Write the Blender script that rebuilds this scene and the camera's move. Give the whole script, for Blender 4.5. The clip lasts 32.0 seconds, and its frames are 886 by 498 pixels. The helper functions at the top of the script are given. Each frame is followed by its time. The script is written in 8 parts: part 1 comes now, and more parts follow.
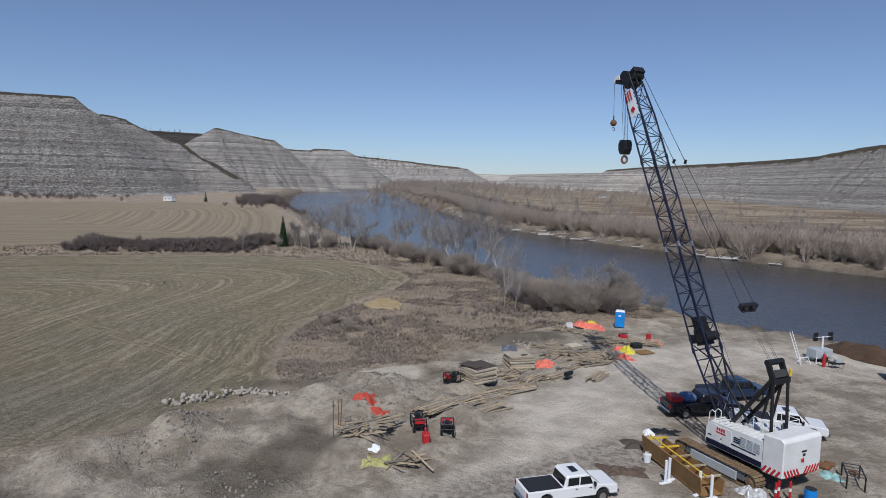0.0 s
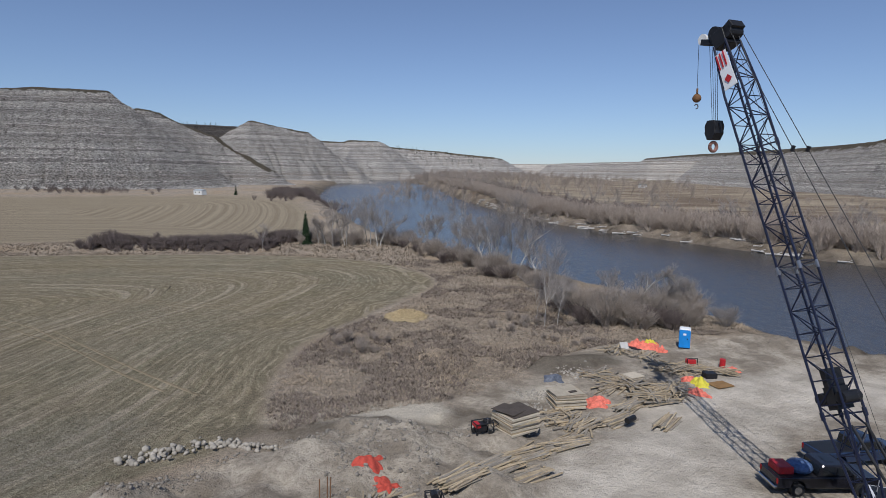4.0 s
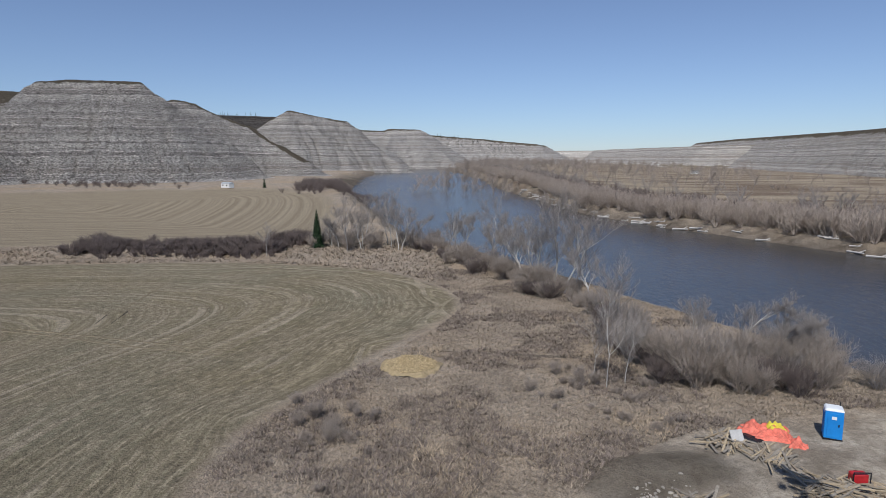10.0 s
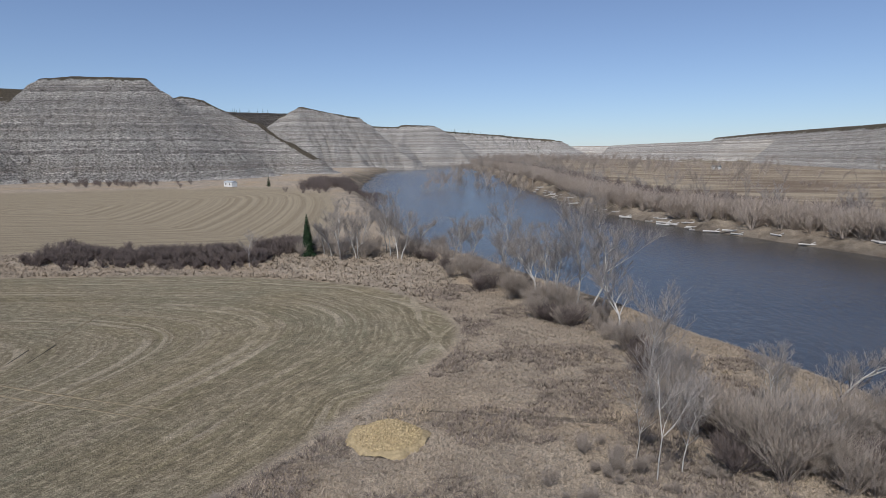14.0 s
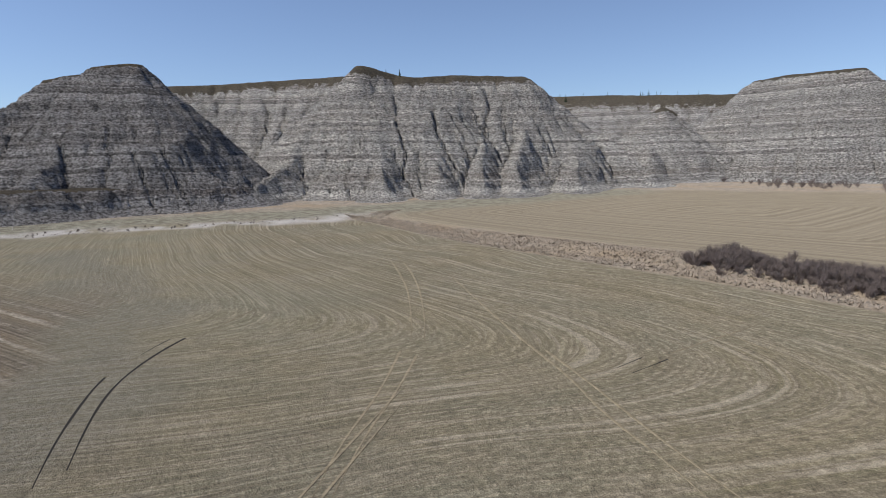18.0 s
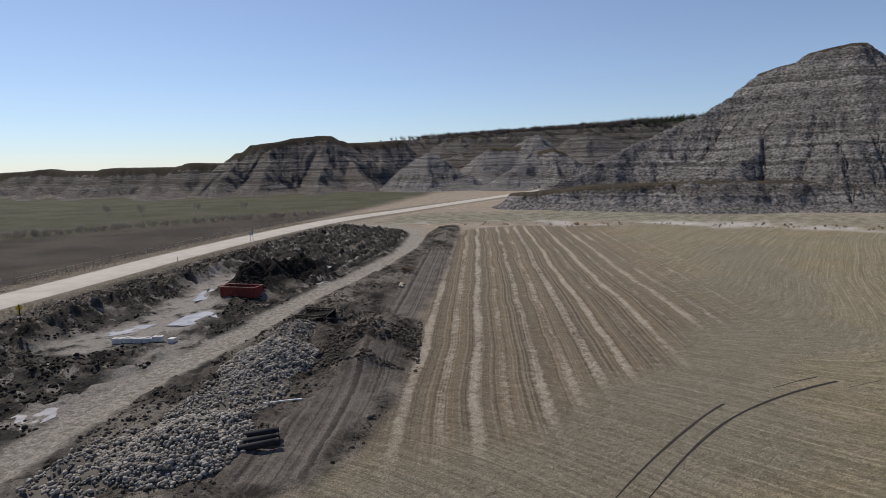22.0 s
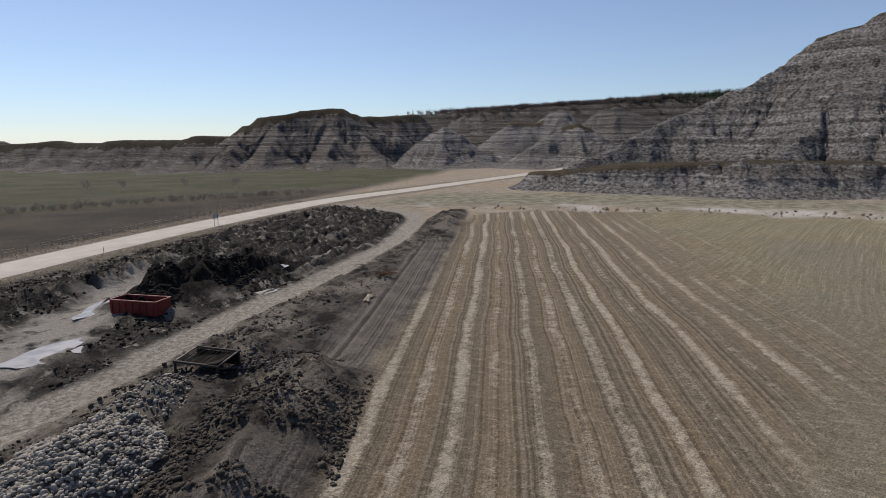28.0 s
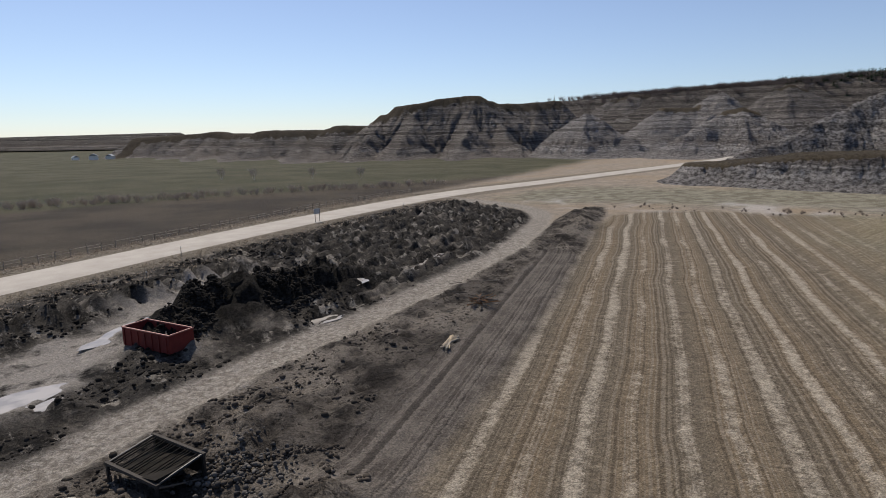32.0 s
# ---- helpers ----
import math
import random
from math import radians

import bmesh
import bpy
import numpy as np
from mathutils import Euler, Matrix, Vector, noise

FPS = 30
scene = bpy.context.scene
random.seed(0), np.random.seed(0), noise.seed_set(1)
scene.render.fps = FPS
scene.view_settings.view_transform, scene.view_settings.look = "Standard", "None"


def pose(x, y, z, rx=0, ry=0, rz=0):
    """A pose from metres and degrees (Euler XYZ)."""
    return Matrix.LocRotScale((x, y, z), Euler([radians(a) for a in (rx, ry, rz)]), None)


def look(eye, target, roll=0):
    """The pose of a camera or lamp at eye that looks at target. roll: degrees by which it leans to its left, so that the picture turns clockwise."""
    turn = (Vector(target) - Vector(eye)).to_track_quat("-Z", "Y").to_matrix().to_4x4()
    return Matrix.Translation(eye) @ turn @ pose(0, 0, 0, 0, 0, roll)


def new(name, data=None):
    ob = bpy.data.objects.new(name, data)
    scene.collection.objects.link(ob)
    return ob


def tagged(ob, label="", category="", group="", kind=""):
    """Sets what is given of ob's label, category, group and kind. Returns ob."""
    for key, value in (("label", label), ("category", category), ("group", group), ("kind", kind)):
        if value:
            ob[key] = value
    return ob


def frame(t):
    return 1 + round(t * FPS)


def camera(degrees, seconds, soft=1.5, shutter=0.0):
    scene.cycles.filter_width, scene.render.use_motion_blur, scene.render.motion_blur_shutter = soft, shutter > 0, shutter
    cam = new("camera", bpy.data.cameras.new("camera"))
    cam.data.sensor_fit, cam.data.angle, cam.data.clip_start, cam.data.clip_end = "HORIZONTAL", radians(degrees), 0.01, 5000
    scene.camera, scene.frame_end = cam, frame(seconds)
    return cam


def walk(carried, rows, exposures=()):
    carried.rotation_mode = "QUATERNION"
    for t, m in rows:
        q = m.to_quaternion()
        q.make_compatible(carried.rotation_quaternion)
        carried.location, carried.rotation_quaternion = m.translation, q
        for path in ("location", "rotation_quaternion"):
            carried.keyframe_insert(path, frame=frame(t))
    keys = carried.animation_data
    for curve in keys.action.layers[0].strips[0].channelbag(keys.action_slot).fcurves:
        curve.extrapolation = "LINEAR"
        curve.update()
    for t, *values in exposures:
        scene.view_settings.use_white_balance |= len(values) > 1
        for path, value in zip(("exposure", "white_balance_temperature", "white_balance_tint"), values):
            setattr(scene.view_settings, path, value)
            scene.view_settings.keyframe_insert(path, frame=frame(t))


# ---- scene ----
from mathutils.bvhtree import BVHTree

cam = camera(71.5, 32.0, soft=0.55)
PATH = [
    (0, (3.77, 9.86, 18.28), (2.893, 19.758, 17.189), 1.21),
    (1, (3.59, 12.13, 18.43), (2.589, 22.018, 17.297), 1.07),
    (2, (3.45, 14.90, 18.62), (2.298, 24.766, 17.441), 0.91),
    (3, (3.36, 18.29, 18.64), (2.058, 28.126, 17.417), 0.80),
    (3.5, (3.27, 19.97, 18.66), (1.904, 29.802, 17.421), 0.75),
    (5.5, (2.94, 27.54, 18.80), (1.309, 37.318, 17.484), 0.49),
    (6, (2.88, 29.56, 18.80), (1.192, 39.325, 17.463), 0.43),
    (7, (2.89, 33.39, 18.83), (1.077, 43.128, 17.471), 0.19),
    (8, (2.74, 37.08, 18.99), (0.826, 46.794, 17.599), 0.12),
    (9, (2.46, 40.84, 19.03), (0.451, 50.535, 17.616), 0.03),
    (10, (2.10, 44.74, 19.17), (-0.012, 54.407, 17.723), -0.06),
    (11, (1.69, 48.39, 19.40), (-0.510, 58.038, 17.932), -0.18),
    (12, (1.24, 52.36, 19.46), (-1.031, 61.980, 17.972), -0.30),
    (13, (0.92, 56.28, 19.35), (-1.377, 65.897, 17.848), -0.30),
    (13.5, (0.83, 58.28, 19.32), (-1.472, 67.897, 17.814), -0.33),
    (14.5, (0.59, 61.73, 19.47), (-2.090, 71.242, 17.962), -0.53),
    (15, (0.47, 63.45, 19.54), (-3.171, 72.638, 18.036), -0.63),
    (15.5, (0.36, 65.17, 19.62), (-4.693, 73.670, 18.110), -0.73),
    (16, (-0.25, 67.03, 19.57), (-7.084, 74.186, 18.122), -0.32),
    (16.5, (-1.19, 68.95, 19.54), (-9.169, 74.797, 18.094), -0.88),
    (17, (-2.21, 70.43, 19.37), (-11.204, 74.570, 17.970), -0.75),
    (17.5, (-3.16, 71.93, 19.44), (-12.557, 75.061, 18.042), -0.93),
    (18, (-4.19, 73.11, 19.44), (-13.663, 75.977, 18.044), -0.90),
    (19, (-6.47, 74.52, 19.57), (-16.258, 76.030, 18.176), -1.03),
    (20, (-9.06, 75.26, 19.73), (-18.818, 73.572, 18.352), -0.99),
    (20.5, (-10.62, 75.60, 19.77), (-19.902, 72.128, 18.411), -1.17),
    (21, (-12.40, 75.41, 19.68), (-20.854, 70.241, 18.343), -1.14),
    (21.5, (-14.07, 75.15, 19.71), (-21.656, 68.767, 18.379), -1.22),
    (22, (-15.67, 74.72, 19.79), (-22.944, 67.990, 18.442), -1.16),
    (23, (-19.24, 72.73, 19.73), (-26.290, 65.783, 18.320), -0.99),
    (24, (-23.05, 70.17, 19.63), (-30.023, 63.151, 18.149), -0.64),
    (24.5, (-25.07, 68.68, 19.49), (-32.027, 61.654, 17.981), -0.55),
    (26.5, (-33.28, 62.88, 18.89), (-40.227, 55.874, 17.260), -0.63),
    (27, (-35.47, 61.26, 18.80), (-42.434, 54.275, 17.141), -0.46),
    (28, (-39.95, 58.34, 18.57), (-46.945, 51.404, 16.867), -0.54),
    (29, (-43.97, 55.18, 18.45), (-50.946, 48.238, 16.701), -0.41),
    (30, (-48.05, 51.85, 18.24), (-55.031, 44.918, 16.446), -0.28),
    (31, (-52.50, 48.06, 18.12), (-58.999, 40.675, 16.290), -0.41),
    (32, (-57.18, 43.91, 17.85), (-62.418, 35.595, 16.006), -0.95),
]
walk(cam, [(t, look(eye, target, roll)) for t, eye, target, roll in PATH],
     exposures=[(0, -0.21, 6050, 11), (6, -0.16, 6120, 11), (13, -0.05, 6180, 11), (16, 0.08, 6300, 10), (18.5, 0.32, 6400, 10), (20.5, 0.22, 6650, 11), (23, 0.12, 6750, 11), (32, 0.2, 6900, 12)])

# ---- light ----
SUN_EL, SUN_AZ = radians(50), math.atan2(-0.077, -0.997)   # azimuth from +y towards +x
world = bpy.data.worlds.new("sky")
scene.world = world
world.use_nodes = True
wn = world.node_tree.nodes
sky = wn.new("ShaderNodeTexSky")
sky.sky_type, sky.sun_disc = "NISHITA", False
sky.sun_elevation, sky.sun_rotation = SUN_EL, SUN_AZ
sky.altitude, sky.air_density, sky.dust_density, sky.ozone_density = 900, 1.0, 0.3, 6.0
wn["Background"].inputs[1].default_value = 0.089
haze = wn.new("ShaderNodeMix")          # clear spring air: less yellow than the model's dust
haze.data_type, haze.blend_type = "RGBA", "MULTIPLY"
haze.inputs[0].default_value, haze.inputs[7].default_value = 1.0, (0.955, 1.0, 1.085, 1)
soften = wn.new("ShaderNodeHueSaturation")
soften.inputs["Saturation"].default_value = 0.82
world.node_tree.links.new(sky.outputs[0], soften.inputs["Color"])
world.node_tree.links.new(soften.outputs[0], haze.inputs[6])
world.node_tree.links.new(haze.outputs[2], wn["Background"].inputs[0])
sun = new("sun", bpy.data.lights.new("sun", "SUN"))
sun.data.energy, sun.data.angle, sun.data.color = 3.9, radians(0.55), (1.0, 0.945, 0.855)
to_sun = Vector((math.sin(SUN_AZ) * math.cos(SUN_EL), math.cos(SUN_AZ) * math.cos(SUN_EL), math.sin(SUN_EL)))
sun.matrix_world = look(to_sun * 300, (0, 0, 0))


# ---- numeric helpers ----
def lattice(ix, iy, seed):
    h = (ix.astype(np.int64) * 374761393 + iy.astype(np.int64) * 668265263 + seed * 1442695041) & 0x7FFFFFFF
    h = ((h ^ (h >> 13)) * 1274126177) & 0x7FFFFFFF
    return ((h ^ (h >> 16)) & 0xFFFF) / 65535.0


def vnoise(x, y, seed=0):
    ix, iy = np.floor(x), np.floor(y)
    fx, fy = x - ix, y - iy
    fx, fy = fx * fx * (3 - 2 * fx), fy * fy * (3 - 2 * fy)
    a, b = lattice(ix, iy, seed), lattice(ix + 1, iy, seed)
    c, d = lattice(ix, iy + 1, seed), lattice(ix + 1, iy + 1, seed)
    return (a * (1 - fx) + b * fx) * (1 - fy) + (c * (1 - fx) + d * fx) * fy


def fbm(x, y, size, octaves=4, seed=0):
    total, amp, norm = 0.0, 1.0, 0.0
    for k in range(octaves):
        total = total + amp * (vnoise(x / size + 17.3 * k, y / size - 9.1 * k, seed + k) * 2 - 1)
        norm += amp
        amp, size = amp * 0.5, size * 0.5
    return total / norm


def sstep(a, b, v):
    u = np.clip((v - a) / (b - a), 0, 1)
    return u * u * (3 - 2 * u)


def seg_dist(px, py, line):
    """Distance to a polyline, and the length along it at the nearest point."""
    best, along, run = np.full(px.shape, 1e9), np.zeros(px.shape), 0.0
    for (ax, ay), (bx, by) in zip(line, line[1:]):
        dx, dy = bx - ax, by - ay
        ln = math.hypot(dx, dy)
        u = np.clip(((px - ax) * dx + (py - ay) * dy) / (ln * ln), 0, 1)
        d = np.hypot(px - ax - u * dx, py - ay - u * dy)
        near = d < best
        best, along = np.where(near, d, best), np.where(near, run + u * ln, along)
        run += ln
    return best, along


def poly_dist(px, py, poly):
    """Signed distance to a closed polygon, positive inside."""
    d, _ = seg_dist(px, py, list(poly) + [poly[0]])
    inside = np.zeros(px.shape, bool)
    for (ax, ay), (bx, by) in zip(poly, list(poly[1:]) + [poly[0]]):
        if ay == by:
            continue
        cross = (ay > py) != (by > py)
        inside ^= cross & (px < (bx - ax) * (py - ay) / (by - ay) + ax)
    return np.where(inside, d, -d)


def rounded(line, n=2, closed=False):
    """Chaikin-rounded polyline."""
    for _ in range(n):
        pts = list(line) + ([line[0]] if closed else [])
        out = [] if closed else [line[0]]
        for (ax, ay), (bx, by) in zip(pts, pts[1:]):
            out += [(ax * .75 + bx * .25, ay * .75 + by * .25), (ax * .25 + bx * .75, ay * .25 + by * .75)]
        line = out if closed else out + [line[-1]]
    return line


# ---- materials ----
def material(name, rough=0.9, spec=0.2):
    m = bpy.data.materials.new(name)
    m.use_nodes = True
    bs = m.node_tree.nodes["Principled BSDF"]
    bs.inputs["Roughness"].default_value = rough
    bs.inputs["Specular IOR Level"].default_value = spec
    return m, m.node_tree.nodes, m.node_tree.links, bs


def nd(nodes, kind, **values):
    n = nodes.new(kind)
    for k, v in values.items():
        n.inputs[k.replace("_", " ")].default_value = v
    return n


def mixcol(nodes, links, fac, a, b, mode="MIX"):
    n = nodes.new("ShaderNodeMix")
    n.data_type, n.blend_type = "RGBA", mode
    for sock, v in ((0, fac), (6, a), (7, b)):
        if hasattr(v, "is_linked"):
            links.new(v, n.inputs[sock])
        elif sock == 0:
            n.inputs[0].default_value = v
        else:
            n.inputs[sock].default_value = (*v, 1)
    return n.outputs[2]


def calc(nodes, links, op, a, b=0.5, clamp=False):
    n = nodes.new("ShaderNodeMath")
    n.operation, n.use_clamp = op, clamp
    for k, v in enumerate((a, b)):
        if hasattr(v, "is_linked"):
            links.new(v, n.inputs[k])
        else:
            n.inputs[k].default_value = v
    return n.outputs[0]


def span(nodes, links, v, lo, hi, to0=0.0, to1=1.0):
    n = nodes.new("ShaderNodeMapRange")
    links.new(v, n.inputs[0])
    for k, x in enumerate((lo, hi, to0, to1)):
        n.inputs[k + 1].default_value = x
    return n.outputs[0]


def noise_at(nodes, links, scale, detail=4.0, rough=0.55, vec=None, stretch=None):
    n = nd(nodes, "ShaderNodeTexNoise", Scale=scale, Detail=detail, Roughness=rough)
    if vec is None:
        g = nodes.new("ShaderNodeNewGeometry")
        vec = g.outputs["Position"]
    if stretch:
        mp = nodes.new("ShaderNodeMapping")
        mp.inputs["Scale"].default_value = stretch
        links.new(vec, mp.inputs[0])
        vec = mp.outputs[0]
    links.new(vec, n.inputs["Vector"])
    return n.outputs[0]


def bump(nodes, links, bs, height, strength, distance):
    b = nd(nodes, "ShaderNodeBump", Strength=strength, Distance=distance)
    links.new(height, b.inputs["Height"])
    links.new(b.outputs[0], bs.inputs["Normal"])


def simple(name, col, rough=0.6, metal=0.0, vary=0.25, scale=3.0, bumpy=0.0, spec=0.4, rnd=0.0):
    """Painted or plain surface with soft dirt and fine grain; rnd: spread of brightness from piece to piece."""
    m, N, L, bs = material(name, rough, spec)
    bs.inputs["Metallic"].default_value = metal
    tc = N.new("ShaderNodeTexCoord")
    a = noise_at(N, L, scale, 5, 0.6, tc.outputs["Object"])
    b = noise_at(N, L, scale * 9, 3, 0.6, tc.outputs["Object"])
    f = calc(N, L, "ADD", calc(N, L, "MULTIPLY", a, 0.7), calc(N, L, "MULTIPLY", b, 0.3))
    f = span(N, L, f, 0.35, 0.65)
    dark = tuple(c * (1 - vary) for c in col)
    light = tuple(min(1, c * (1 + vary * 0.6)) for c in col)
    out = mixcol(N, L, f, dark, light)
    if rnd:
        oi = N.new("ShaderNodeObjectInfo")
        gi = N.new("ShaderNodeNewGeometry")
        r = calc(N, L, "FRACT", calc(N, L, "ADD", oi.outputs["Random"], gi.outputs["Random Per Island"]))
        out = mixcol(N, L, 1.0, out, mixcol(N, L, r, (1 - rnd,) * 3, (1, 1, 1)), "MULTIPLY")
    L.new(out, bs.inputs["Base Color"])
    if bumpy:
        bump(N, L, bs, b, 0.6, bumpy)
    return m


def mesh_np(name, co, faces, mat=None, smooth=True):
    """A mesh from arrays of points and of quads or triangles."""
    me = bpy.data.meshes.new(name)
    co, faces = np.asarray(co, np.float32), np.asarray(faces, np.int32)
    k = faces.shape[1]
    me.vertices.add(len(co))
    me.vertices.foreach_set("co", co.ravel())
    me.loops.add(faces.size)
    me.loops.foreach_set("vertex_index", faces.ravel())
    me.polygons.add(len(faces))
    me.polygons.foreach_set("loop_start", np.arange(0, faces.size, k, dtype=np.int32))
    me.polygons.foreach_set("use_smooth", np.full(len(faces), smooth))
    me.update(calc_edges=True)
    if mat:
        me.materials.append(mat)
    return me


def grid_faces(nu, nv, wrap=False):
    i, j = np.meshgrid(np.arange(nu if wrap else nu - 1), np.arange(nv - 1), indexing="ij")
    i2 = (i + 1) % nu
    return np.stack([i * nv + j, i2 * nv + j, i2 * nv + j + 1, i * nv + j + 1], -1).reshape(-1, 4)


# ---- the plan ----
FIELD = rounded([(-30, 45.5), (-23, 50), (-15, 60), (-18.5, 67), (-21.3, 80), (-20.5, 88), (-16.4, 103), (-12.6, 118),
                 (-14.5, 129), (-26, 143), (-42, 148), (-66, 147), (-110, 132), (-150, 119), (-195, 110), (-222, 103),
                 (-230, 75), (-228, 33), (-190, -22), (-166, -53), (-131, -29), (-96, 0), (-79, 12.3), (-63, 25.6), (-46, 40)], 1, True)
RIVER = rounded([(300, -60), (130, 30), (75, 72), (53, 90), (40, 101), (33, 112), (22, 130), (6, 152), (-12, 178), (-38, 202), (-56, 243),
                 (-100, 330), (-147, 423), (-241, 701), (-330, 1080), (-416, 1480), (-480, 1760), (-400, 1770), (-303, 1500), (-205, 1080), (-111, 730),
                 (-36, 434), (0, 306), (28, 252), (48, 226), (71, 193), (97, 166), (150, 120), (330, 20)], 1, True)
HAUL = rounded([(14, 52), (3, 44), (-10, 35), (-25, 25), (-36, 16.7), (-53, 7.3), (-69, -3.5), (-92, -15), (-117, -31), (-137, -47),
                (-149, -60), (-153, -74), (-150, -98)], 2)
ROAD = rounded([(120, 20), (30, -2), (-20, -27), (-52, -48), (-76, -65), (-110, -86), (-158, -111), (-200, -121), (-270, -138), (-384, -165), (-520, -220)], 2)
PAD = rounded([(-30, 42), (-23, 48), (-14, 61), (-9, 66), (-2, 70), (3, 79), (9, 88), (18, 92.5), (26, 97), (36, 97), (46, 92), (60, 80), (80, 60), (60, 20), (10, 10), (-20, 25)], 1, True)
TRACKWAY = rounded([(-2, 30), (6, 44), (11, 58), (16, 70), (27, 80), (42, 78)], 2)
MUD = rounded([(-4, 36), (-25, 24), (-36, 15.7), (-53, 6.3), (-69, -4.5), (-92, -16), (-117, -32), (-136, -48), (-147, -61), (-149, -74), (-147, -94), (-140, -95), (-104, -73), (-60, -44), (-35, -26), (-10, 0)], 1, True)
BERM = rounded([(-10, 36), (-25, 26), (-36, 17.7), (-53, 8.3), (-69, -2.5), (-92, -14), (-117, -30), (-138, -46), (-160, -60), (-168, -57), (-131, -28), (-96, 1), (-79, 13), (-63, 26.5), (-46, 41), (-33, 45)], 1, True)
FARFIELD = rounded([(-60, 182), (-100, 165), (-150, 143), (-200, 125), (-232, 117), (-266, 165), (-290, 262), (-215, 330), (-168, 345), (-125, 335), (-98, 290), (-72, 225)], 2, True)
SILT = [(-38, -4), (-47, -6), (-54, -10), (-60, -18), (-71, -30)]
LANE = [(-36, 40), (-52, 31.5), (-66, 20), (-80, 8.5), (-97, -4), (-118, -22)]
WATER_Z = -3.0


def ground_z(x, y):
    """Height of the ground over the plan."""
    far = np.hypot(x + 20, y - 60)
    z = 0.35 * fbm(x, y, 60, 3, 3) * sstep(30, 160, far)
    z = z + 4.6 * sstep(150, 420, far) * sstep(-40, 160, -x + 0.12 * y) * sstep(-170, -60, y)
    z = z - 3.0 * sstep(160, 420, far) * sstep(-320, -440, y)
    f = poly_dist(x, y, FIELD)
    # ditch beyond the field, rising bank at its far side
    dd, _ = seg_dist(x, y, [(-40, 158), (-70, 157), (-120, 142), (-200, 121), (-240, 110)])
    z = z - 1.3 * np.exp(-(dd / 4.5) ** 2)
    # rough land between field and river
    wild = sstep(0, 6, -f) * sstep(-25, -10, x) * sstep(58, 70, y)
    z = z + wild * (0.25 * fbm(x, y, 7, 4, 11) + 0.10 * fbm(x, y, 1.6, 3, 12) - 0.2)
    # disturbed ground
    p = poly_dist(x, y, PAD)
    hl, _ = seg_dist(x, y, HAUL)
    tw, _ = seg_dist(x, y, TRACKWAY)
    calm = sstep(2.0, 6.0, hl) * sstep(3.5, 8.0, tw)
    mound = sstep(-2, 3, p) * sstep(14, 2, x + 0.25 * (y - 45))
    z = z + mound * calm * (1.9 * np.abs(fbm(x, y, 7, 4, 21)) + 0.8 * np.abs(fbm(x, y, 2.4, 3, 22)) + .3 * (vnoise(x / .9, y / .9, 25) - .5) - .35) + sstep(0, 4, p) * 0.06 * fbm(x, y, 2.5, 3, 23)
    ridge, _ = seg_dist(x, y, [(-29, 41), (-21, 47), (-13.5, 55), (-7, 60.5), (-1, 62)])
    z = z + 1.0 * np.exp(-(ridge / 2.2) ** 2) * (0.6 + 0.7 * fbm(x, y, 4, 3, 24))
    rub, _ = seg_dist(x, y, [(24, 96), (32, 96), (42, 91), (56, 80)])
    z = z + sstep(6, 2, rub) * (0.9 * np.abs(fbm(x, y, 3.2, 3, 26)) + .3 * (vnoise(x / .9, y / .9, 27) - .4))
    dm, _ = seg_dist(x, y, [(5.2, 82), (9.5, 83.5)])
    z = z + .7 * np.exp(-(dm / 2.0) ** 2)
    m = poly_dist(x, y, MUD)
    lumps = np.abs(fbm(x, y, 3.5, 4, 31))
    crumbs = vnoise(x / .8, y / .8, 36) - .4
    md = sstep(-1, 3, m)
    furrow = sstep(-70, -85, x)
    z = z + md * sstep(2, 4.5, hl) * (1.1 * lumps + 0.6 * np.abs(fbm(x, y, 1.5, 2, 32)) * (1 + furrow) + .32 * crumbs - 0.5)
    z = z + md * furrow * .42 * np.sin(2 * np.pi * (-.55 * x + .83 * y + fbm(x, y, 7, 2, 35)) / 2.6) * sstep(2.5, 5, hl)
    # wet hollow
    hol, _ = seg_dist(x, y, SILT)
    flatten = md * np.exp(-(hol / 4.6) ** 4) * .85
    z = z * (1 - flatten) - .35 * flatten
    # dark soil heap behind the skip, earth bank beside the road
    for cx, cy, sx, sy, h in ((-73, -20, 9, 4.6, 2.9), (-66, -17, 5, 3.6, 1.4), (-82, -24, 8, 4, 1.7)):
        u, v = (x - cx) * .84 + (y - cy) * .54, -(x - cx) * .54 + (y - cy) * .84
        z = z + h * np.exp(-(u / sx) ** 2 - (v / sy) ** 2) * (1 + 0.7 * fbm(x, y, 2.5, 3, 33) + .45 * crumbs)
    bank, al = seg_dist(x, y, [(-30, -7), (-33.2, -9.2), (-41.5, -17.8), (-51.2, -23.9), (-64, -31.9), (-78, -40)])
    z = z + 1.7 * np.exp(-(bank / 2.4) ** 2) * (.8 + 0.4 * fbm(x, y, 5, 3, 34) + .38 * np.sin(al * 2.6 + 2 * fbm(x, y, 6, 2, 37)) + .3 * crumbs)
    # spoil bank between haul road and field
    b = poly_dist(x, y, BERM)
    bd = sstep(-0.5, 2.5, b)
    lane, _ = seg_dist(x, y, LANE)
    rough = np.maximum(sstep(1.4, 3.4, lane + 1.5 * fbm(x, y, 5, 2, 44)), sstep(8, 5, np.hypot((x + 60) * .7, y - 22)))
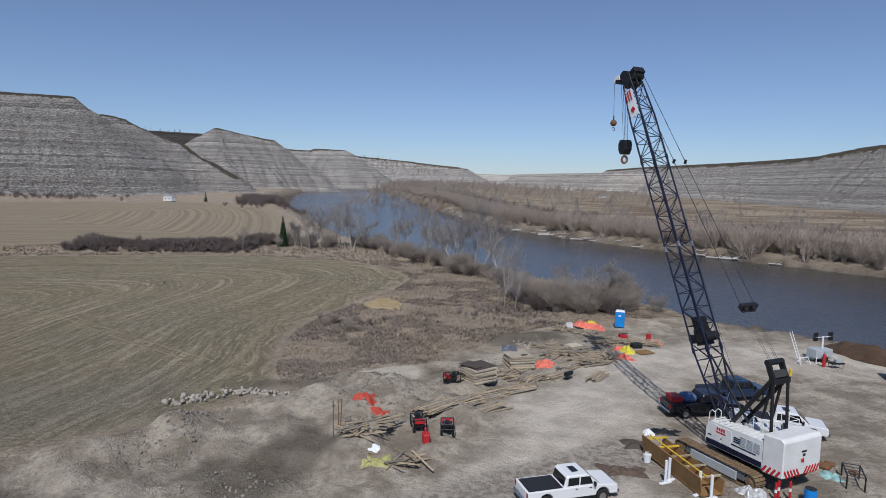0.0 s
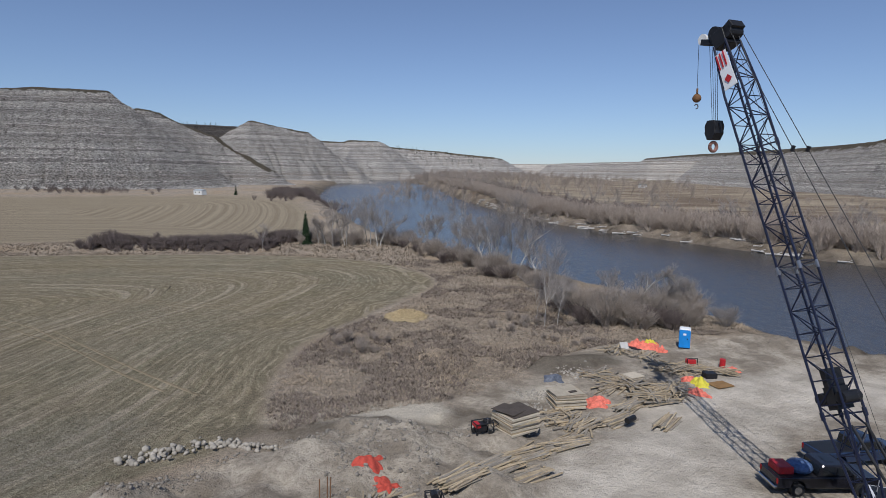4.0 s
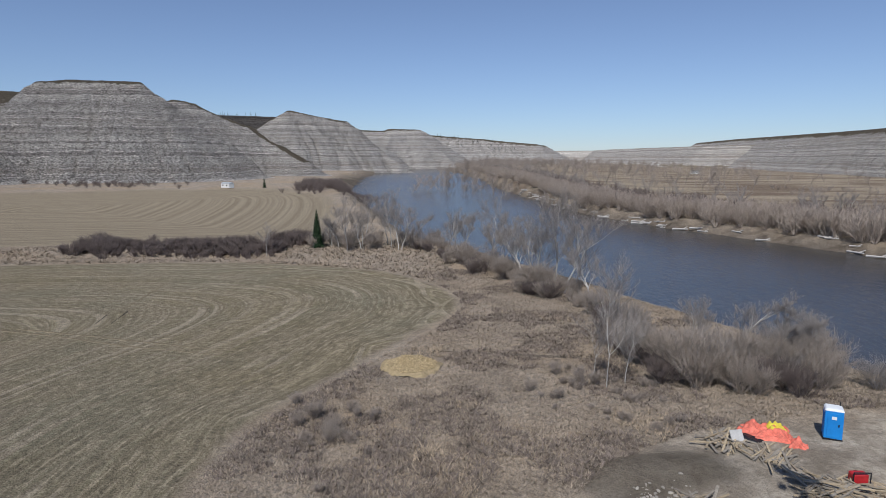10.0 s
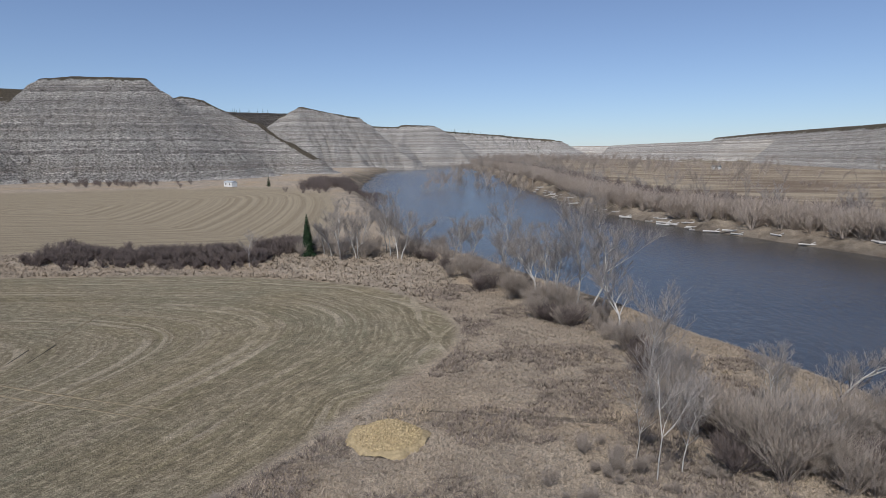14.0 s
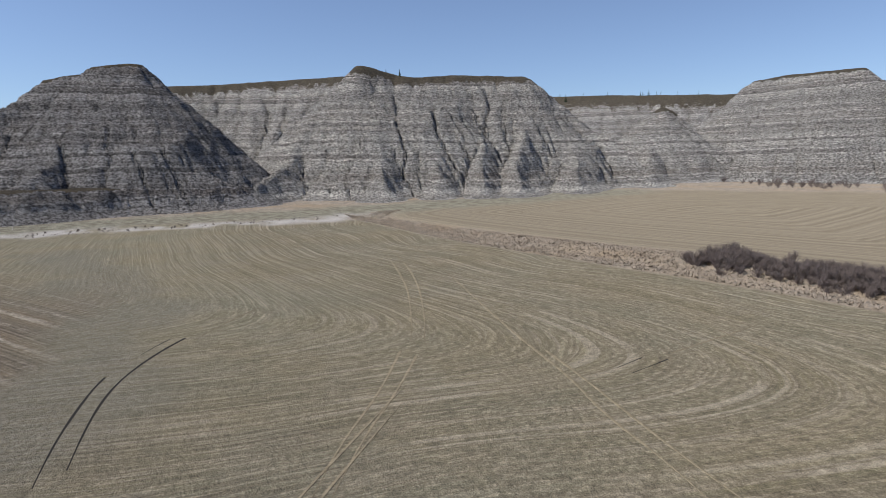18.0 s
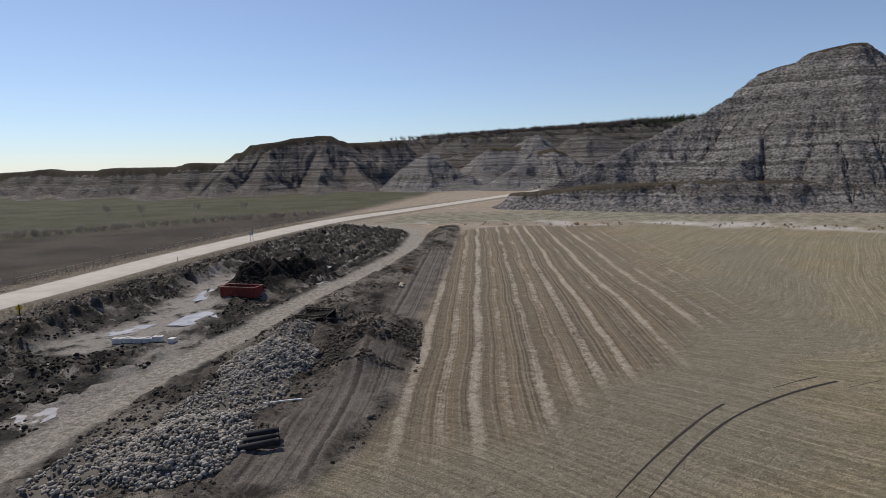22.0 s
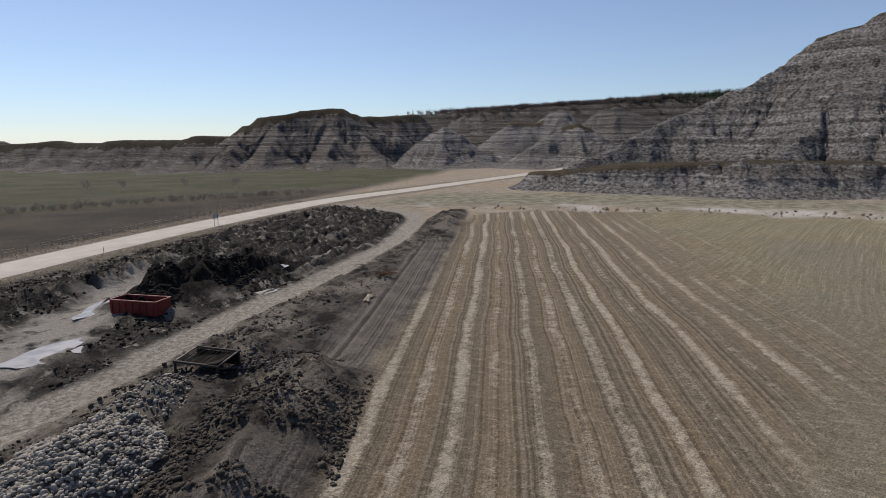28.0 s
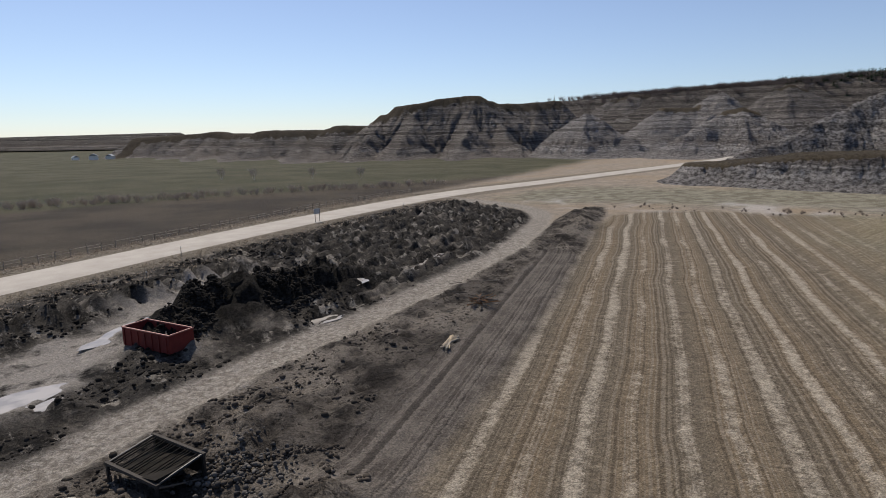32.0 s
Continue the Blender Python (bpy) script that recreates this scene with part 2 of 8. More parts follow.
    z = z + bd * (0.15 + rough * (0.8 * np.abs(fbm(x, y, 4, 4, 41)) + 0.45 * np.abs(fbm(x, y, 1.4, 2, 42)) + .34 * crumbs) + (1 - rough) * .1 * np.sin(lane * 5.5) * fbm(x, y, 9, 2, 45))
    for cx, cy, sx, sy, h in ((-58.5, 24.5, 5, 3.6, 1.9), (-53, 29, 3.6, 2.6, 1.3), (-65, 19, 4, 3, 1.2), (-57, 16, 5, 2.6, 0.8), (-138, -37, 7, 4, 1.6), (-146, -46, 6, 3, 1.2), (-66, 8.5, 4, 2.5, 1.0), (-54, 14.5, 4, 2.5, .9)):
        u, v = (x - cx) * .82 + (y - cy) * .57, -(x - cx) * .57 + (y - cy) * .82
        z = z + h * np.exp(-(u / sx) ** 2 - (v / sy) ** 2) * (1 + 0.5 * fbm(x, y, 2.5, 3, 43) + .4 * crumbs * rough)
    hrut = np.exp(-((hl - 1.0) / 0.45) ** 2)
    z = z - sstep(4, 2, hl) * (0.08 + 0.10 * hrut)
    # road bed
    rd, _ = seg_dist(x, y, ROAD)
    bed = sstep(13, 6, rd)
    z = z * (1 - bed) + bed * (0.35 + 0.006 * np.maximum(0, -x - 200))
    # river
    r = poly_dist(x, y, RIVER)
    wob = 2.0 * fbm(x, y, 14, 3, 51)
    cut = sstep(-7.5, 1.5, r + wob)
    z = z * (1 - cut) + cut * (-5.0) * sstep(700, 500, y)
    return z


def axis(lo, hi, step, far0, far1, grow=1.09):
    mid = list(np.arange(lo, hi + step * .5, step))
    out, s, v = [], step, mid[-1]
    while v < far1:
        s *= grow
        v += s
        out.append(v)
    back, s, v = [], step, mid[0]
    while v > far0:
        s *= grow
        v -= s
        back.append(v)
    return np.array(back[::-1] + mid + out)


GX, GY = axis(-160, 50, 0.52, -3400, 3400, 1.10), axis(-96, 150, 0.52, -3400, 4300, 1.10)
gx, gy = np.meshgrid(GX, GY, indexing="ij")
gx, gy = gx.ravel(), gy.ravel()
gz = ground_z(gx, gy)


def height_at(x, y):
    i = min(max(int(np.searchsorted(GX, x)) - 1, 0), len(GX) - 2)
    j = min(max(int(np.searchsorted(GY, y)) - 1, 0), len(GY) - 2)
    u, v = (x - GX[i]) / (GX[i + 1] - GX[i]), (y - GY[j]) / (GY[j + 1] - GY[j])
    n = len(GY)
    lo = gz[i * n + j] * (1 - v) + gz[i * n + j + 1] * v
    hi = gz[(i + 1) * n + j] * (1 - v) + gz[(i + 1) * n + j + 1] * v
    return float(lo * (1 - u) + hi * u)


# masks that the ground's material reads
fd = poly_dist(gx, gy, FIELD)
edge = 1.2 * fbm(gx, gy, 6, 3, 61)
a_field = sstep(-0.8, 0.8, fd + 0.5 * edge)
a_pad = sstep(-2.6, 2.6, poly_dist(gx, gy, PAD) + 1.6 * edge + 2.4 * fbm(gx, gy, 4, 4, 62))
tw, _ = seg_dist(gx, gy, TRACKWAY)
a_pale = sstep(7.5, 3.0, tw + 2 * edge)
hl, _ = seg_dist(gx, gy, HAUL)
a_haul = sstep(3.2, 1.6, hl + 0.6 * edge)
a_mud = sstep(-1.2, 1.2, poly_dist(gx, gy, MUD) + edge)
a_berm = sstep(-1.0, 1.0, poly_dist(gx, gy, BERM) + 0.6 * edge)
rv = poly_dist(gx, gy, RIVER)
a_bank = sstep(-15, -3, rv + 2 * edge) * sstep(-40, 10, gx - 0.0 * gy) * sstep(120, 105, gy) + sstep(-9, -3, rv + 2 * edge)
a_farfield = sstep(-2, 2, poly_dist(gx, gy, FARFIELD))


def soft_dist(px, py, line, k):
    """Distance to a line with its creases rounded off."""
    total = np.zeros(px.shape)
    for (ax, ay), (bx, by) in zip(line, line[1:]):
        d, _ = seg_dist(px, py, [(ax, ay), (bx, by)])
        total += math.hypot(bx - ax, by - ay) / 10 * np.exp(-d / k)
    return -k * np.log(total + 1e-30)


SWEEP = [(-30, 45), (-23, 51), (-19, 62), (-19.5, 74), (-20.8, 84), (-17, 103), (-14, 116), (-16.5, 129), (-27, 142), (-43, 148), (-66, 147), (-110, 132), (-150, 119), (-195, 110), (-222, 103)]
row = soft_dist(gx, gy, SWEEP, 9.0) + 0.5 * fbm(gx, gy, 18, 3, 66)
ffd = poly_dist(gx, gy, FARFIELD)
row = np.where(ffd > 0, ffd, row)
sw_edge, _ = seg_dist(gx, gy, [(-166, -53), (-131, -29), (-96, 0), (-79, 12.3), (-63, 25.6), (-46, 40), (-30, 45.5)])
a_lines = np.maximum(sstep(54, 26, sw_edge + 6 * fbm(gx, gy, 20, 3, 58)) * sstep(55, 45, gy + 2 * edge + 5 * fbm(gx, gy, 9, 4, 59) - .05 * np.maximum(0, -gx - 84)), 0) * a_field * sstep(-36, -52, gx)
lrow = -0.636 * gx + 0.772 * gy + 0.12 * fbm(gx, gy, 12, 2, 69)
pp_, _ = seg_dist(gx, gy, [(-15, 64.5), (-9, 66.6), (-5, 67.2)])
qq_, _ = seg_dist(gx, gy, [(3, 72), (5, 74)])
a_chalk = np.maximum(sstep(2.6, .6, pp_ + 1.2 * edge), sstep(2.0, .4, qq_ + edge)) 
ft_, _ = seg_dist(gx, gy, [(-166, -72), (-185, -40), (-203, -8), (-215, 28), (-218, 88), (-230, 108)])
a_salt = sstep(13, 3, ft_ + 6 * fbm(gx, gy, 9, 4, 67)) * sstep(-.2, .2, fbm(gx, gy, 14, 4, 68) + .1)
fo_, _ = seg_dist(gx, gy, [(-180, -80), (-212, -40), (-226, 0), (-236, 40), (-244, 100), (-262, 160), (-280, 250)])
a_foot = sstep(26, 12, fo_ + 8 * fbm(gx, gy, 12, 3, 64)) * (1 - a_field)
du_, _ = seg_dist(gx, gy, [(-34, 51), (-60, 55), (-92, 55), (-130, 45), (-160, 30)])
a_dull = sstep(13, 4, du_ + 9 * fbm(gx, gy, 12, 4, 63)) * a_field
hw_, _ = seg_dist(gx, gy, SILT)
hs_, _ = seg_dist(gx, gy, [(-27, 17), (-36, 14), (-46, 4)])
a_silt = np.maximum(sstep(6.2, 3.2, hw_ + 2.2 * edge), .8 * sstep(2.4, .6, hs_ + 1.6 * edge)) * a_mud
ln_, _ = seg_dist(gx, gy, LANE)
a_lane = sstep(3.6, 1.8, ln_ + 1.4 * edge) * sstep(5, 8, np.hypot((gx + 60) * .7, gy - 22))
hp_, _ = seg_dist(gx, gy, [(-66, -16.5), (-74, -20.5), (-86, -25)])
a_heap = sstep(6.5, 3.5, hp_ + edge)
d1_, _ = seg_dist(gx, gy, [(5.2, 81.5), (9.5, 83)])
d2_, _ = seg_dist(gx, gy, [(-17, 61.5), (-10, 63.6), (-2, 67.2), (2.5, 68.5)])
d3_, _ = seg_dist(gx, gy, [(-17, 42.5), (-14, 45), (-11, 43), (-10, 46), (-8.5, 49.5)])
a_damp = np.clip(.75 * sstep(3.6, .4, d1_ + 2.2 * edge + 1.2 * fbm(gx, gy, 1.6, 3, 70)) + .5 * sstep(2.2, .6, d2_ + 1.5 * edge) + .7 * sstep(1.7, .6, d3_ + 2.4 * edge), 0, 1) * (1 - a_chalk)
a_green = sstep(-2, 2, -gy - 150 + (gx + 100) * .08)
rd, _ = seg_dist(gx, gy, ROAD)
a_verge = sstep(13, 8, rd)
a_meadow = np.clip(sstep(0, -14, gy - (-48 + (gx + 52) * 0.62)) * sstep(7, 14, rd), 0, 1)
a_east = sstep(0, 30, (gx - 28) * 0.86 + (gy - 252) * 0.5) * sstep(0, 4, -rv)
ground_me = mesh_np("ground", np.stack([gx, gy, gz], -1), grid_faces(len(GX), len(GY)))
for key, arr in dict(field=a_field, pad=a_pad, pale=a_pale, haul=a_haul, mud=a_mud, berm=a_berm, bank=np.clip(a_bank, 0, 1), farfield=a_farfield,
                     row=row, lrow=lrow, lines=a_lines, dull=a_dull, chalk=a_chalk, foot=a_foot, salt=a_salt, silt=a_silt, lane=a_lane, swirl=np.arctan2(gy - 98, -(gx + 52)) * 42, heap=a_heap, damp=a_damp, green=a_green, verge=a_verge, meadow=a_meadow, east=a_east).items():
    at = ground_me.attributes.new(key, "FLOAT", "POINT")
    at.data.foreach_set("value", np.asarray(arr, np.float32))


def ground_material():
    m, N, L, bs = material("ground_soil", 0.95, 0.1)
    bs.inputs["Diffuse Roughness"].default_value = 0.35

    def attr(key):
        a = N.new("ShaderNodeAttribute")
        a.attribute_name = key
        return a.outputs["Fac"]
    big, mid = noise_at(N, L, 0.045, 4), noise_at(N, L, 0.35, 5, 0.6)
    fine, grit = noise_at(N, L, 2.2, 5, 0.65), noise_at(N, L, 9.0, 4, 0.7)
    # dry rough grass
    grass = mixcol(N, L, span(N, L, mid, 0.40, 0.60), (0.27, 0.222, 0.175), (0.44, 0.365, 0.28))
    grass = mixcol(N, L, span(N, L, fine, 0.42, 0.6), grass, (0.29, 0.25, 0.205))
    grass = mixcol(N, L, span(N, L, big, 0.45, 0.7, 0, 0.6), grass, (0.36, 0.265, 0.165))
    # stubble in drill rows that follow the field's edge
    rw = calc(N, L, "ADD", attr("row"), calc(N, L, "MULTIPLY", mid, 0.25))

    def along_rows(scale, detail, lo, hi):
        n = nd(N, "ShaderNodeTexNoise", Scale=scale, Detail=detail)
        n.noise_dimensions = "1D"
        L.new(rw, n.inputs["W"])
        return span(N, L, n.outputs[0], lo, hi)
    swath, drill = along_rows(0.42, 4.0, 0.40, 0.60), along_rows(1.9, 3.0, 0.40, 0.60)
    comb = N.new("ShaderNodeCombineXYZ")
    L.new(calc(N, L, "MULTIPLY", rw, 2.6), comb.inputs[0])
    L.new(calc(N, L, "MULTIPLY", attr("swirl"), 0.42), comb.inputs[1])
    streak = noise_at(N, L, 1.0, 6, 0.72, comb.outputs[0])
    straw = calc(N, L, "ADD", calc(N, L, "MULTIPLY", noise_at(N, L, 3.4, 5, 0.8), 0.5), calc(N, L, "MULTIPLY", streak, 0.5))
    patch = noise_at(N, L, 0.13, 5, 0.65)
    fade = span(N, L, rw, 14.0, 44.0, 1.0, 0.3)
    raw = swath
    swath = calc(N, L, "ADD", calc(N, L, "MULTIPLY", calc(N, L, "SUBTRACT", swath, 0.5), fade), 0.5)
    clump, husk = noise_at(N, L, 1.1, 4, 0.8), noise_at(N, L, 5.5, 3, 0.8)
    stub = mixcol(N, L, swath, (0.207, 0.178, 0.108), (0.302, 0.257, 0.168))
    stub = mixcol(N, L, span(N, L, big, 0.42, 0.6, 0, 0.65), stub, (0.225, 0.216, 0.155))
    stub = mixcol(N, L, span(N, L, patch, 0.48, 0.62, 0, 0.5), stub, (0.29, 0.25, 0.18))
    stub = mixcol(N, L, calc(N, L, "MULTIPLY", calc(N, L, "MULTIPLY", drill, fade), 0.5), stub, (0.165, 0.133, 0.092))
    furrow = calc(N, L, "MULTIPLY", along_rows(3.4, 1.0, 0.50, 0.58), span(N, L, streak, 0.42, 0.56))
    stub = mixcol(N, L, calc(N, L, "MULTIPLY", furrow, 0.5), stub, (0.38, 0.32, 0.23))
    stub = mixcol(N, L, calc(N, L, "MULTIPLY", span(N, L, streak, 0.45, 0.55, 0.4, 0), fade), stub, (0.15, 0.124, 0.088))
    arc = calc(N, L, "MULTIPLY", along_rows(0.9, 2.0, 0.54, 0.62), span(N, L, noise_at(N, L, 0.06, 3), 0.45, 0.56))
    stub = mixcol(N, L, calc(N, L, "MULTIPLY", arc, calc(N, L, "MULTIPLY", fade, 0.55)), stub, (0.42, 0.36, 0.275))
    # straight swaths of pale straw beside the road, about three metres apart, brown stubble between
    lw = calc(N, L, "ADD", attr("lrow"), calc(N, L, "MULTIPLY", noise_at(N, L, 0.04, 3, 0.5), 2.2))
    wave = calc(N, L, "SINE", calc(N, L, "MULTIPLY", lw, 2.13))
    half_wave = calc(N, L, "SINE", calc(N, L, "ADD", calc(N, L, "MULTIPLY", lw, 1.065), 0.6))
    nick = calc(N, L, "MULTIPLY", calc(N, L, "SUBTRACT", husk, 0.5), 2.2)
    thin = nd(N, "ShaderNodeTexNoise", Scale=3.2, Detail=2.0)
    thin.noise_dimensions = "1D"
    L.new(lw, thin.inputs["W"])
    swaths = mixcol(N, L, span(N, L, half_wave, -0.6, 0.7), (0.178, 0.145, 0.105), (0.215, 0.165, 0.11))
    swaths = mixcol(N, L, span(N, L, calc(N, L, "ADD", thin.outputs[0], calc(N, L, "MULTIPLY", nick, 0.12)), 0.52, 0.6, 0, 0.6), swaths, (0.29, 0.245, 0.188))
    swaths = mixcol(N, L, span(N, L, calc(N, L, "ADD", thin.outputs[0], calc(N, L, "MULTIPLY", nick, 0.1)), 0.44, 0.38, 0, 0.6), swaths, (0.105, 0.083, 0.058))
    uneven = nd(N, "ShaderNodeTexNoise", Scale=0.31, Detail=1.0)
    uneven.noise_dimensions = "1D"
    L.new(lw, uneven.inputs["W"])
    wave = calc(N, L, "ADD", wave, calc(N, L, "ADD", span(N, L, uneven.outputs[0], 0.3, 0.7, -0.95, 0.45), span(N, L, noise_at(N, L, 0.07, 3), 0.35, 0.65, -0.4, 0.35)))
    pale_band = calc(N, L, "ADD", wave, calc(N, L, "ADD", nick, calc(N, L, "MULTIPLY", calc(N, L, "SUBTRACT", clump, 0.5), 2.4)))
    swaths = mixcol(N, L, span(N, L, pale_band, 0.35, 1.2, 0, 0.85), swaths, (0.45, 0.392, 0.312))
    stub = mixcol(N, L, calc(N, L, "MULTIPLY", attr("dull"), span(N, L, clump, 0.36, 0.56, 0.15, 0.7)), stub, (0.205, 0.188, 0.148))
    stub = mixcol(N, L, attr("lines"), stub, swaths)
    stub = mixcol(N, L, span(N, L, straw, 0.53, 0.60, 0, 0.4), stub, (0.44, 0.38, 0.285))
    stub = mixcol(N, L, span(N, L, straw, 0.47, 0.41, 0, 0.4), stub, (0.12, 0.097, 0.068))
    stub = mixcol(N, L, 1.0, stub, mixcol(N, L, span(N, L, clump, 0.40, 0.60), (0.86, 0.86, 0.86), (1.14, 1.14, 1.14)), "MULTIPLY")
    col = mixcol(N, L, attr("field"), grass, stub)
    farf = mixcol(N, L, raw, (0.24, 0.198, 0.14), (0.315, 0.265, 0.19))
    col = mixcol(N, L, attr("farfield"), col, farf)
    near_m = mixcol(N, L, span(N, L, big, 0.4, 0.6), (0.055, 0.045, 0.036), (0.095, 0.078, 0.058))
    far_m = mixcol(N, L, span(N, L, big, 0.4, 0.6), (0.072, 0.072, 0.042), (0.105, 0.098, 0.062))
    meadow = mixcol(N, L, attr("green"), near_m, far_m)
    col = mixcol(N, L, attr("meadow"), col, meadow)
    east = mixcol(N, L, span(N, L, noise_at(N, L, 0.02, 5, 0.6, None, (0.6, 1.5, 1)), 0.42, 0.60), (0.165, 0.125, 0.092), (0.32, 0.268, 0.195))
    col = mixcol(N, L, attr("east"), col, east)
    col = mixcol(N, L, attr("foot"), col, mixcol(N, L, span(N, L, mid, 0.4, 0.6), (0.19, 0.17, 0.125), (0.31, 0.29, 0.22)))
    col = mixcol(N, L, calc(N, L, "MULTIPLY", attr("salt"), 0.85), col, (0.55, 0.51, 0.475))
    dirt = mixcol(N, L, span(N, L, mid, 0.40, 0.60), (0.265, 0.226, 0.18), (0.475, 0.42, 0.345))
    dirt = mixcol(N, L, span(N, L, fine, 0.48, 0.6, 0, 0.45), dirt, (0.20, 0.172, 0.135))
    dirt = mixcol(N, L, span(N, L, patch, 0.52, 0.68, 0, 0.6), dirt, (0.165, 0.14, 0.108))
    col = mixcol(N, L, attr("pad"), col, dirt)
    pale = mixcol(N, L, span(N, L, mid, 0.40, 0.60), (0.45, 0.402, 0.338), (0.60, 0.545, 0.468))
    pale = mixcol(N, L, span(N, L, patch, 0.5, 0.7, 0, 0.5), pale, (0.27, 0.245, 0.205))
    col = mixcol(N, L, calc(N, L, "MULTIPLY", attr("pale"), attr("pad")), col, pale)
    col = mixcol(N, L, attr("chalk"), col, (0.52, 0.47, 0.39))
    col = mixcol(N, L, attr("verge"), col, mixcol(N, L, span(N, L, fine, 0.42, 0.58), (0.17, 0.145, 0.11), (0.26, 0.225, 0.175)))
    spoil = mixcol(N, L, span(N, L, mid, 0.42, 0.58), (0.034, 0.029, 0.025), (0.12, 0.104, 0.088))
    spoil = mixcol(N, L, span(N, L, patch, 0.47, 0.6, 0, 0.85), spoil, (0.235, 0.205, 0.172))
    spoil = mixcol(N, L, span(N, L, fine, 0.46, 0.38, 0, 0.8), spoil, (0.014, 0.012, 0.010))
    graded = mixcol(N, L, span(N, L, mid, 0.4, 0.6), (0.105, 0.09, 0.077), (0.172, 0.15, 0.128))
    tread = nd(N, "ShaderNodeTexNoise", Scale=1.6, Detail=4.0, Roughness=0.7)
    tread.noise_dimensions = "1D"
    L.new(calc(N, L, "ADD", attr("lrow"), calc(N, L, "MULTIPLY", fine, 0.5)), tread.inputs["W"])
    graded = mixcol(N, L, span(N, L, tread.outputs[0], 0.5, 0.6, 0, 0.7), graded, (0.21, 0.183, 0.157))
    graded = mixcol(N, L, span(N, L, tread.outputs[0], 0.46, 0.38, 0, 0.7), graded, (0.05, 0.043, 0.037))
    spoil = mixcol(N, L, attr("lane"), spoil, graded)
    col = mixcol(N, L, attr("berm"), col, spoil)
    mud = mixcol(N, L, span(N, L, mid, 0.40, 0.60), (0.015, 0.0135, 0.012), (0.068, 0.061, 0.053))
    mud = mixcol(N, L, span(N, L, fine, 0.53, 0.62, 0, 0.6), mud, (0.10, 0.088, 0.076))
    mud = mixcol(N, L, span(N, L, noise_at(N, L, 0.4, 6, 0.7, None, (1.1, 0.6, 1)), 0.55, 0.63, 0, 0.8), mud, (0.33, 0.30, 0.26))
    mud = mixcol(N, L, span(N, L, patch, 0.56, 0.68, 0, 0.75), mud, (0.25, 0.222, 0.19))
    mud = mixcol(N, L, calc(N, L, "MULTIPLY", attr("silt"), span(N, L, mid, 0.34, 0.48)), mud, (0.34, 0.31, 0.275))
    mud = mixcol(N, L, attr("heap"), mud, mixcol(N, L, span(N, L, fine, 0.42, 0.6), (0.006, 0.0055, 0.005), (0.026, 0.023, 0.020)))
    col = mixcol(N, L, attr("mud"), col, mud)
    col = mixcol(N, L, attr("haul"), col, mixcol(N, L, span(N, L, fine, 0.41, 0.59), (0.24, 0.212, 0.178), (0.41, 0.37, 0.32)))
    bankc = mixcol(N, L, span(N, L, mid, 0.40, 0.60), (0.085, 0.07, 0.055), (0.165, 0.14, 0.113))
    col = mixcol(N, L, attr("bank"), col, bankc)
    damp = mixcol(N, L, span(N, L, fine, 0.42, 0.6), (0.075, 0.063, 0.048), (0.13, 0.112, 0.088))
    col = mixcol(N, L, attr("damp"), col, damp)
    gr = mixcol(N, L, span(N, L, calc(N, L, "ADD", calc(N, L, "MULTIPLY", grit, 0.6), calc(N, L, "MULTIPLY", noise_at(N, L, 3.2, 5, 0.8), 0.4)), 0.43, 0.57), (0.68, 0.68, 0.68), (1.3, 1.3, 1.3))
    gr = mixcol(N, L, calc(N, L, "MULTIPLY", attr("pad"), 0.75), gr, (1, 1, 1))
    col = mixcol(N, L, 1.0, col, gr, "MULTIPLY")
    L.new(col, bs.inputs["Base Color"])
    hgt = calc(N, L, "ADD", fine, calc(N, L, "MULTIPLY", grit, 0.5))
    bump(N, L, bs, hgt, 1.0, 0.34)
    return m


ground_me.materials.append(ground_material())
tagged(new("ground", ground_me), "flat stubble field, rough dry grass, bare dirt and mud", "ground", kind="structure")

# water
m, N, L, bs = material("river_water", 0.16, 0.4)
w = noise_at(N, L, 0.03, 4)
L.new(mixcol(N, L, span(N, L, w, 0.35, 0.65), (0.040, 0.040, 0.042), (0.058, 0.056, 0.056)), bs.inputs["Base Color"])
rip = noise_at(N, L, 0.9, 5, 0.6, None, (1.0, 0.45, 1))
bump(N, L, bs, rip, 0.6, 0.5)
near_bank = np.array([(300, -60), (130, 30), (75, 72), (53, 90), (40, 101), (33, 112), (22, 130), (6, 152), (-12, 178), (-38, 202), (-56, 243), (-100, 330), (-147, 423), (-241, 701), (-330, 1080), (-416, 1480), (-480, 1800)], float)
far_bank = np.array([(430, -60), (330, 20), (150, 120), (97, 166), (71, 193), (48, 226), (28, 252), (0, 306), (-36, 434), (-111, 730), (-205, 1080), (-303, 1500), (-395, 1800)], float)
wy = np.concatenate([np.arange(-60, 700, 6.0), np.arange(700, 1801, 25.0)])
w0, w1 = np.interp(wy, near_bank[:, 1], near_bank[:, 0]), np.interp(wy, far_bank[:, 1], far_bank[:, 0])
pad_ = 14 * sstep(700, 500, wy) + 1
us = np.linspace(0, 1, 14)
wx = (w0 - pad_)[:, None] * (1 - us) + (w1 + pad_)[:, None] * us
wz = WATER_Z + 3.2 * sstep(500, 700, wy)
co = np.stack([wx, np.repeat(wy[:, None], 14, 1), np.repeat(wz[:, None], 14, 1)], -1).reshape(-1, 3)
tagged(new("river_water", mesh_np("river_water", co, grid_faces(len(wy), 14), m)), "wide muddy blue-grey river with small ripples", "river", kind="structure")


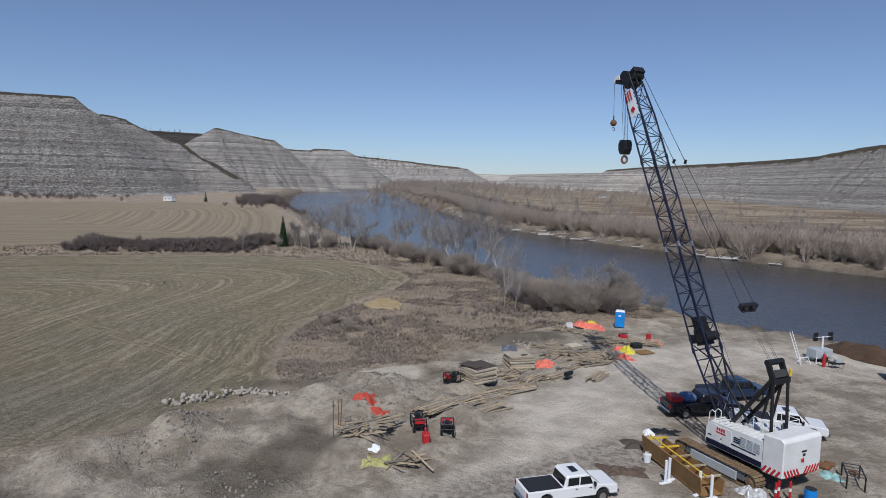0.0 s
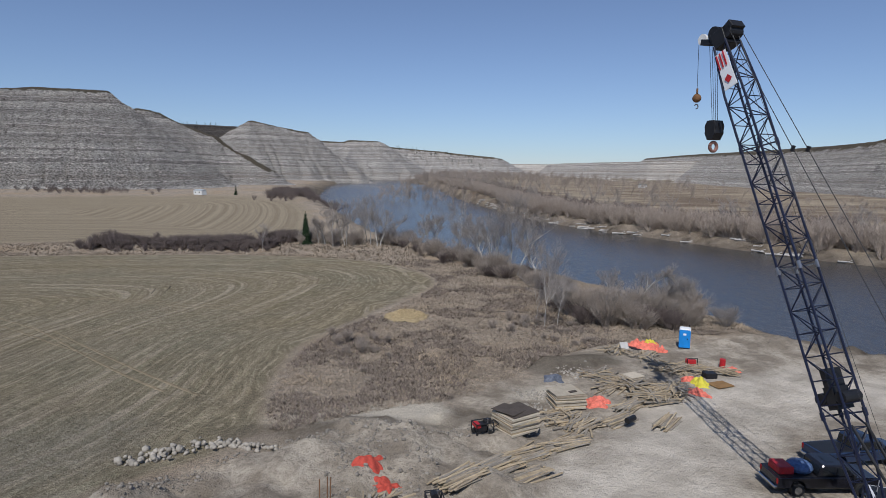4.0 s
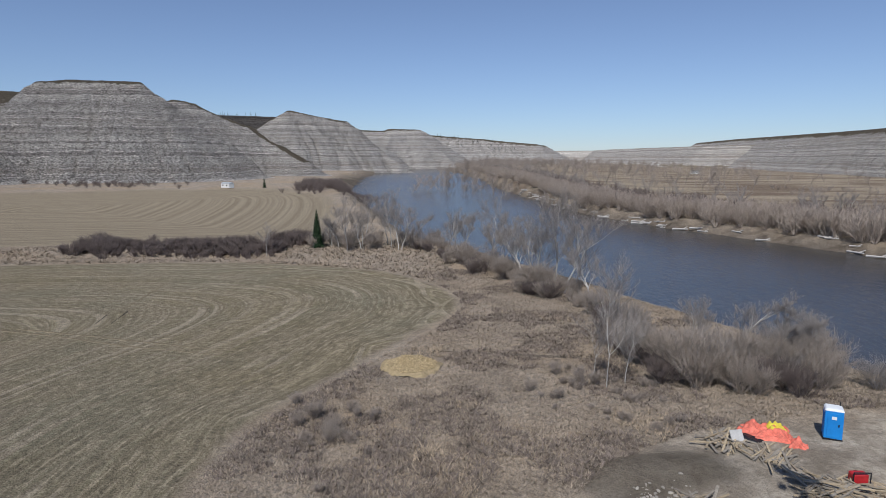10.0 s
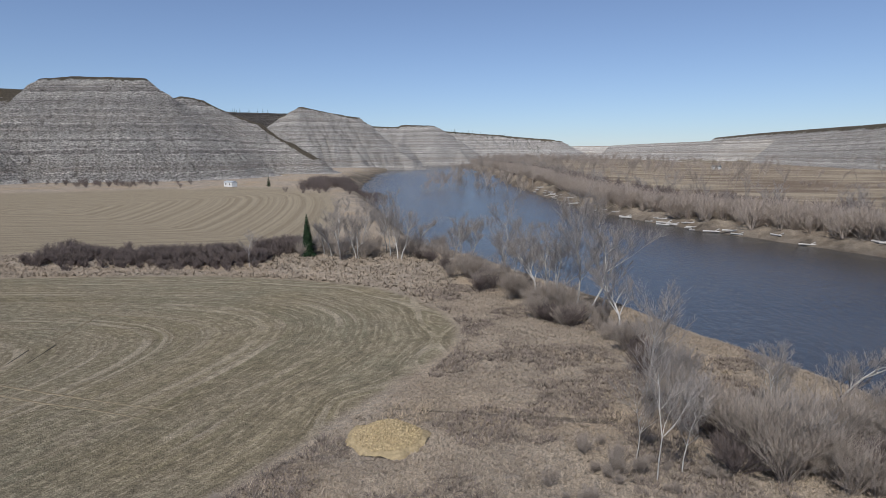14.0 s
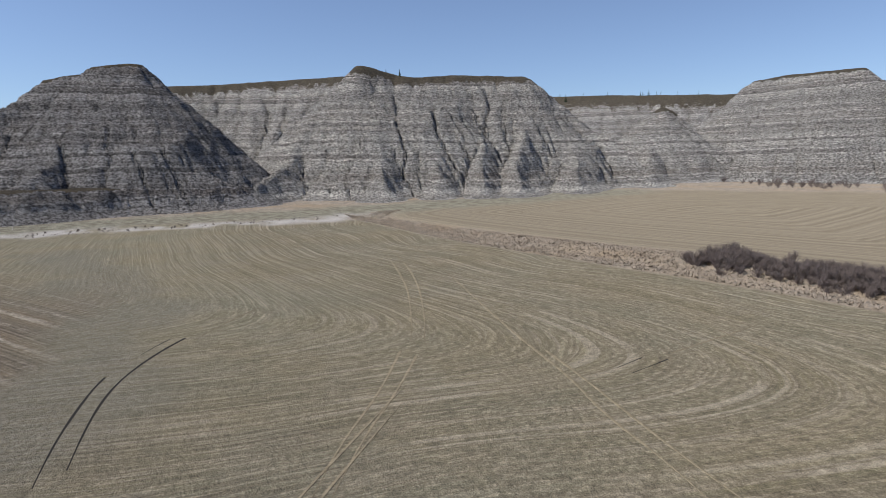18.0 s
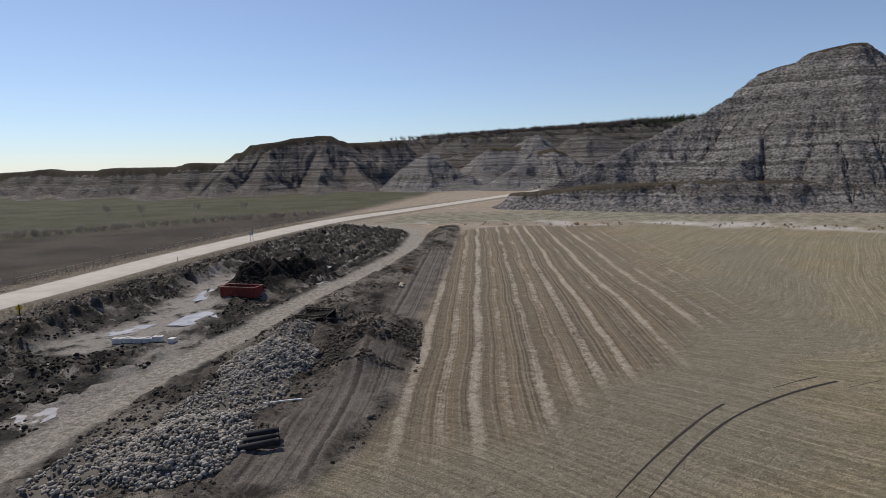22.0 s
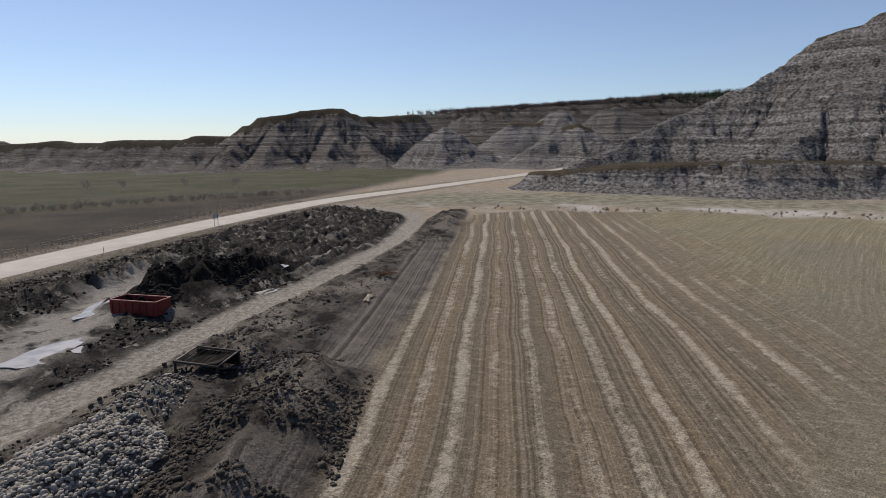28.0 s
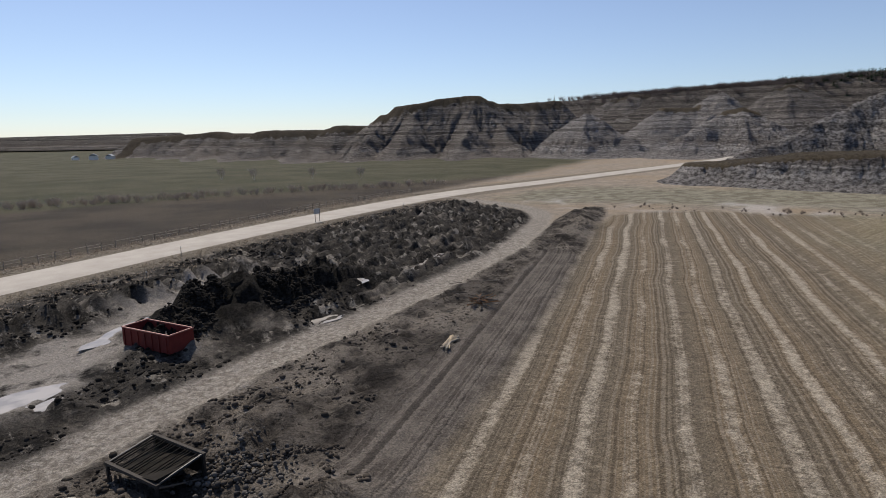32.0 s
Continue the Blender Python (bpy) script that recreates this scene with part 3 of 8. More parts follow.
# ---- badland hills ----
def strata_material(name, pale, dark, band, top, turf=0.89):
    m, N, L, bs = material(name, 0.95, 0.1)
    geo = N.new("ShaderNodeNewGeometry")
    sep = N.new("ShaderNodeSeparateXYZ")
    L.new(geo.outputs["Position"], sep.inputs[0])

    def attr(key):
        a = N.new("ShaderNodeAttribute")
        a.attribute_name = key
        return a.outputs["Fac"]
    warp, wave = noise_at(N, L, 0.012, 3), noise_at(N, L, 0.16, 5, 0.65)
    zz = calc(N, L, "ADD", calc(N, L, "ADD", sep.outputs[2], calc(N, L, "MULTIPLY", warp, 6.0)), calc(N, L, "MULTIPLY", wave, 4.0))
    rill = noise_at(N, L, 0.5, 6, 0.75, None, (1, 1, 0.3))

    def layer(scale, lo, hi, detail=2.0):
        n = nd(N, "ShaderNodeTexNoise", Scale=scale, Detail=detail, Roughness=0.6)
        n.noise_dimensions = "1D"
        L.new(zz, n.inputs["W"])
        return span(N, L, calc(N, L, "ADD", calc(N, L, "MULTIPLY", n.outputs[0], 0.8), calc(N, L, "MULTIPLY", rill, 0.2)), lo, hi)
    # thick beds, thinner seams, and iron-stained and bentonite bands
    col = mixcol(N, L, layer(band, 0.44, 0.56, 3.0), dark, pale)
    col = mixcol(N, L, calc(N, L, "MULTIPLY", layer(band * 0.45, 0.50, 0.60), 0.45), col, tuple(c * k for c, k in zip(pale, (0.72, 0.66, 0.62))))
    col = mixcol(N, L, calc(N, L, "MULTIPLY", layer(band * 2.6, 0.56, 0.62), 0.8), col, tuple(min(0.75, c * 1.22) for c in pale))
    col = mixcol(N, L, calc(N, L, "MULTIPLY", layer(band * 3.7, 0.45, 0.39), 0.55), col, tuple(c * 0.62 for c in dark))
    foot = calc(N, L, "MULTIPLY", span(N, L, zz, 8.6, 9.4), span(N, L, zz, 11.6, 10.8))
    col = mixcol(N, L, calc(N, L, "MULTIPLY", foot, 0.7), col, tuple(min(0.75, c * 1.25) for c in pale))
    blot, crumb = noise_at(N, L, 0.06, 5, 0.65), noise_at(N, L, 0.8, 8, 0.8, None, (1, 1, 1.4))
    col = mixcol(N, L, span(N, L, blot, 0.44, 0.62, 0, 0.7), col, tuple((a + b) * 0.45 for a, b in zip(pale, dark)))
    # slopewash and sage, with gully shade put into the colour along the draws
    draw_dark = calc(N, L, "MULTIPLY", attr("draw"), span(N, L, noise_at(N, L, 0.25, 5, 0.7), 0.44, 0.58))
    col = mixcol(N, L, calc(N, L, "MULTIPLY", draw_dark, 0.75), col, tuple(c * 0.5 for c in dark))
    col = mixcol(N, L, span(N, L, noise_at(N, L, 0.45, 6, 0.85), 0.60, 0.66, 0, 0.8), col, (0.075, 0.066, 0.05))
    # crumbly grain; shade in its hollows is put into the colour as well
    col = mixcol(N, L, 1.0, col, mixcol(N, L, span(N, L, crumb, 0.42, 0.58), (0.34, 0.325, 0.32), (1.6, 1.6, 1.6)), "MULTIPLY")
    cap = calc(N, L, "ADD", attr("cap"), calc(N, L, "MULTIPLY", calc(N, L, "SUBTRACT", wave, 0.5), 1.2))
    col = mixcol(N, L, span(N, L, cap, 0.45, 0.6), col, mixcol(N, L, span(N, L, crumb, 0.42, 0.58), tuple(c * 0.75 for c in top), tuple(c * 1.25 for c in top)))
    if turf:
        sn = N.new("ShaderNodeSeparateXYZ")
        L.new(geo.outputs["Normal"], sn.inputs[0])
        flat = calc(N, L, "ADD", sn.outputs[2], calc(N, L, "MULTIPLY", calc(N, L, "SUBTRACT", blot, 0.5), 0.22))
        col = mixcol(N, L, span(N, L, flat, turf, min(turf + 0.06, 0.999)), col, top)
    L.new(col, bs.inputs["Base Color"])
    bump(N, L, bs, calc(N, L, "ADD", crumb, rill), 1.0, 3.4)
    return m


STRATA = strata_material("pale_strata", (0.575, 0.55, 0.505), (0.315, 0.292, 0.27), 0.2, (0.14, 0.118, 0.088), 0)
STRATA_PALE = strata_material("chalky_strata", (0.62, 0.585, 0.53), (0.34, 0.31, 0.275), 0.12, (0.26, 0.215, 0.15))
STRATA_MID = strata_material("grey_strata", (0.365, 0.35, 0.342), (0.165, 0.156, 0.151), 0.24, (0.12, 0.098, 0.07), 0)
# southern hills, seen against the sun: same beds, shade put into darker colours
STRATA_SOUTH = strata_material("shaded_strata", (0.27, 0.252, 0.238), (0.088, 0.08, 0.074), 0.24, (0.07, 0.057, 0.042), 0)
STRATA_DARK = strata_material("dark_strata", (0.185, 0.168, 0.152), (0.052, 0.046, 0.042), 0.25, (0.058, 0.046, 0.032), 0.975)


HILLS = []


def butte(name, label, ridge, top_r, foot_r, h, z0=0.0, seed=1, mat=None, na=360, nr=64, power=1.15, gully=1.0, grain=1.0):
    """A layered hill round a ridge line: a flat or rounded crest, gullied flanks, a flared foot.
    ridge: points (x, y, part of the height); top_r, foot_r: half-widths of crest and foot."""
    pts = np.array([(p[0], p[1]) for p in ridge], float)
    hs = np.array([p[2] if len(p) > 2 else 1.0 for p in ridge])
    c = pts.mean(0)
    ext = np.hypot(*(pts - c).T).max() + foot_r * 1.05
    # a grid in polar form round the ridge's middle, stretched along the ridge
    d = pts[-1] - pts[0]
    ln = np.hypot(*d)
    ax = d / ln if ln > 1e-6 else np.array([1.0, 0.0])
    half = ln / 2
    th = np.linspace(0, 2 * np.pi, na, endpoint=False) + math.atan2(0, -1 if c[0] < 0 else 1) - math.atan2(ax[1], ax[0])
    rr = np.concatenate([np.linspace(0, 1, nr) ** 0.9])
    T, R = np.meshgrid(th, rr, indexing="ij")
    off = R * foot_r
    # rings round the segment (a capsule)
    ca, sa = np.cos(T), np.sin(T)
    cx = c + (np.clip(ca * 3, -1, 1) * half)[..., None] * ax * np.minimum(1, R * 6)[..., None]
    per = np.array([-ax[1], ax[0]])
    wob = 1 + 0.16 * (vnoise(ca * 2.2 + 5, sa * 2.2 + 9, seed) - 0.5) * 2 + 0.10 * (vnoise(ca * 5 + 5, sa * 5 + 2, seed + 5) - 0.5) * 2
    P = cx + (off * wob)[..., None] * (ca[..., None] * ax + sa[..., None] * per)
    x, y = P[..., 0], P[..., 1]
    # height along the ridge
    along = np.clip((cx - pts[0]) @ ax / max(ln, 1e-6), 0, 1)
    stops = np.clip((pts - pts[0]) @ ax / max(ln, 1e-6), 0, 1)
    hh = h * np.interp(along, stops, hs)
    u = np.clip((off - top_r) / (foot_r - top_r), 0, 1)
    # gullies that widen downhill
    step = np.hypot(*np.moveaxis(np.diff(cx[:, -1], axis=0, prepend=cx[-1:, -1]), -1, 0)) + foot_r * .55 * 2 * np.pi / na
    s = np.cumsum(step)[:, None] + 9 * grain * fbm(x, y, 45 * grain, 3, seed + 19)
    k1 = 1 - np.abs(vnoise(s / (33 * grain), R * 1.3, seed + 20) * 2 - 1)
    k2 = 1 - np.abs(vnoise(s / (14 * grain), R * 2.6, seed + 31) * 2 - 1)
    k3 = 1 - np.abs(vnoise(s / 5.0, R * 7.0, seed + 32) * 2 - 1)
    k4 = 1 - np.abs(vnoise(s / 2.4, R * 11.0, seed + 33) * 2 - 1)
    amp = np.sin(np.pi * np.clip(u, 0, 1) ** 0.85) * sstep(0, .22, u)
    z = hh * (1 - u) ** power
    z = z - gully * amp * (h * (0.12 * k1 + 0.10 * k2) + 2.0 * k3 + 1.2 * k4 - .105 * h - .6)
    # harder layers stand as small steps
    lay = z / 5.2 + 0.8 * fbm(x, y, 60, 2, 77)
    z = z + 2.4 * (np.clip((lay - np.floor(lay)) * 2.2, 0, 1) - (lay - np.floor(lay))) * amp * np.clip(.55 + 1.6 * fbm(x, y, 26, 3, seed + 50), 0, 1.3)
    z = z + (2.4 * np.abs(fbm(x, y, 16, 3, seed + 42)) + 1.6 * np.abs(fbm(x, y, 5, 3, seed + 40)) - 1.2) * np.minimum(1, u * 4) * np.clip(amp * 1.6, 0, 1) + 0.02 * h * fbm(x, y, 30, 3, seed + 41) * (1 - u)
    z = np.where(R >= 0.999, -2.0, z) + z0
    me = mesh_np(name, np.stack([x, y, z], -1).reshape(-1, 3), grid_faces(na, nr, True), mat or STRATA)
    HILLS.append(me)
    return tagged(new(name, me), label, "hill")


def carve(z, cell, rounds, strength):
    """Running water cuts branching rills and draws; returns the surface and the drained area."""
    nx, ny = z.shape
    idx = np.arange(nx * ny).reshape(nx, ny)
    for _ in range(rounds):
        best, drop, far = idx.copy(), np.zeros(z.shape), np.full(z.shape, cell)
        for dx, dy in ((1, 0), (-1, 0), (0, 1), (0, -1), (1, 1), (1, -1), (-1, 1), (-1, -1)):
            a, b = slice(max(0, dx), nx + min(0, dx)), slice(max(0, dy), ny + min(0, dy))
            c, d = slice(max(0, -dx), nx + min(0, -dx)), slice(max(0, -dy), ny + min(0, -dy))
            ln = cell * math.hypot(dx, dy)
            fall = (z[c, d] - z[a, b]) / ln
            more = fall > drop[c, d]
            best[c, d] = np.where(more, idx[a, b], best[c, d])
            far[c, d] = np.where(more, ln, far[c, d])
            drop[c, d] = np.where(more, fall, drop[c, d])
        order = np.argsort(z, axis=None)
        to, area = best.ravel().tolist(), [cell * cell] * (nx * ny)
        up = order.tolist()
        for i in reversed(up):
            if to[i] != i:
                area[to[i]] += area[i]
        k = (strength * np.sqrt(np.minimum(np.array(area), 2500.0)) / far.ravel()).tolist()
        h = z.ravel().tolist()
        for i in up:
            j = to[i]
            if j != i:
                h[i] = (h[i] + k[i] * h[j]) / (1 + k[i])
        z = np.array(h).reshape(nx, ny)
    return z, np.array(area).reshape(nx, ny)


def over_ground(x, y):
    """Height of the ground sheet at arrays of points."""
    i, j = np.clip(np.searchsorted(GX, x) - 1, 0, len(GX) - 2), np.clip(np.searchsorted(GY, y) - 1, 0, len(GY) - 2)
    u, v, g = (x - GX[i]) / (GX[i + 1] - GX[i]), (y - GY[j]) / (GY[j + 1] - GY[j]), gz.reshape(len(GX), len(GY))
    return (g[i, j] * (1 - u) + g[i + 1, j] * u) * (1 - v) + (g[i, j + 1] * (1 - u) + g[i + 1, j + 1] * u) * v


GRIDS = []


def hill(name, label, ridges, slope, cell, mat, seed, rounds=4, strength=0.03, apron=5.0, rough=1.0, step=1.0, cap=7.0):
    """A badland hill: ridges (points, half-width of the crest) with straight flanks between, cut by running water,
    with harder beds that stand out and a washed apron at the foot."""
    P = np.array([p for line, _ in ridges for p in line])
    reach = (P[:, 2].max() + 4) / slope + 16
    x0, y0 = P[:, 0].min() - reach, P[:, 1].min() - reach
    nx, ny = int((P[:, 0].max() + reach - x0) / cell), int((P[:, 1].max() + reach - y0) / cell)
    x, y = np.meshgrid(x0 + cell * np.arange(nx), y0 + cell * np.arange(ny), indexing="ij")
    wx = x + rough * (6 * fbm(x, y, 42, 2, seed) + 2.2 * fbm(x, y, 11, 2, seed + 3))
    wy = y + rough * (6 * fbm(x, y, 42, 2, seed + 7) + 2.2 * fbm(x, y, 11, 2, seed + 11))
    z, turf = np.full(x.shape, -99.0), np.zeros(x.shape)
    for line, w in ridges:
        for (ax, ay, az), (bx, by, bz) in zip(line, line[1:]):
            ln = math.hypot(bx - ax, by - ay)
            u = np.clip(((wx - ax) * (bx - ax) + (wy - ay) * (by - ay)) / ln ** 2, 0, 1)
            d = np.hypot(wx - ax - u * (bx - ax), wy - ay - u * (by - ay))
            c = az + (bz - az) * u - slope * np.maximum(0, d - w) - 0.08 * np.minimum(d, w)
            z = np.maximum(z, c)
            if w > 1.5:
                turf = np.maximum(turf, np.clip((w + cap - d) / cap, 0, 1))
    base = over_ground(x, y)
    r = z - base
    z = base + np.where(r > apron, r, apron * np.exp(np.minimum(r / apron - 1, 0)) * 1.2 - 0.2 * apron)
    live = np.clip((z - base) / 6, 0, 1) * (1 - 0.85 * turf)
    rs = np.random.RandomState(seed)
    z = z + live * (2.6 * fbm(x, y, 15, 3, seed + 20) + 1.1 * fbm(x, y, 4.5, 2, seed + 21) + 0.4 * cell * rs.uniform(-1, 1, x.shape)) * rough
    z, area = carve(z, cell, rounds, strength)
    lay = z / 4.3 + 0.9 * fbm(x, y, 70, 2, 77)
    saw = lay - np.floor(lay)
    z = z + step * 1.5 * (np.clip(saw * 2.4, 0, 1) - saw) * live * np.clip(.5 + 1.4 * fbm(x, y, 24, 3, seed + 50), 0, 1.2)
    # drained gully lines, which the material paints darker
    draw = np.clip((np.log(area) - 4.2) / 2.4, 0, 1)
    GRIDS.append((x0, y0, cell, z))
    faces = grid_faces(nx, ny)
    keep = ((z - base).ravel()[faces] > -1.0).any(1)
    faces, co = faces[keep], np.stack([x, y, np.where(z - base < -0.6, base - 1.5, z)], -1).reshape(-1, 3)
    on_cap = turf.ravel()[faces].mean(1) > 0.5
    low = ((z - base).ravel()[faces].mean(1) < 0.8 * apron) & ~on_cap
    top = tagged(new(name), label, "hill")
    for key, pick in (("turf_cap", on_cap), ("clay_apron", low), ("flank", ~(on_cap | low))):
        if not pick.any():
            continue
        used, idx = np.unique(faces[pick], return_inverse=True)
        me = mesh_np(key, co[used], idx.reshape(-1, 4), mat)
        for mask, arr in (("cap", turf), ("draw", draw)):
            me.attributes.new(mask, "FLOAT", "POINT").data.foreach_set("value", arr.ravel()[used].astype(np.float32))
        new(key, me).parent = top
    return top


HILL = "pale grey and brown banded badland butte with eroded gullies"
DARK = "dark layered badland hill with gullied flanks"
hill("badland_butte", HILL, [
    ([(-341, 6, 67.2), (-342, 16, 69.0)], 5),
    ([(-340, -8, 62.6), (-330, -28, 48.6), (-304, -56, 30.7), (-263, -75, 12.1), (-233, -79, 5.1)], 1),
    ([(-342, 2, 64.8), (-345, -16, 61.2)], 3),
    ([(-342, 20, 67.6), (-349, 34, 55.3), (-358, 59, 37.1)], 0),
    ([(-339, 13, 67.3), (-314, 20, 44.4), (-283, 31, 18.1)], 0),
    ([(-338, -2, 64.4), (-304, -6, 33.8), (-266, -7, 14.6)], 0),
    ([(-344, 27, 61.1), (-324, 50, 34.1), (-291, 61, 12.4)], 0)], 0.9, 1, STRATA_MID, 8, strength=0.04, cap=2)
hill("badland_butte", HILL, [
    ([(-379, 138, 76.3), (-380, 164, 71.0)], 2),
    ([(-384, 165, 71.5), (-389, 198, 73.4), (-385, 236, 73.0)], 12),
    ([(-379, 234, 71.8), (-369, 248, 60.4), (-352, 266, 44.5), (-326, 280, 26.1), (-304, 286, 13.6)], 1),
    ([(-377, 138, 76.0), (-365, 122, 57.5), (-350, 102, 39.3), (-326, 87, 19.6), (-298, 76, 8.0)], 0),
    ([(-376, 164, 68.4), (-340, 140, 36.9), (-291, 129, 9.6)], 0),
    ([(-380, 194, 60.6), (-334, 167, 27.2), (-285, 154, 6.6)], 0),
    ([(-379, 233, 69.1), (-340, 224, 40.7), (-280, 197, 8.4)], 0),
    ([(-382, 211, 66.0), (-334, 197, 33.0), (-281, 175, 7.6)], 0),
    ([(-360, 256, 50.2), (-318, 245, 22.7), (-280, 230, 7.6)], 0)], 0.92, 1.1, STRATA, 3, cap=10, strength=0.045)
hill("plateau", "high plateau rim with brown turf above pale gullies", [
    ([(-546, -2, 81.4), (-551, 53, 84.7), (-546, 100, 87.4), (-522, 145, 88.5), (-494, 186, 86.7)], 18),
    ([(-546, 53, 83.2), (-496, 47, 48.2)], 0),
    ([(-544, 105, 85.8), (-486, 88, 47.3), (-446, 82, 21.7)], 0),
    ([(-523, 136, 85.5), (-475, 113, 56.8), (-435, 105, 34.7)], 0)], 0.85, 2, STRATA, 15, cap=14, strength=0.05)
hill("badland_butte", HILL, [
    ([(-381, 445, 76.5), (-366, 452, 78.5)], 12),
    ([(-365, 451, 78.3), (-321, 454, 76.0)], 8),
    ([(-385, 446, 75.9), (-401, 440, 66.5), (-417, 432, 50.8), (-432, 424, 35.6)], 1),
    ([(-321, 455, 75.3), (-306, 466, 57.7), (-281, 476, 35.3), (-256, 480, 15.7)], 0),
    ([(-320, 450, 73.1), (-299, 429, 43.7), (-271, 402, 16.9)], 0),
    ([(-342, 441, 72.8), (-322, 411, 39.5), (-299, 378, 15.5)], 0),
    ([(-377, 442, 72.1), (-366, 411, 40.1), (-340, 373, 15.7)], 0)], 0.85, 1.3, STRATA, 21, strength=0.03, cap=3)
hill("badland_butte", HILL, [
    ([(-371, 553, 69.8), (-361, 560, 73.6), (-350, 570, 70.7), (-331, 580, 59.7), (-308, 588, 50.5), (-283, 585, 36.0), (-235, 564, 17.7)], 2),
    ([(-360, 558, 71.5), (-330, 533, 37.6)], 0),
    ([(-330, 578, 59.6), (-303, 550, 30.4)], 0)], 0.85, 1.8, STRATA, 25, strength=0.04, cap=3)
hill("badland_butte", HILL, [
    ([(-440, 846, 59.9), (-414, 855, 76.0), (-396, 864, 87.0)], 3),
    ([(-396, 864, 87.0), (-374, 880, 82.2), (-355, 894, 78.0), (-338, 906, 74.4)], 6),
    ([(-338, 906, 74.4), (-320, 913, 63.3), (-298, 911, 46.0), (-267, 894, 24.1), (-240, 871, 10.9)], 1),
    ([(-396, 862, 85.3), (-392, 810, 42.9), (-379, 760, 13.9)], 0),
    ([(-371, 881, 81.5), (-356, 828, 39.3), (-332, 773, 11.5)], 0),
    ([(-344, 898, 74.1), (-322, 853, 39.5), (-287, 813, 10.9)], 0)], 0.82, 2, STRATA, 29, cap=4, strength=0.05)
hill("badland_butte", HILL, [
    ([(-460, 1272, 79.5), (-394, 1295, 77.1), (-381, 1299, 81.7), (-336, 1312, 80.4)], 14),
    ([(-336, 1312, 80.4), (-308, 1309, 60.4), (-269, 1267, 34.3), (-233, 1213, 12.3)], 1),
    ([(-381, 1299, 79.4), (-365, 1199, 38.6), (-315, 1058, 10.9)], 0),
    ([(-438, 1280, 77.2), (-416, 1182, 34.6)], 0)], 0.65, 3.4, STRATA, 33, cap=6)
hill("plateau", "long flat headland with pale cliffs above the river", [
    ([(-532, 2139, 103.1), (-352, 2177, 88.6), (-181, 2199, 72.0), (-158, 2200, 68.0)], 45),
    ([(-158, 2200, 66.1), (-113, 2183, 35.3)], 5)], 0.55, 6, STRATA, 36, cap=8)
hill("badland_butte", "small pale banded cone between larger hills", [
    ([(-389, 348, 53.8), (-386, 351, 55.8), (-384, 357, 53.4), (-381, 371, 43.5)], 2),
    ([(-386, 351, 54.9), (-364, 331, 32.8), (-337, 309, 17.2)], 0),
    ([(-382, 367, 45.0), (-355, 351, 27.0)], 0)], 0.8, 1.6, STRATA, 51)
hill("badland_butte", DARK, [
    ([(-311, -442, 34.8), (-324, -435, 41.8), (-352, -414, 47.3), (-370, -402, 49.3)], 8),
    ([(-370, -402, 49.3), (-382, -402, 45.2), (-400, -412, 42.9), (-455, -432, 45.5), (-502, -444, 48.9)], 8),
    ([(-311, -442, 34.8), (-292, -442, 23.0)], 1),
    ([(-369, -401, 48.2), (-343, -366, 27.0), (-305, -326, 9.2), (-282, -299, 0.8)], 0),
    ([(-333, -426, 42.4), (-293, -385, 20.3), (-253, -333, 3.9)], 0),
    ([(-392, -405, 42.0), (-364, -351, 20.9), (-332, -300, 4.8)], 0),
    ([(-310, -440, 34.3), (-272, -408, 15.1), (-229, -350, 2.4)], 0),
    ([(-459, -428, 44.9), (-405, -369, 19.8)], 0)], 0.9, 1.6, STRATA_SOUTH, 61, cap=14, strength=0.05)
hill("badland_butte", DARK, [
    ([(-244, -568, 23.7), (-296, -534, 23.2), (-295, -518, 25.1), (-301, -510, 27.1), (-321, -495, 26.1)], 14),
    ([(-243, -566, 23.1), (-215, -520, 6.4)], 0),
    ([(-272, -548, 23.1), (-241, -485, 3.7), (-212, -410, -0.9)], 0),
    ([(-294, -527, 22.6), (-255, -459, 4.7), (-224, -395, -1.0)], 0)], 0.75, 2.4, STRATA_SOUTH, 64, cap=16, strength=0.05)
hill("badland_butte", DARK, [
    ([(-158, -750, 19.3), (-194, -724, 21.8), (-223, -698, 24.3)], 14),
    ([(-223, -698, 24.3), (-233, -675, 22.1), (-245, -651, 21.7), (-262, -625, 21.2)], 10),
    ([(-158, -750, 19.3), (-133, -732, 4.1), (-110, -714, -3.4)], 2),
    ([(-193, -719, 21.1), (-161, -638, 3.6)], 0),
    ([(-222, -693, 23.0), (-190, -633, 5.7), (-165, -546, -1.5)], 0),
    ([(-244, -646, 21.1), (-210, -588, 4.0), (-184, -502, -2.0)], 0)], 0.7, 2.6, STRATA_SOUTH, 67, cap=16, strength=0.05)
hill("badland_butte", "dark banded clay cone", [
    ([(-386, -281, 31.1), (-391, -279, 29.5)], 1),
    ([(-384, -279, 30.6), (-362, -262, 13.2)], 0),
    ([(-391, -277, 29.0), (-400, -256, 13.7)], 0)], 0.75, 1.4, STRATA_MID, 71, strength=0.04)
hill("badland_butte", "dark banded clay cone", [
    ([(-437, -207, 29.7), (-442, -200, 31.6), (-448, -194, 29.2)], 2),
    ([(-437, -207, 29.7), (-416, -210, 21.8), (-400, -212, 14.2)], 1),
    ([(-440, -198, 30.8), (-418, -181, 13.7)], 0)], 0.75, 1.4, STRATA_MID, 74, strength=0.04)
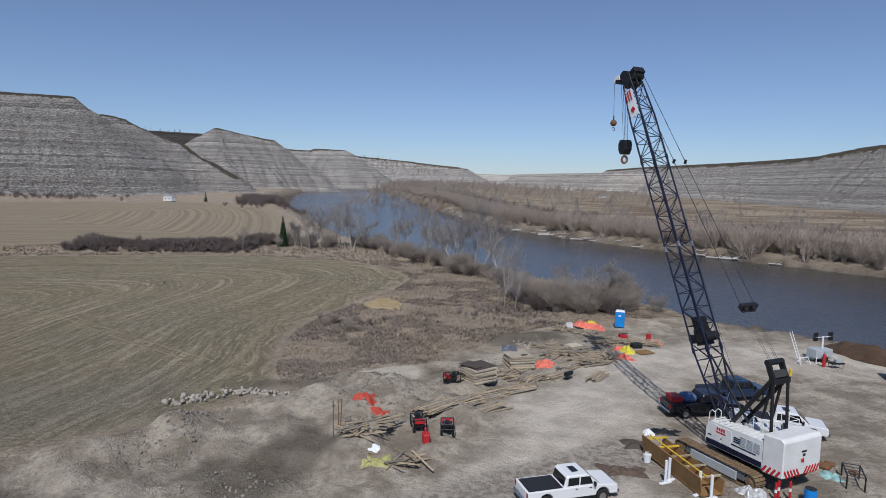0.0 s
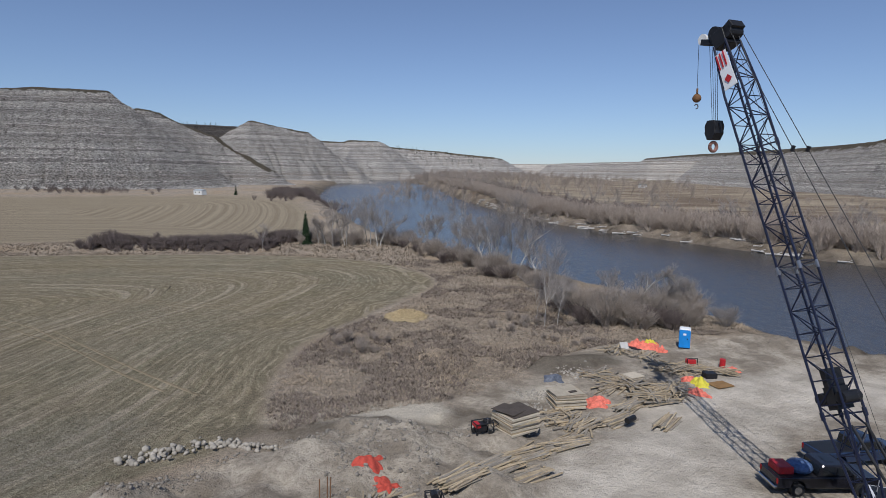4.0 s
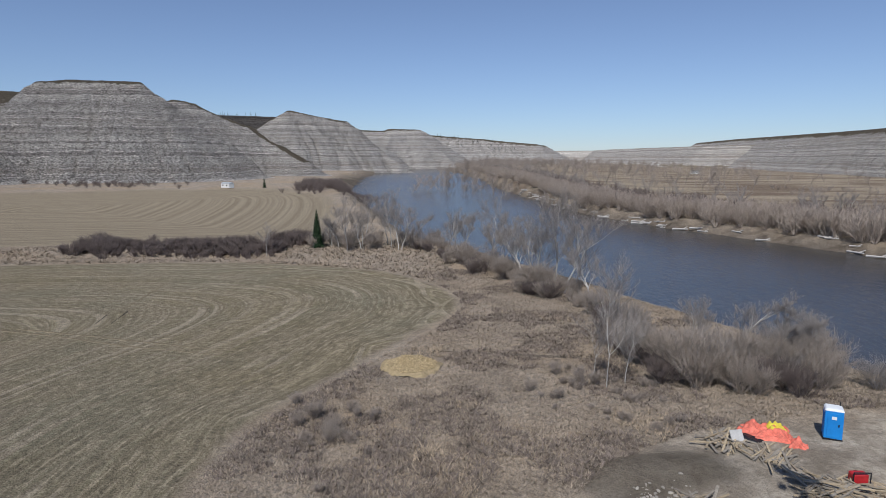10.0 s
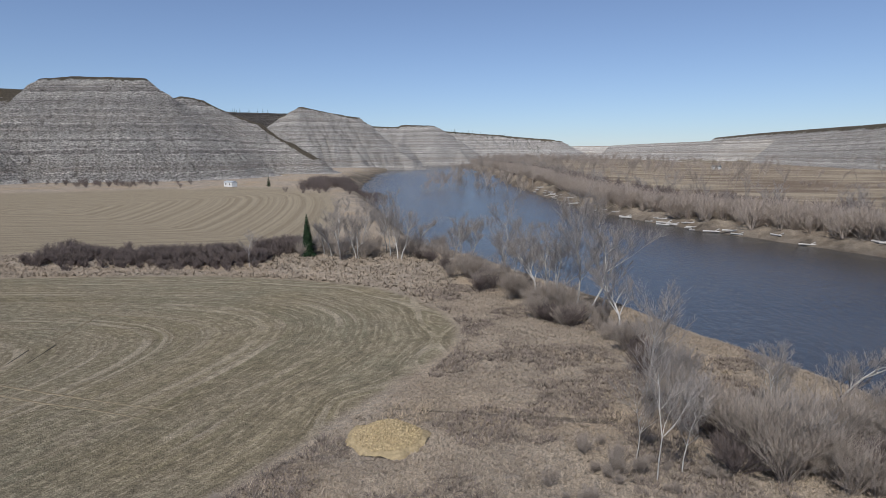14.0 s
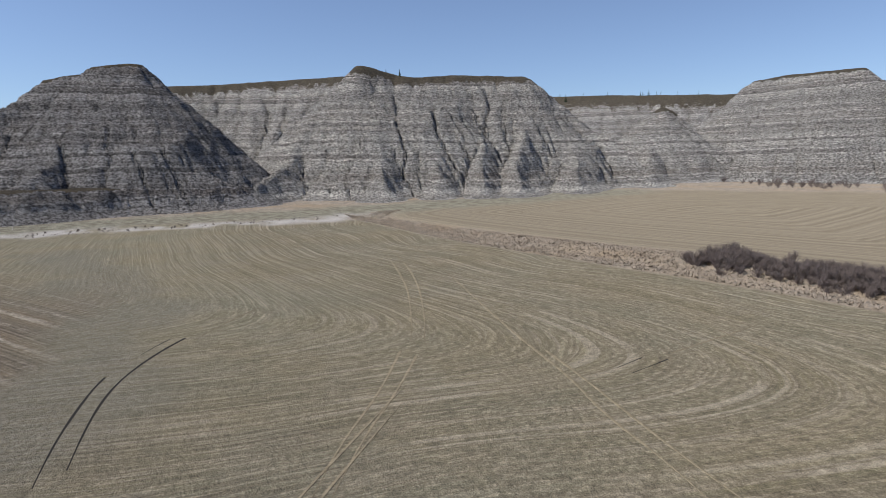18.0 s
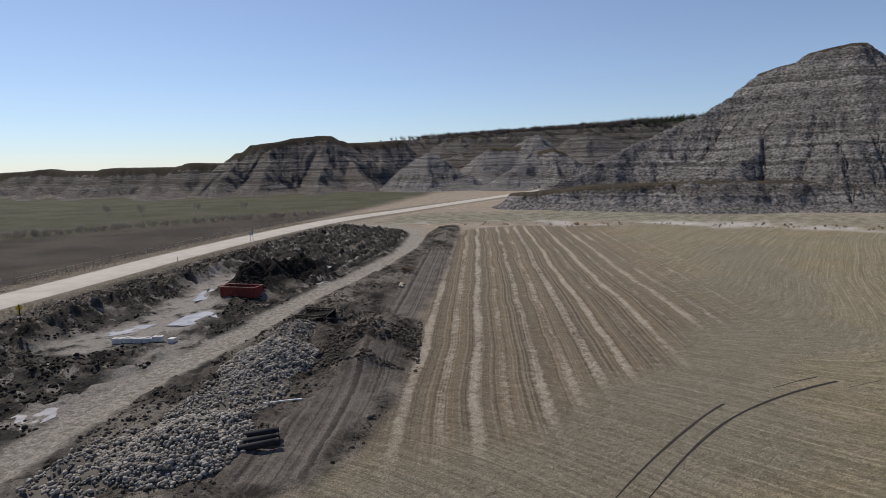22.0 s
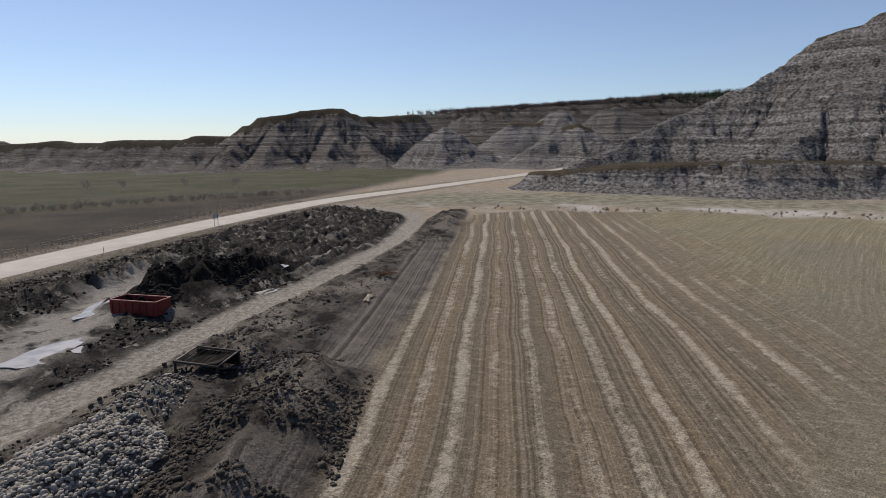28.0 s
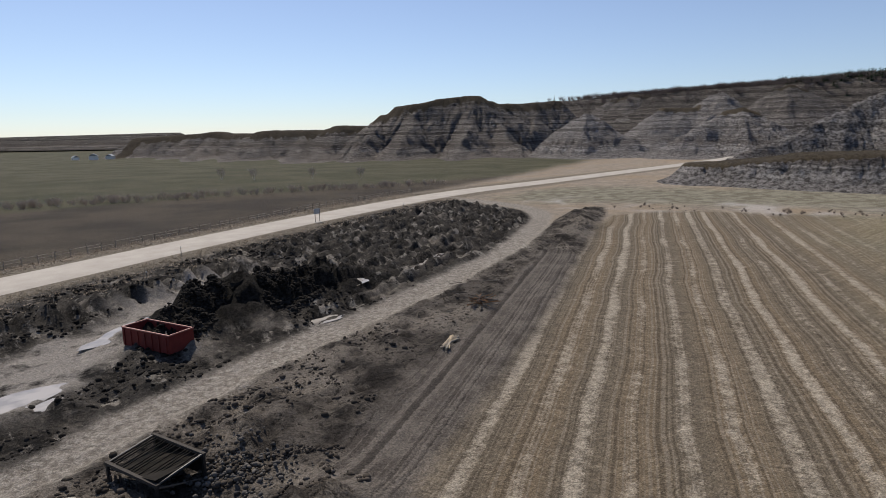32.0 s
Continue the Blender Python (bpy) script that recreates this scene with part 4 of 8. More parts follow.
hill("badland_butte", "dark banded clay cone", [
    ([(-550, -298, 46.4), (-555, -291, 48.9), (-561, -286, 44.9)], 1),
    ([(-552, -292, 47.0), (-517, -276, 24.2)], 0),
    ([(-514, -314, 37.1), (-534, -303, 36.8)], 3)], 0.75, 1.8, STRATA_MID, 77, strength=0.04)
hill("badland_butte", "smooth grey clay cone", [
    ([(-588, -258, 51.2), (-591, -251, 53.6), (-597, -244, 49.6)], 3),
    ([(-597, -244, 48.6), (-607, -221, 39.3)], 1),
    ([(-586, -250, 51.1), (-547, -228, 27.2)], 0)], 0.72, 1.8, STRATA_SOUTH, 79, rough=0.6, step=0.5)
hill("badland_butte", "brown hump of clay under the rim", [
    ([(-570, -418, 50.8), (-579, -408, 55.0), (-592, -400, 53.6), (-615, -379, 46.5)], 4),
    ([(-577, -406, 53.1), (-535, -382, 32.2)], 0)], 0.6, 2.2, STRATA_SOUTH, 80, cap=14)
hill("badland_butte", "low dark ledge of banded clay at the hill's foot", [([(-232, -74, 8), (-244, -50, 11), (-262, -8, 12), (-296, 40, 11)], 9)], 1.1, 0.9, STRATA_MID, 12, cap=1)
butte("plateau", "brown plateau rim with a dark line of spruces", [(-660, 900, 1.0), (-520, 1015, 1.0)], 30, 140, 87, 2, 27, STRATA_DARK, 260, 40)
butte("plateau", "far low valley rim", [(-600, 4000, .9), (700, 4050, 1.0)], 100, 220, 72, 0, 38, STRATA_PALE, 200, 20)
cl = random.Random(41)
CLIFF = [(445, 560, 70), (432, 750, 68), (430, 830, 62), (430, 960, 61), (430, 1180, 63), (430, 1380, 66), (432, 1850, 72), (420, 2300, 74)]
spurs, yy = [], 570
while yy < 2250:
    q = float(np.interp(yy, [p[1] for p in CLIFF], [p[2] for p in CLIFF]))
    out, skew = cl.uniform(70, 110), cl.uniform(-45, 20)
    spurs.append(([(428, yy, q - 2), (428 - out * .45, yy + skew * .5, q * cl.uniform(.45, .62)), (428 - out, yy + skew, 7)], 1))
    yy += cl.uniform(38, 85)
hill("plateau", "long pale banded cliff along the valley side", [(CLIFF, 30)] + spurs, 0.75, 3.6, STRATA, 41, strength=0.05, apron=9, cap=14)
butte("plateau", "long pale banded cliff along the valley side", [(398, 1640, 1.0), (200, 2600, 1.1)], 140, 215, 48, 0, 47, STRATA_PALE, 300, 40, 1.15, 1.5, grain=2.4)
butte("plateau", "distant brown plateau with dark trees along its rim", [(-830, 470, 1.0), (-690, 730, .93)], 60, 210, 100, 3, 54, STRATA_DARK, 300, 40)
hill("plateau", "brown turf-topped valley rim with pale outcrops", [([(-727, 422, 98.1), (-679, 489, 95.9), (-630, 559, 92.2), (-591, 620, 91.1)], 45), ([(-682, 442, 92.0), (-609, 409, 57.4)], 0), ([(-641, 492, 87.4), (-579, 441, 55.1)], 0), ([(-590, 561, 83.6), (-538, 513, 51.8)], 0)], 0.5, 3.4, STRATA, 57, strength=0.05, cap=60)
butte("plateau", "dark wooded valley rim", [(-590, -530, .9), (-700, -330, 1.05), (-810, -180, 1.25)], 55, 190, 54, 2, 82, STRATA_DARK, 420, 50)
butte("badland_butte", "low dark bluff closing the far plain", [(-250, -1250, 1.0), (60, -1500, .8), (400, -1650, .9)], 22, 90, 27, 1, 86, STRATA_DARK, 300, 30)


def hill_tops(indices):
    """Height of the given hills over a point, by casting down."""
    trees = []
    for i in indices:
        me = HILLS[i]
        trees.append(BVHTree.FromPolygons([v.co for v in me.vertices], [p.vertices for p in me.polygons]))

    def top(x, y):
        best = None
        for t in trees:
            hit = t.ray_cast(Vector((x, y, 400)), Vector((0, 0, -1)))[0]
            if hit is not None and (best is None or hit.z > best):
                best = hit.z
        for gx0, gy0, cell, z in GRIDS:
            i, j = round((x - gx0) / cell), round((y - gy0) / cell)
            if 0 <= i < z.shape[0] and 0 <= j < z.shape[1] and (best is None or z[i, j] > best):
                best = float(z[i, j])
        return best
    return top


# ---- roads ----
def ribbon(name, line, half, lift, mat, crown=0.08, wob=0.0, drop=0.15):
    line = np.array(line)
    seg = np.hypot(*np.diff(line, axis=0).T)
    run = np.concatenate([[0], np.cumsum(seg)])
    s = np.arange(0, run[-1], 1.5)
    x, y = np.interp(s, run, line[:, 0]), np.interp(s, run, line[:, 1])
    tx, ty = np.gradient(x), np.gradient(y)
    ln = np.hypot(tx, ty)
    nx, ny = -ty / ln, tx / ln
    us = np.linspace(-1, 1, 13)
    w = half * (1 + wob * fbm(s, s * 0, 8, 3, 5))
    px, py = x[:, None] + nx[:, None] * us * w[:, None], y[:, None] + ny[:, None] * us * w[:, None]
    z0 = ground_z(px.ravel(), py.ravel()).reshape(px.shape)
    z = z0 + lift + crown * (1 - us[None] ** 2)
    z[:, 0], z[:, -1] = z0[:, 0] - drop, z0[:, -1] - drop
    return new(name, mesh_np(name, np.stack([px, py, z], -1).reshape(-1, 3), grid_faces(len(s), 13), mat))


m, N, L, bs = material("road_gravel", 0.95, 0.15)
a, b = noise_at(N, L, 0.25, 4), noise_at(N, L, 4.0, 5, 0.7)
c = mixcol(N, L, span(N, L, a, 0.35, 0.65), (0.36, 0.33, 0.295), (0.44, 0.41, 0.37))
L.new(mixcol(N, L, span(N, L, b, 0.4, 0.7, 0, 0.5), c, (0.30, 0.275, 0.245)), bs.inputs["Base Color"])
bump(N, L, bs, b, 0.5, 0.05)
tagged(ribbon("road", ROAD, 5.4, 0.06, m), "pale wide gravel road", "road", kind="structure")


# ---- builders ----
class Shape:
    """Collects boxes, tubes and profiles into one mesh."""

    def __init__(self):
        self.v, self.f = [], []

    def add(self, verts, faces, m=None):
        n = len(self.v)
        self.v += [tuple(m @ Vector(p)) if m is not None else tuple(p) for p in verts]
        self.f += [tuple(i + n for i in face) for face in faces]
        return self

    def box(self, c, s, rz=0.0, rx=0.0, ry=0.0, taper=1.0):
        x, y, z = s[0] / 2, s[1] / 2, s[2] / 2
        vs = [(sx * x * (taper if sz > 0 else 1), sy * y * (taper if sz > 0 else 1), sz * z) for sz in (-1, 1) for sy in (-1, 1) for sx in (-1, 1)]
        fs = [(0, 2, 3, 1), (4, 5, 7, 6), (0, 1, 5, 4), (2, 6, 7, 3), (0, 4, 6, 2), (1, 3, 7, 5)]
        return self.add(vs, fs, pose(*c, rx, ry, rz))

    def tube(self, p, q, r, n=6, r2=None, cap=True):
        p, q = Vector(p), Vector(q)
        d = q - p
        if d.length < 1e-6:
            return self
        rot = d.to_track_quat("Z", "Y").to_matrix()
        r2 = r if r2 is None else r2
        vs = []
        for o, rad in ((p, r), (q, r2)):
            for k in range(n):
                a = 2 * math.pi * k / n
                vs.append(o + rot @ Vector((math.cos(a) * rad, math.sin(a) * rad, 0)))
        fs = [(k, (k + 1) % n, n + (k + 1) % n, n + k) for k in range(n)]
        if cap:
            fs += [tuple(range(n - 1, -1, -1)), tuple(range(n, 2 * n))]
        return self.add(vs, fs)

    def path(self, pts, r, n=6):
        for a, b in zip(pts, pts[1:]):
            self.tube(a, b, r, n)
        return self

    def prism(self, outline, x0, x1):
        """Outline in (y, z), extruded along x."""
        n = len(outline)
        vs = [(x0, y, z) for y, z in outline] + [(x1, y, z) for y, z in outline]
        fs = [(k, n + k, n + (k + 1) % n, (k + 1) % n) for k in range(n)] + [tuple(range(n)), tuple(range(2 * n - 1, n - 1, -1))]
        return self.add(vs, fs)

    def ball(self, c, r, n=8, rings=6, squash=1.0):
        vs, fs = [], []
        for i in range(rings + 1):
            a = math.pi * i / rings
            for k in range(n):
                b = 2 * math.pi * k / n
                vs.append((c[0] + r * math.sin(a) * math.cos(b), c[1] + r * math.sin(a) * math.sin(b), c[2] + r * squash * math.cos(a)))
        for i in range(rings):
            for k in range(n):
                fs.append((i * n + k, (i + 1) * n + k, (i + 1) * n + (k + 1) % n, i * n + (k + 1) % n))
        return self.add(vs, fs)

    def mesh(self, name, mat, bevel=0.0, smooth=False):
        me = bpy.data.meshes.new(name)
        me.from_pydata(self.v, [], self.f)
        bm = bmesh.new()
        bm.from_mesh(me)
        bmesh.ops.recalc_face_normals(bm, faces=bm.faces)
        if bevel:
            sharp = [e for e in bm.edges if len(e.link_faces) == 2 and e.calc_face_angle(0) > 0.7]
            bmesh.ops.bevel(bm, geom=sharp, offset=bevel, segments=1, affect="EDGES", clamp_overlap=True)
        for f in bm.faces:
            f.smooth = smooth
        bm.to_mesh(me)
        bm.free()
        me.materials.append(mat)
        return me


def part(name, shape, mat, parent, label="", bevel=0.0, at=None, smooth=False):
    ob = new(name, shape.mesh(name, mat, bevel, smooth) if isinstance(shape, Shape) else shape)
    ob.parent = parent
    if at is not None:
        ob.matrix_basis = at
    return tagged(ob, label)


def thing(name, label, category, m, group="", kind=""):
    ob = new(name)
    ob.empty_display_size = 0.3
    ob.matrix_basis = m
    return tagged(ob, label, category, group, kind)


def on_ground(x, y, rz=0.0, dz=0.0):
    return pose(x, y, height_at(x, y) + dz, 0, 0, rz)


WHITE = simple("white_paint", (0.74, 0.74, 0.72), 0.45, 0, 0.10, 1.5)
BLACK = simple("black_paint", (0.016, 0.016, 0.018), 0.5, 0, 0.3, 2.0)
NAVY = simple("dark_blue_paint", (0.010, 0.014, 0.038), 0.4, 0, 0.3, 2.0)
GREY = simple("grey_steel", (0.20, 0.22, 0.23), 0.55, 0.3, 0.3, 1.5)
PALEGREY = simple("pale_grey_paint", (0.42, 0.45, 0.47), 0.5, 0, 0.15, 1.5)
RUBBER = simple("rubber", (0.018, 0.018, 0.018), 0.85, 0, 0.3, 4.0)
RUST = simple("rusty_steel", (0.20, 0.105, 0.05), 0.9, 0.1, 0.4, 2.5, 0.01)
TRACKDIRT = simple("muddy_track_steel", (0.21, 0.145, 0.085), 0.95, 0, 0.35, 2.0, 0.02)
STEEL = simple("bare_steel", (0.35, 0.35, 0.36), 0.35, 0.9, 0.2, 4.0)
RED = simple("red_paint", (0.50, 0.025, 0.03), 0.5, 0, 0.25, 2.0)
DARKRED = simple("dull_red_paint", (0.14, 0.016, 0.012), 0.75, 0, 0.35, 1.2, 0.01)
YELLOW = simple("yellow_paint", (0.75, 0.50, 0.04), 0.5, 0, 0.2, 2.0)
OCHRE = simple("ochre_formply", (0.27, 0.155, 0.06), 0.75, 0, 0.25, 1.2)
BLUE = simple("blue_plastic", (0.02, 0.25, 0.68), 0.45, 0, 0.12, 1.0)
WHITEPL = simple("white_plastic", (0.80, 0.82, 0.84), 0.5, 0, 0.08, 1.0)
CHROME = simple("chrome", (0.65, 0.66, 0.68), 0.15, 1.0, 0.05, 3.0)
GLASS = simple("dark_glass", (0.012, 0.014, 0.016), 0.06, 0, 0.1, 1.0, 0.0, 0.6)
LAMP = simple("clear_lamp", (0.62, 0.63, 0.65), 0.1, 0.2, 0.05, 3.0)
TAIL = simple("tail_lamp_red", (0.30, 0.01, 0.01), 0.2, 0, 0.05, 3.0)
WOODS = [simple("sawn_wood_%d" % k, c, 0.9, 0, 0.3, 3.0, 0.004, 0.15, 0.35) for k, c in enumerate(((0.52, 0.42, 0.285), (0.43, 0.355, 0.26), (0.36, 0.32, 0.265)))]
PLY = simple("weathered_plywood", (0.58, 0.51, 0.40), 0.9, 0, 0.22, 1.0, 0.003, 0.15, 0.3)
DARKPLY = simple("dark_formply", (0.085, 0.068, 0.055), 0.8, 0, 0.3, 1.2)
ORANGE = simple("orange_safety_mesh", (0.78, 0.20, 0.14), 0.85, 0, 0.45, 3.5)
REDTARP = simple("red_mesh_netting", (0.50, 0.075, 0.05), 0.85, 0, 0.35, 3.0)
LIME = simple("lime_yellow_netting", (0.66, 0.58, 0.06), 0.8, 0, 0.25, 2.5)
STONE = simple("field_stone", (0.36, 0.33, 0.292), 0.9, 0, 0.35, 2.0, 0.01, 0.2, 0.6)
PALESTONE = simple("pale_stone", (0.46, 0.42, 0.36), 0.9, 0, 0.2, 2.0, 0.01, 0.2, 0.4)
CONCRETE = simple("concrete", (0.50, 0.49, 0.47), 0.9, 0, 0.2, 1.5, 0.004)
GRAVELTAN = simple("tan_gravel", (0.52, 0.41, 0.24), 0.95, 0, 0.3, 4.0, 0.02, 0.15, 0.35)

# ---- crawler crane ----
crane = thing("crawler_crane", "white crawler crane with dark blue lattice boom on dirt", "crane", pose(20.1, 50.6, height_at(20.1, 50.6), 0, 0, 30.4))


def crawler(side):
    x = 1.95 * side
    belt = Shape()
    ys, n = 2.75, 62
    run = 4 * ys + 2 * math.pi * 0.44
    for k in range(n):
        s = run * k / n
        if s < 2 * ys:
            y, z, a = -ys + s, 0.94, 0
        elif s < 2 * ys + math.pi * .44:
            g = (s - 2 * ys) / .44
            y, z, a = ys + .44 * math.sin(g), .5 + .44 * math.cos(g), -math.degrees(g)
        elif s < 4 * ys + math.pi * .44:
            y, z, a = ys - (s - 2 * ys - math.pi * .44), 0.06, 180
        else:
            g = (s - 4 * ys - math.pi * .44) / .44
            y, z, a = -ys - .44 * math.sin(g), .5 - .44 * math.cos(g), 180 - math.degrees(g)
        belt.box((x, y, z), (0.86, 0.165, 0.055), 0, a)
        belt.box((x, y, z), (0.12, 0.12, 0.12), 0, a)
    track = part("crawler_track", belt, TRACKDIRT, crane, "muddy brown steel track shoes")
    part("track_frame", Shape().prism([(-2.3, .28), (2.3, .28), (2.3, .72), (1.6, .82), (-1.6, .82), (-2.3, .72)], x - .30, x + .30), GREY, track, "grey steel side frame", .02)
    cover = Shape().box((x + .39 * side, 0, .46), (.10, 3.6, .56))
    part("side_cover", cover, PALEGREY, track, "pale grey cover plate", .02)
    for y in (-2.75, 2.75):
        w = Shape().tube((x - .33, y, .5), (x + .33, y, .5), .38, 18)
        w.tube((x - .38, y, .5), (x + .38, y, .5), .12, 10)
        part("sprocket" if y < 0 else "idler_wheel", w, TRACKDIRT, track)
    for k in range(7):
        part("roller", Shape().tube((x - .25, -1.9 + k * .63, .2), (x + .25, -1.9 + k * .63, .2), .13, 10), BLACK, track)


crawler(-1)
crawler(1)
part("car_body", Shape().box((0, 0, .72), (3.2, 2.2, .62)).tube((0, 0, .9), (0, 0, 1.25), 1.05, 24), BLACK, crane, "", .03)
house = part("machinery_house", Shape().prism([(-2.95, 1.28), (1.15, 1.28), (1.3, 1.5), (1.3, 2.45), (.95, 2.95), (-2.95, 3.05)], -1.65, -.45), WHITE, crane, "white sheet-metal engine house", .03)
part("machinery_house", Shape().prism([(-2.95, 1.28), (.2, 1.28), (.2, 2.75), (-2.95, 3.0)], .5, 1.65), WHITE, crane, "white sheet-metal engine house", .03)
part("deck", Shape().box((0, -.9, 1.32), (3.1, 4.3, .12)).box((0, -1.9, 1.9), (1.0, 1.7, 1.0)), BLACK, crane)
part("side_band", Shape().box((-1.662, -.85, 1.52), (.02, 4.1, .34)), NAVY, crane, "dark blue painted band")
part("stripe", Shape().box((-1.664, -.7, 1.98), (.02, 3.6, .07)), NAVY, crane)
for y in (-2.55, -2.05, -1.55):
    lv = Shape()
    for k in range(7):
        lv.box((-1.668, y, 2.15 + .09 * k), (.03, .42, .035))
    part("louvre", lv, PALEGREY, crane)
for y in (-.35, .45):
    part("house_door", Shape().box((-1.66, y, 2.25), (.03, .72, 1.05)), WHITE, crane, "", .01)
mk = Shape()
for k in range(4):
    mk.box((-1.682, -.15 + k * .17, 2.58), (.012, .12, .2))
mk.box((-1.682, .1, 2.36), (.012, .75, .09))
part("marking", mk, RED, crane, "red painted lettering bars")
mk = Shape()
for k in range(3):
    mk.box((-1.682, -1.15, 2.5 - k * .13), (.012, .5, .06))
part("marking", mk, NAVY, crane, "blue painted lettering bars")
# roof ribs and hatches
for k in range(9):
    part("roof_rib", Shape().box((-1.05, -2.6 + k * .42, 3.045), (1.05, .07, .05)), WHITE, crane)
cw = part("counterweight", Shape().prism([(-4.35, 1.25), (-2.95, 1.15), (-2.95, 3.55), (-4.15, 3.62), (-4.35, 3.45)], -1.7, 1.7), WHITE, crane, "white cast counterweight block", .06)
for side in (-1, 1):
    for k in range(5):
        h = Shape().box((side * (.35 + k * .27), -4.362, 1.48), (.13, .02, .55), 0, 0, 32 * side)
        part("hazard_stripe", h, RED, cw, "red diagonal warning stripe")
for k in range(4):
    part("hazard_stripe", Shape().box((-1.712, -3.15 - k * .3, 1.45), (.02, .13, .5), 0, 32), RED, cw, "red diagonal warning stripe")
part("badge", Shape().prism([(0, 0), (.26, .06), (.30, .3), (.2, .2), (.05, .32)], 0, .02), RED, cw, "red painted emblem", 0, pose(.15, -4.37, 2.0, 0, 0, 90))
mk = Shape().box((.1, -4.37, 2.72), (.42, .02, .1)).box((.1, -4.37, 2.5), (.22, .02, .14))
part("marking", mk, BLACK, cw, "dark lettering bars")
# drums, exhaust, pipes
for y, r in ((-.75, .42), (.15, .42)):
    d = Shape().tube((-.4, y, 2.0), (.45, y, 2.0), r, 20).tube((-.42, y, 2.0), (-.36, y, 2.0), r + .16, 20).tube((.41, y, 2.0), (.47, y, 2.0), r + .16, 20)
    part("winch_drum", d, GREY, crane, "steel rope drum")
part("exhaust_pipe", Shape().tube((.9, -2.4, 2.9), (.9, -2.4, 3.6), .09, 10).tube((.9, -2.4, 3.1), (.9, -2.4, 3.45), .16, 12), GREY, crane)
cab = part("cab", Shape().prism([(.25, 1.3), (1.75, 1.3), (1.75, 2.2), (1.45, 3.15), (.25, 3.15)], .65, 1.65), WHITE, crane, "white operator's cab", .04)
part("cab_window", Shape().prism([(.4, 2.15), (1.62, 2.15), (1.4, 3.0), (.4, 3.0)], 1.655, 1.67), GLASS, cab)
part("cab_window", Shape().prism([(1.76, 2.0), (1.775, 2.0), (1.475, 3.05), (1.46, 3.05)], .75, 1.55), GLASS, cab)


def railing(pts, h=.9):
    s = Shape()
    for p in pts:
        s.tube(p, (p[0], p[1], p[2] + h), .025, 6)
    for k in (h, h * .55):
        s.path([(p[0], p[1], p[2] + k) for p in pts], .025, 6)
    part("handrail", s, WHITE, crane, "white tubular handrail")


railing([(-.62, -2.9, 3.02), (-.62, -2.1, 3.0), (-.62, -1.4, 3.0)])
railing([(.6, -2.9, 3.0), (1.6, -2.9, 3.0), (1.6, -1.7, 2.95)])
for x in (-1.5, -.95):
    part("grab_rail", Shape().path([(x, .75, 3.0), (x, .75, 3.5), (x, 1.0, 3.6), (x, 1.2, 3.4), (x, 1.25, 2.6)], .03, 6), WHITE, crane)
# gantry
for x in (-.85, .85):
    part("gantry_leg", Shape().tube((x * .85, -2.75, 2.6), (x * .8, -2.55, 6.7), .10, 8), BLACK, crane, "black gantry back leg")
    part("gantry_leg", Shape().tube((x * .85, .55, 2.3), (x * .8, -2.35, 6.4), .15, 8), BLACK, crane, "black gantry front leg")
    part("gantry_strut", Shape().tube((x * .55, -2.3, 6.2), (x * .55, -1.9, 4.0), .09, 8), BLACK, crane)
ht = Shape().box((0, -2.5, 6.5), (1.55, .36, .34)).box((-.6, -2.3, 7.0), (.16, .34, 1.15), 0, -24).box((.6, -2.3, 7.0), (.16, .34, 1.15), 0, -24).tube((-.7, -2.05, 7.55), (.7, -2.05, 7.55), .19, 10)
part("gantry_head", ht, BLACK, crane, "black gantry head frame", 0)
for x in (-.3, -.1, .1, .3):
    part("sheave", Shape().tube((x - .04, -2.5, 6.95), (x + .04, -2.4, 6.9), .24, 18), BLACK, crane)
part("beacon", Shape().tube((.95, -2.5, 6.7), (.95, -2.5, 7.1), .1, 10), YELLOW, crane, "yellow warning beacon")
# boom
BA = radians(65.2)
B0 = Vector((0, .76, 2.1))
BDIR, BUP = Vector((0, math.cos(BA), math.sin(BA))), Vector((0, -math.sin(BA), math.cos(BA)))
BLEN = 27.6


def bpt(s, x, u):
    return B0 + BDIR * s + BUP * u + Vector((x, 0, 0))


def bhalf(s):
    if s < 5.5:
        return .42 + .23 * s / 5.5, .18 + .47 * s / 5.5
    if s > 23.5:
        return .65 - .1 * (s - 23.5) / 4, .65 - .28 * (s - 23.5) / 4
    return .65, .65


boom = part("boom", Shape().box(B0, (1.0, .3, .3)), NAVY, crane, "dark blue lattice boom")
stops = [0, 5.5, 13, 20, 23.5, 26.6]
for sx in (-1, 1):
    for su in (-1, 1):
        c = Shape()
        for a, b in zip(stops, stops[1:]):
            (wa, ua), (wb, ub) = bhalf(a), bhalf(b)
            c.tube(bpt(a, sx * wa, su * ua), bpt(b, sx * wb, su * ub), .068, 8)
        part("chord", c, NAVY, boom, "dark blue boom chord")
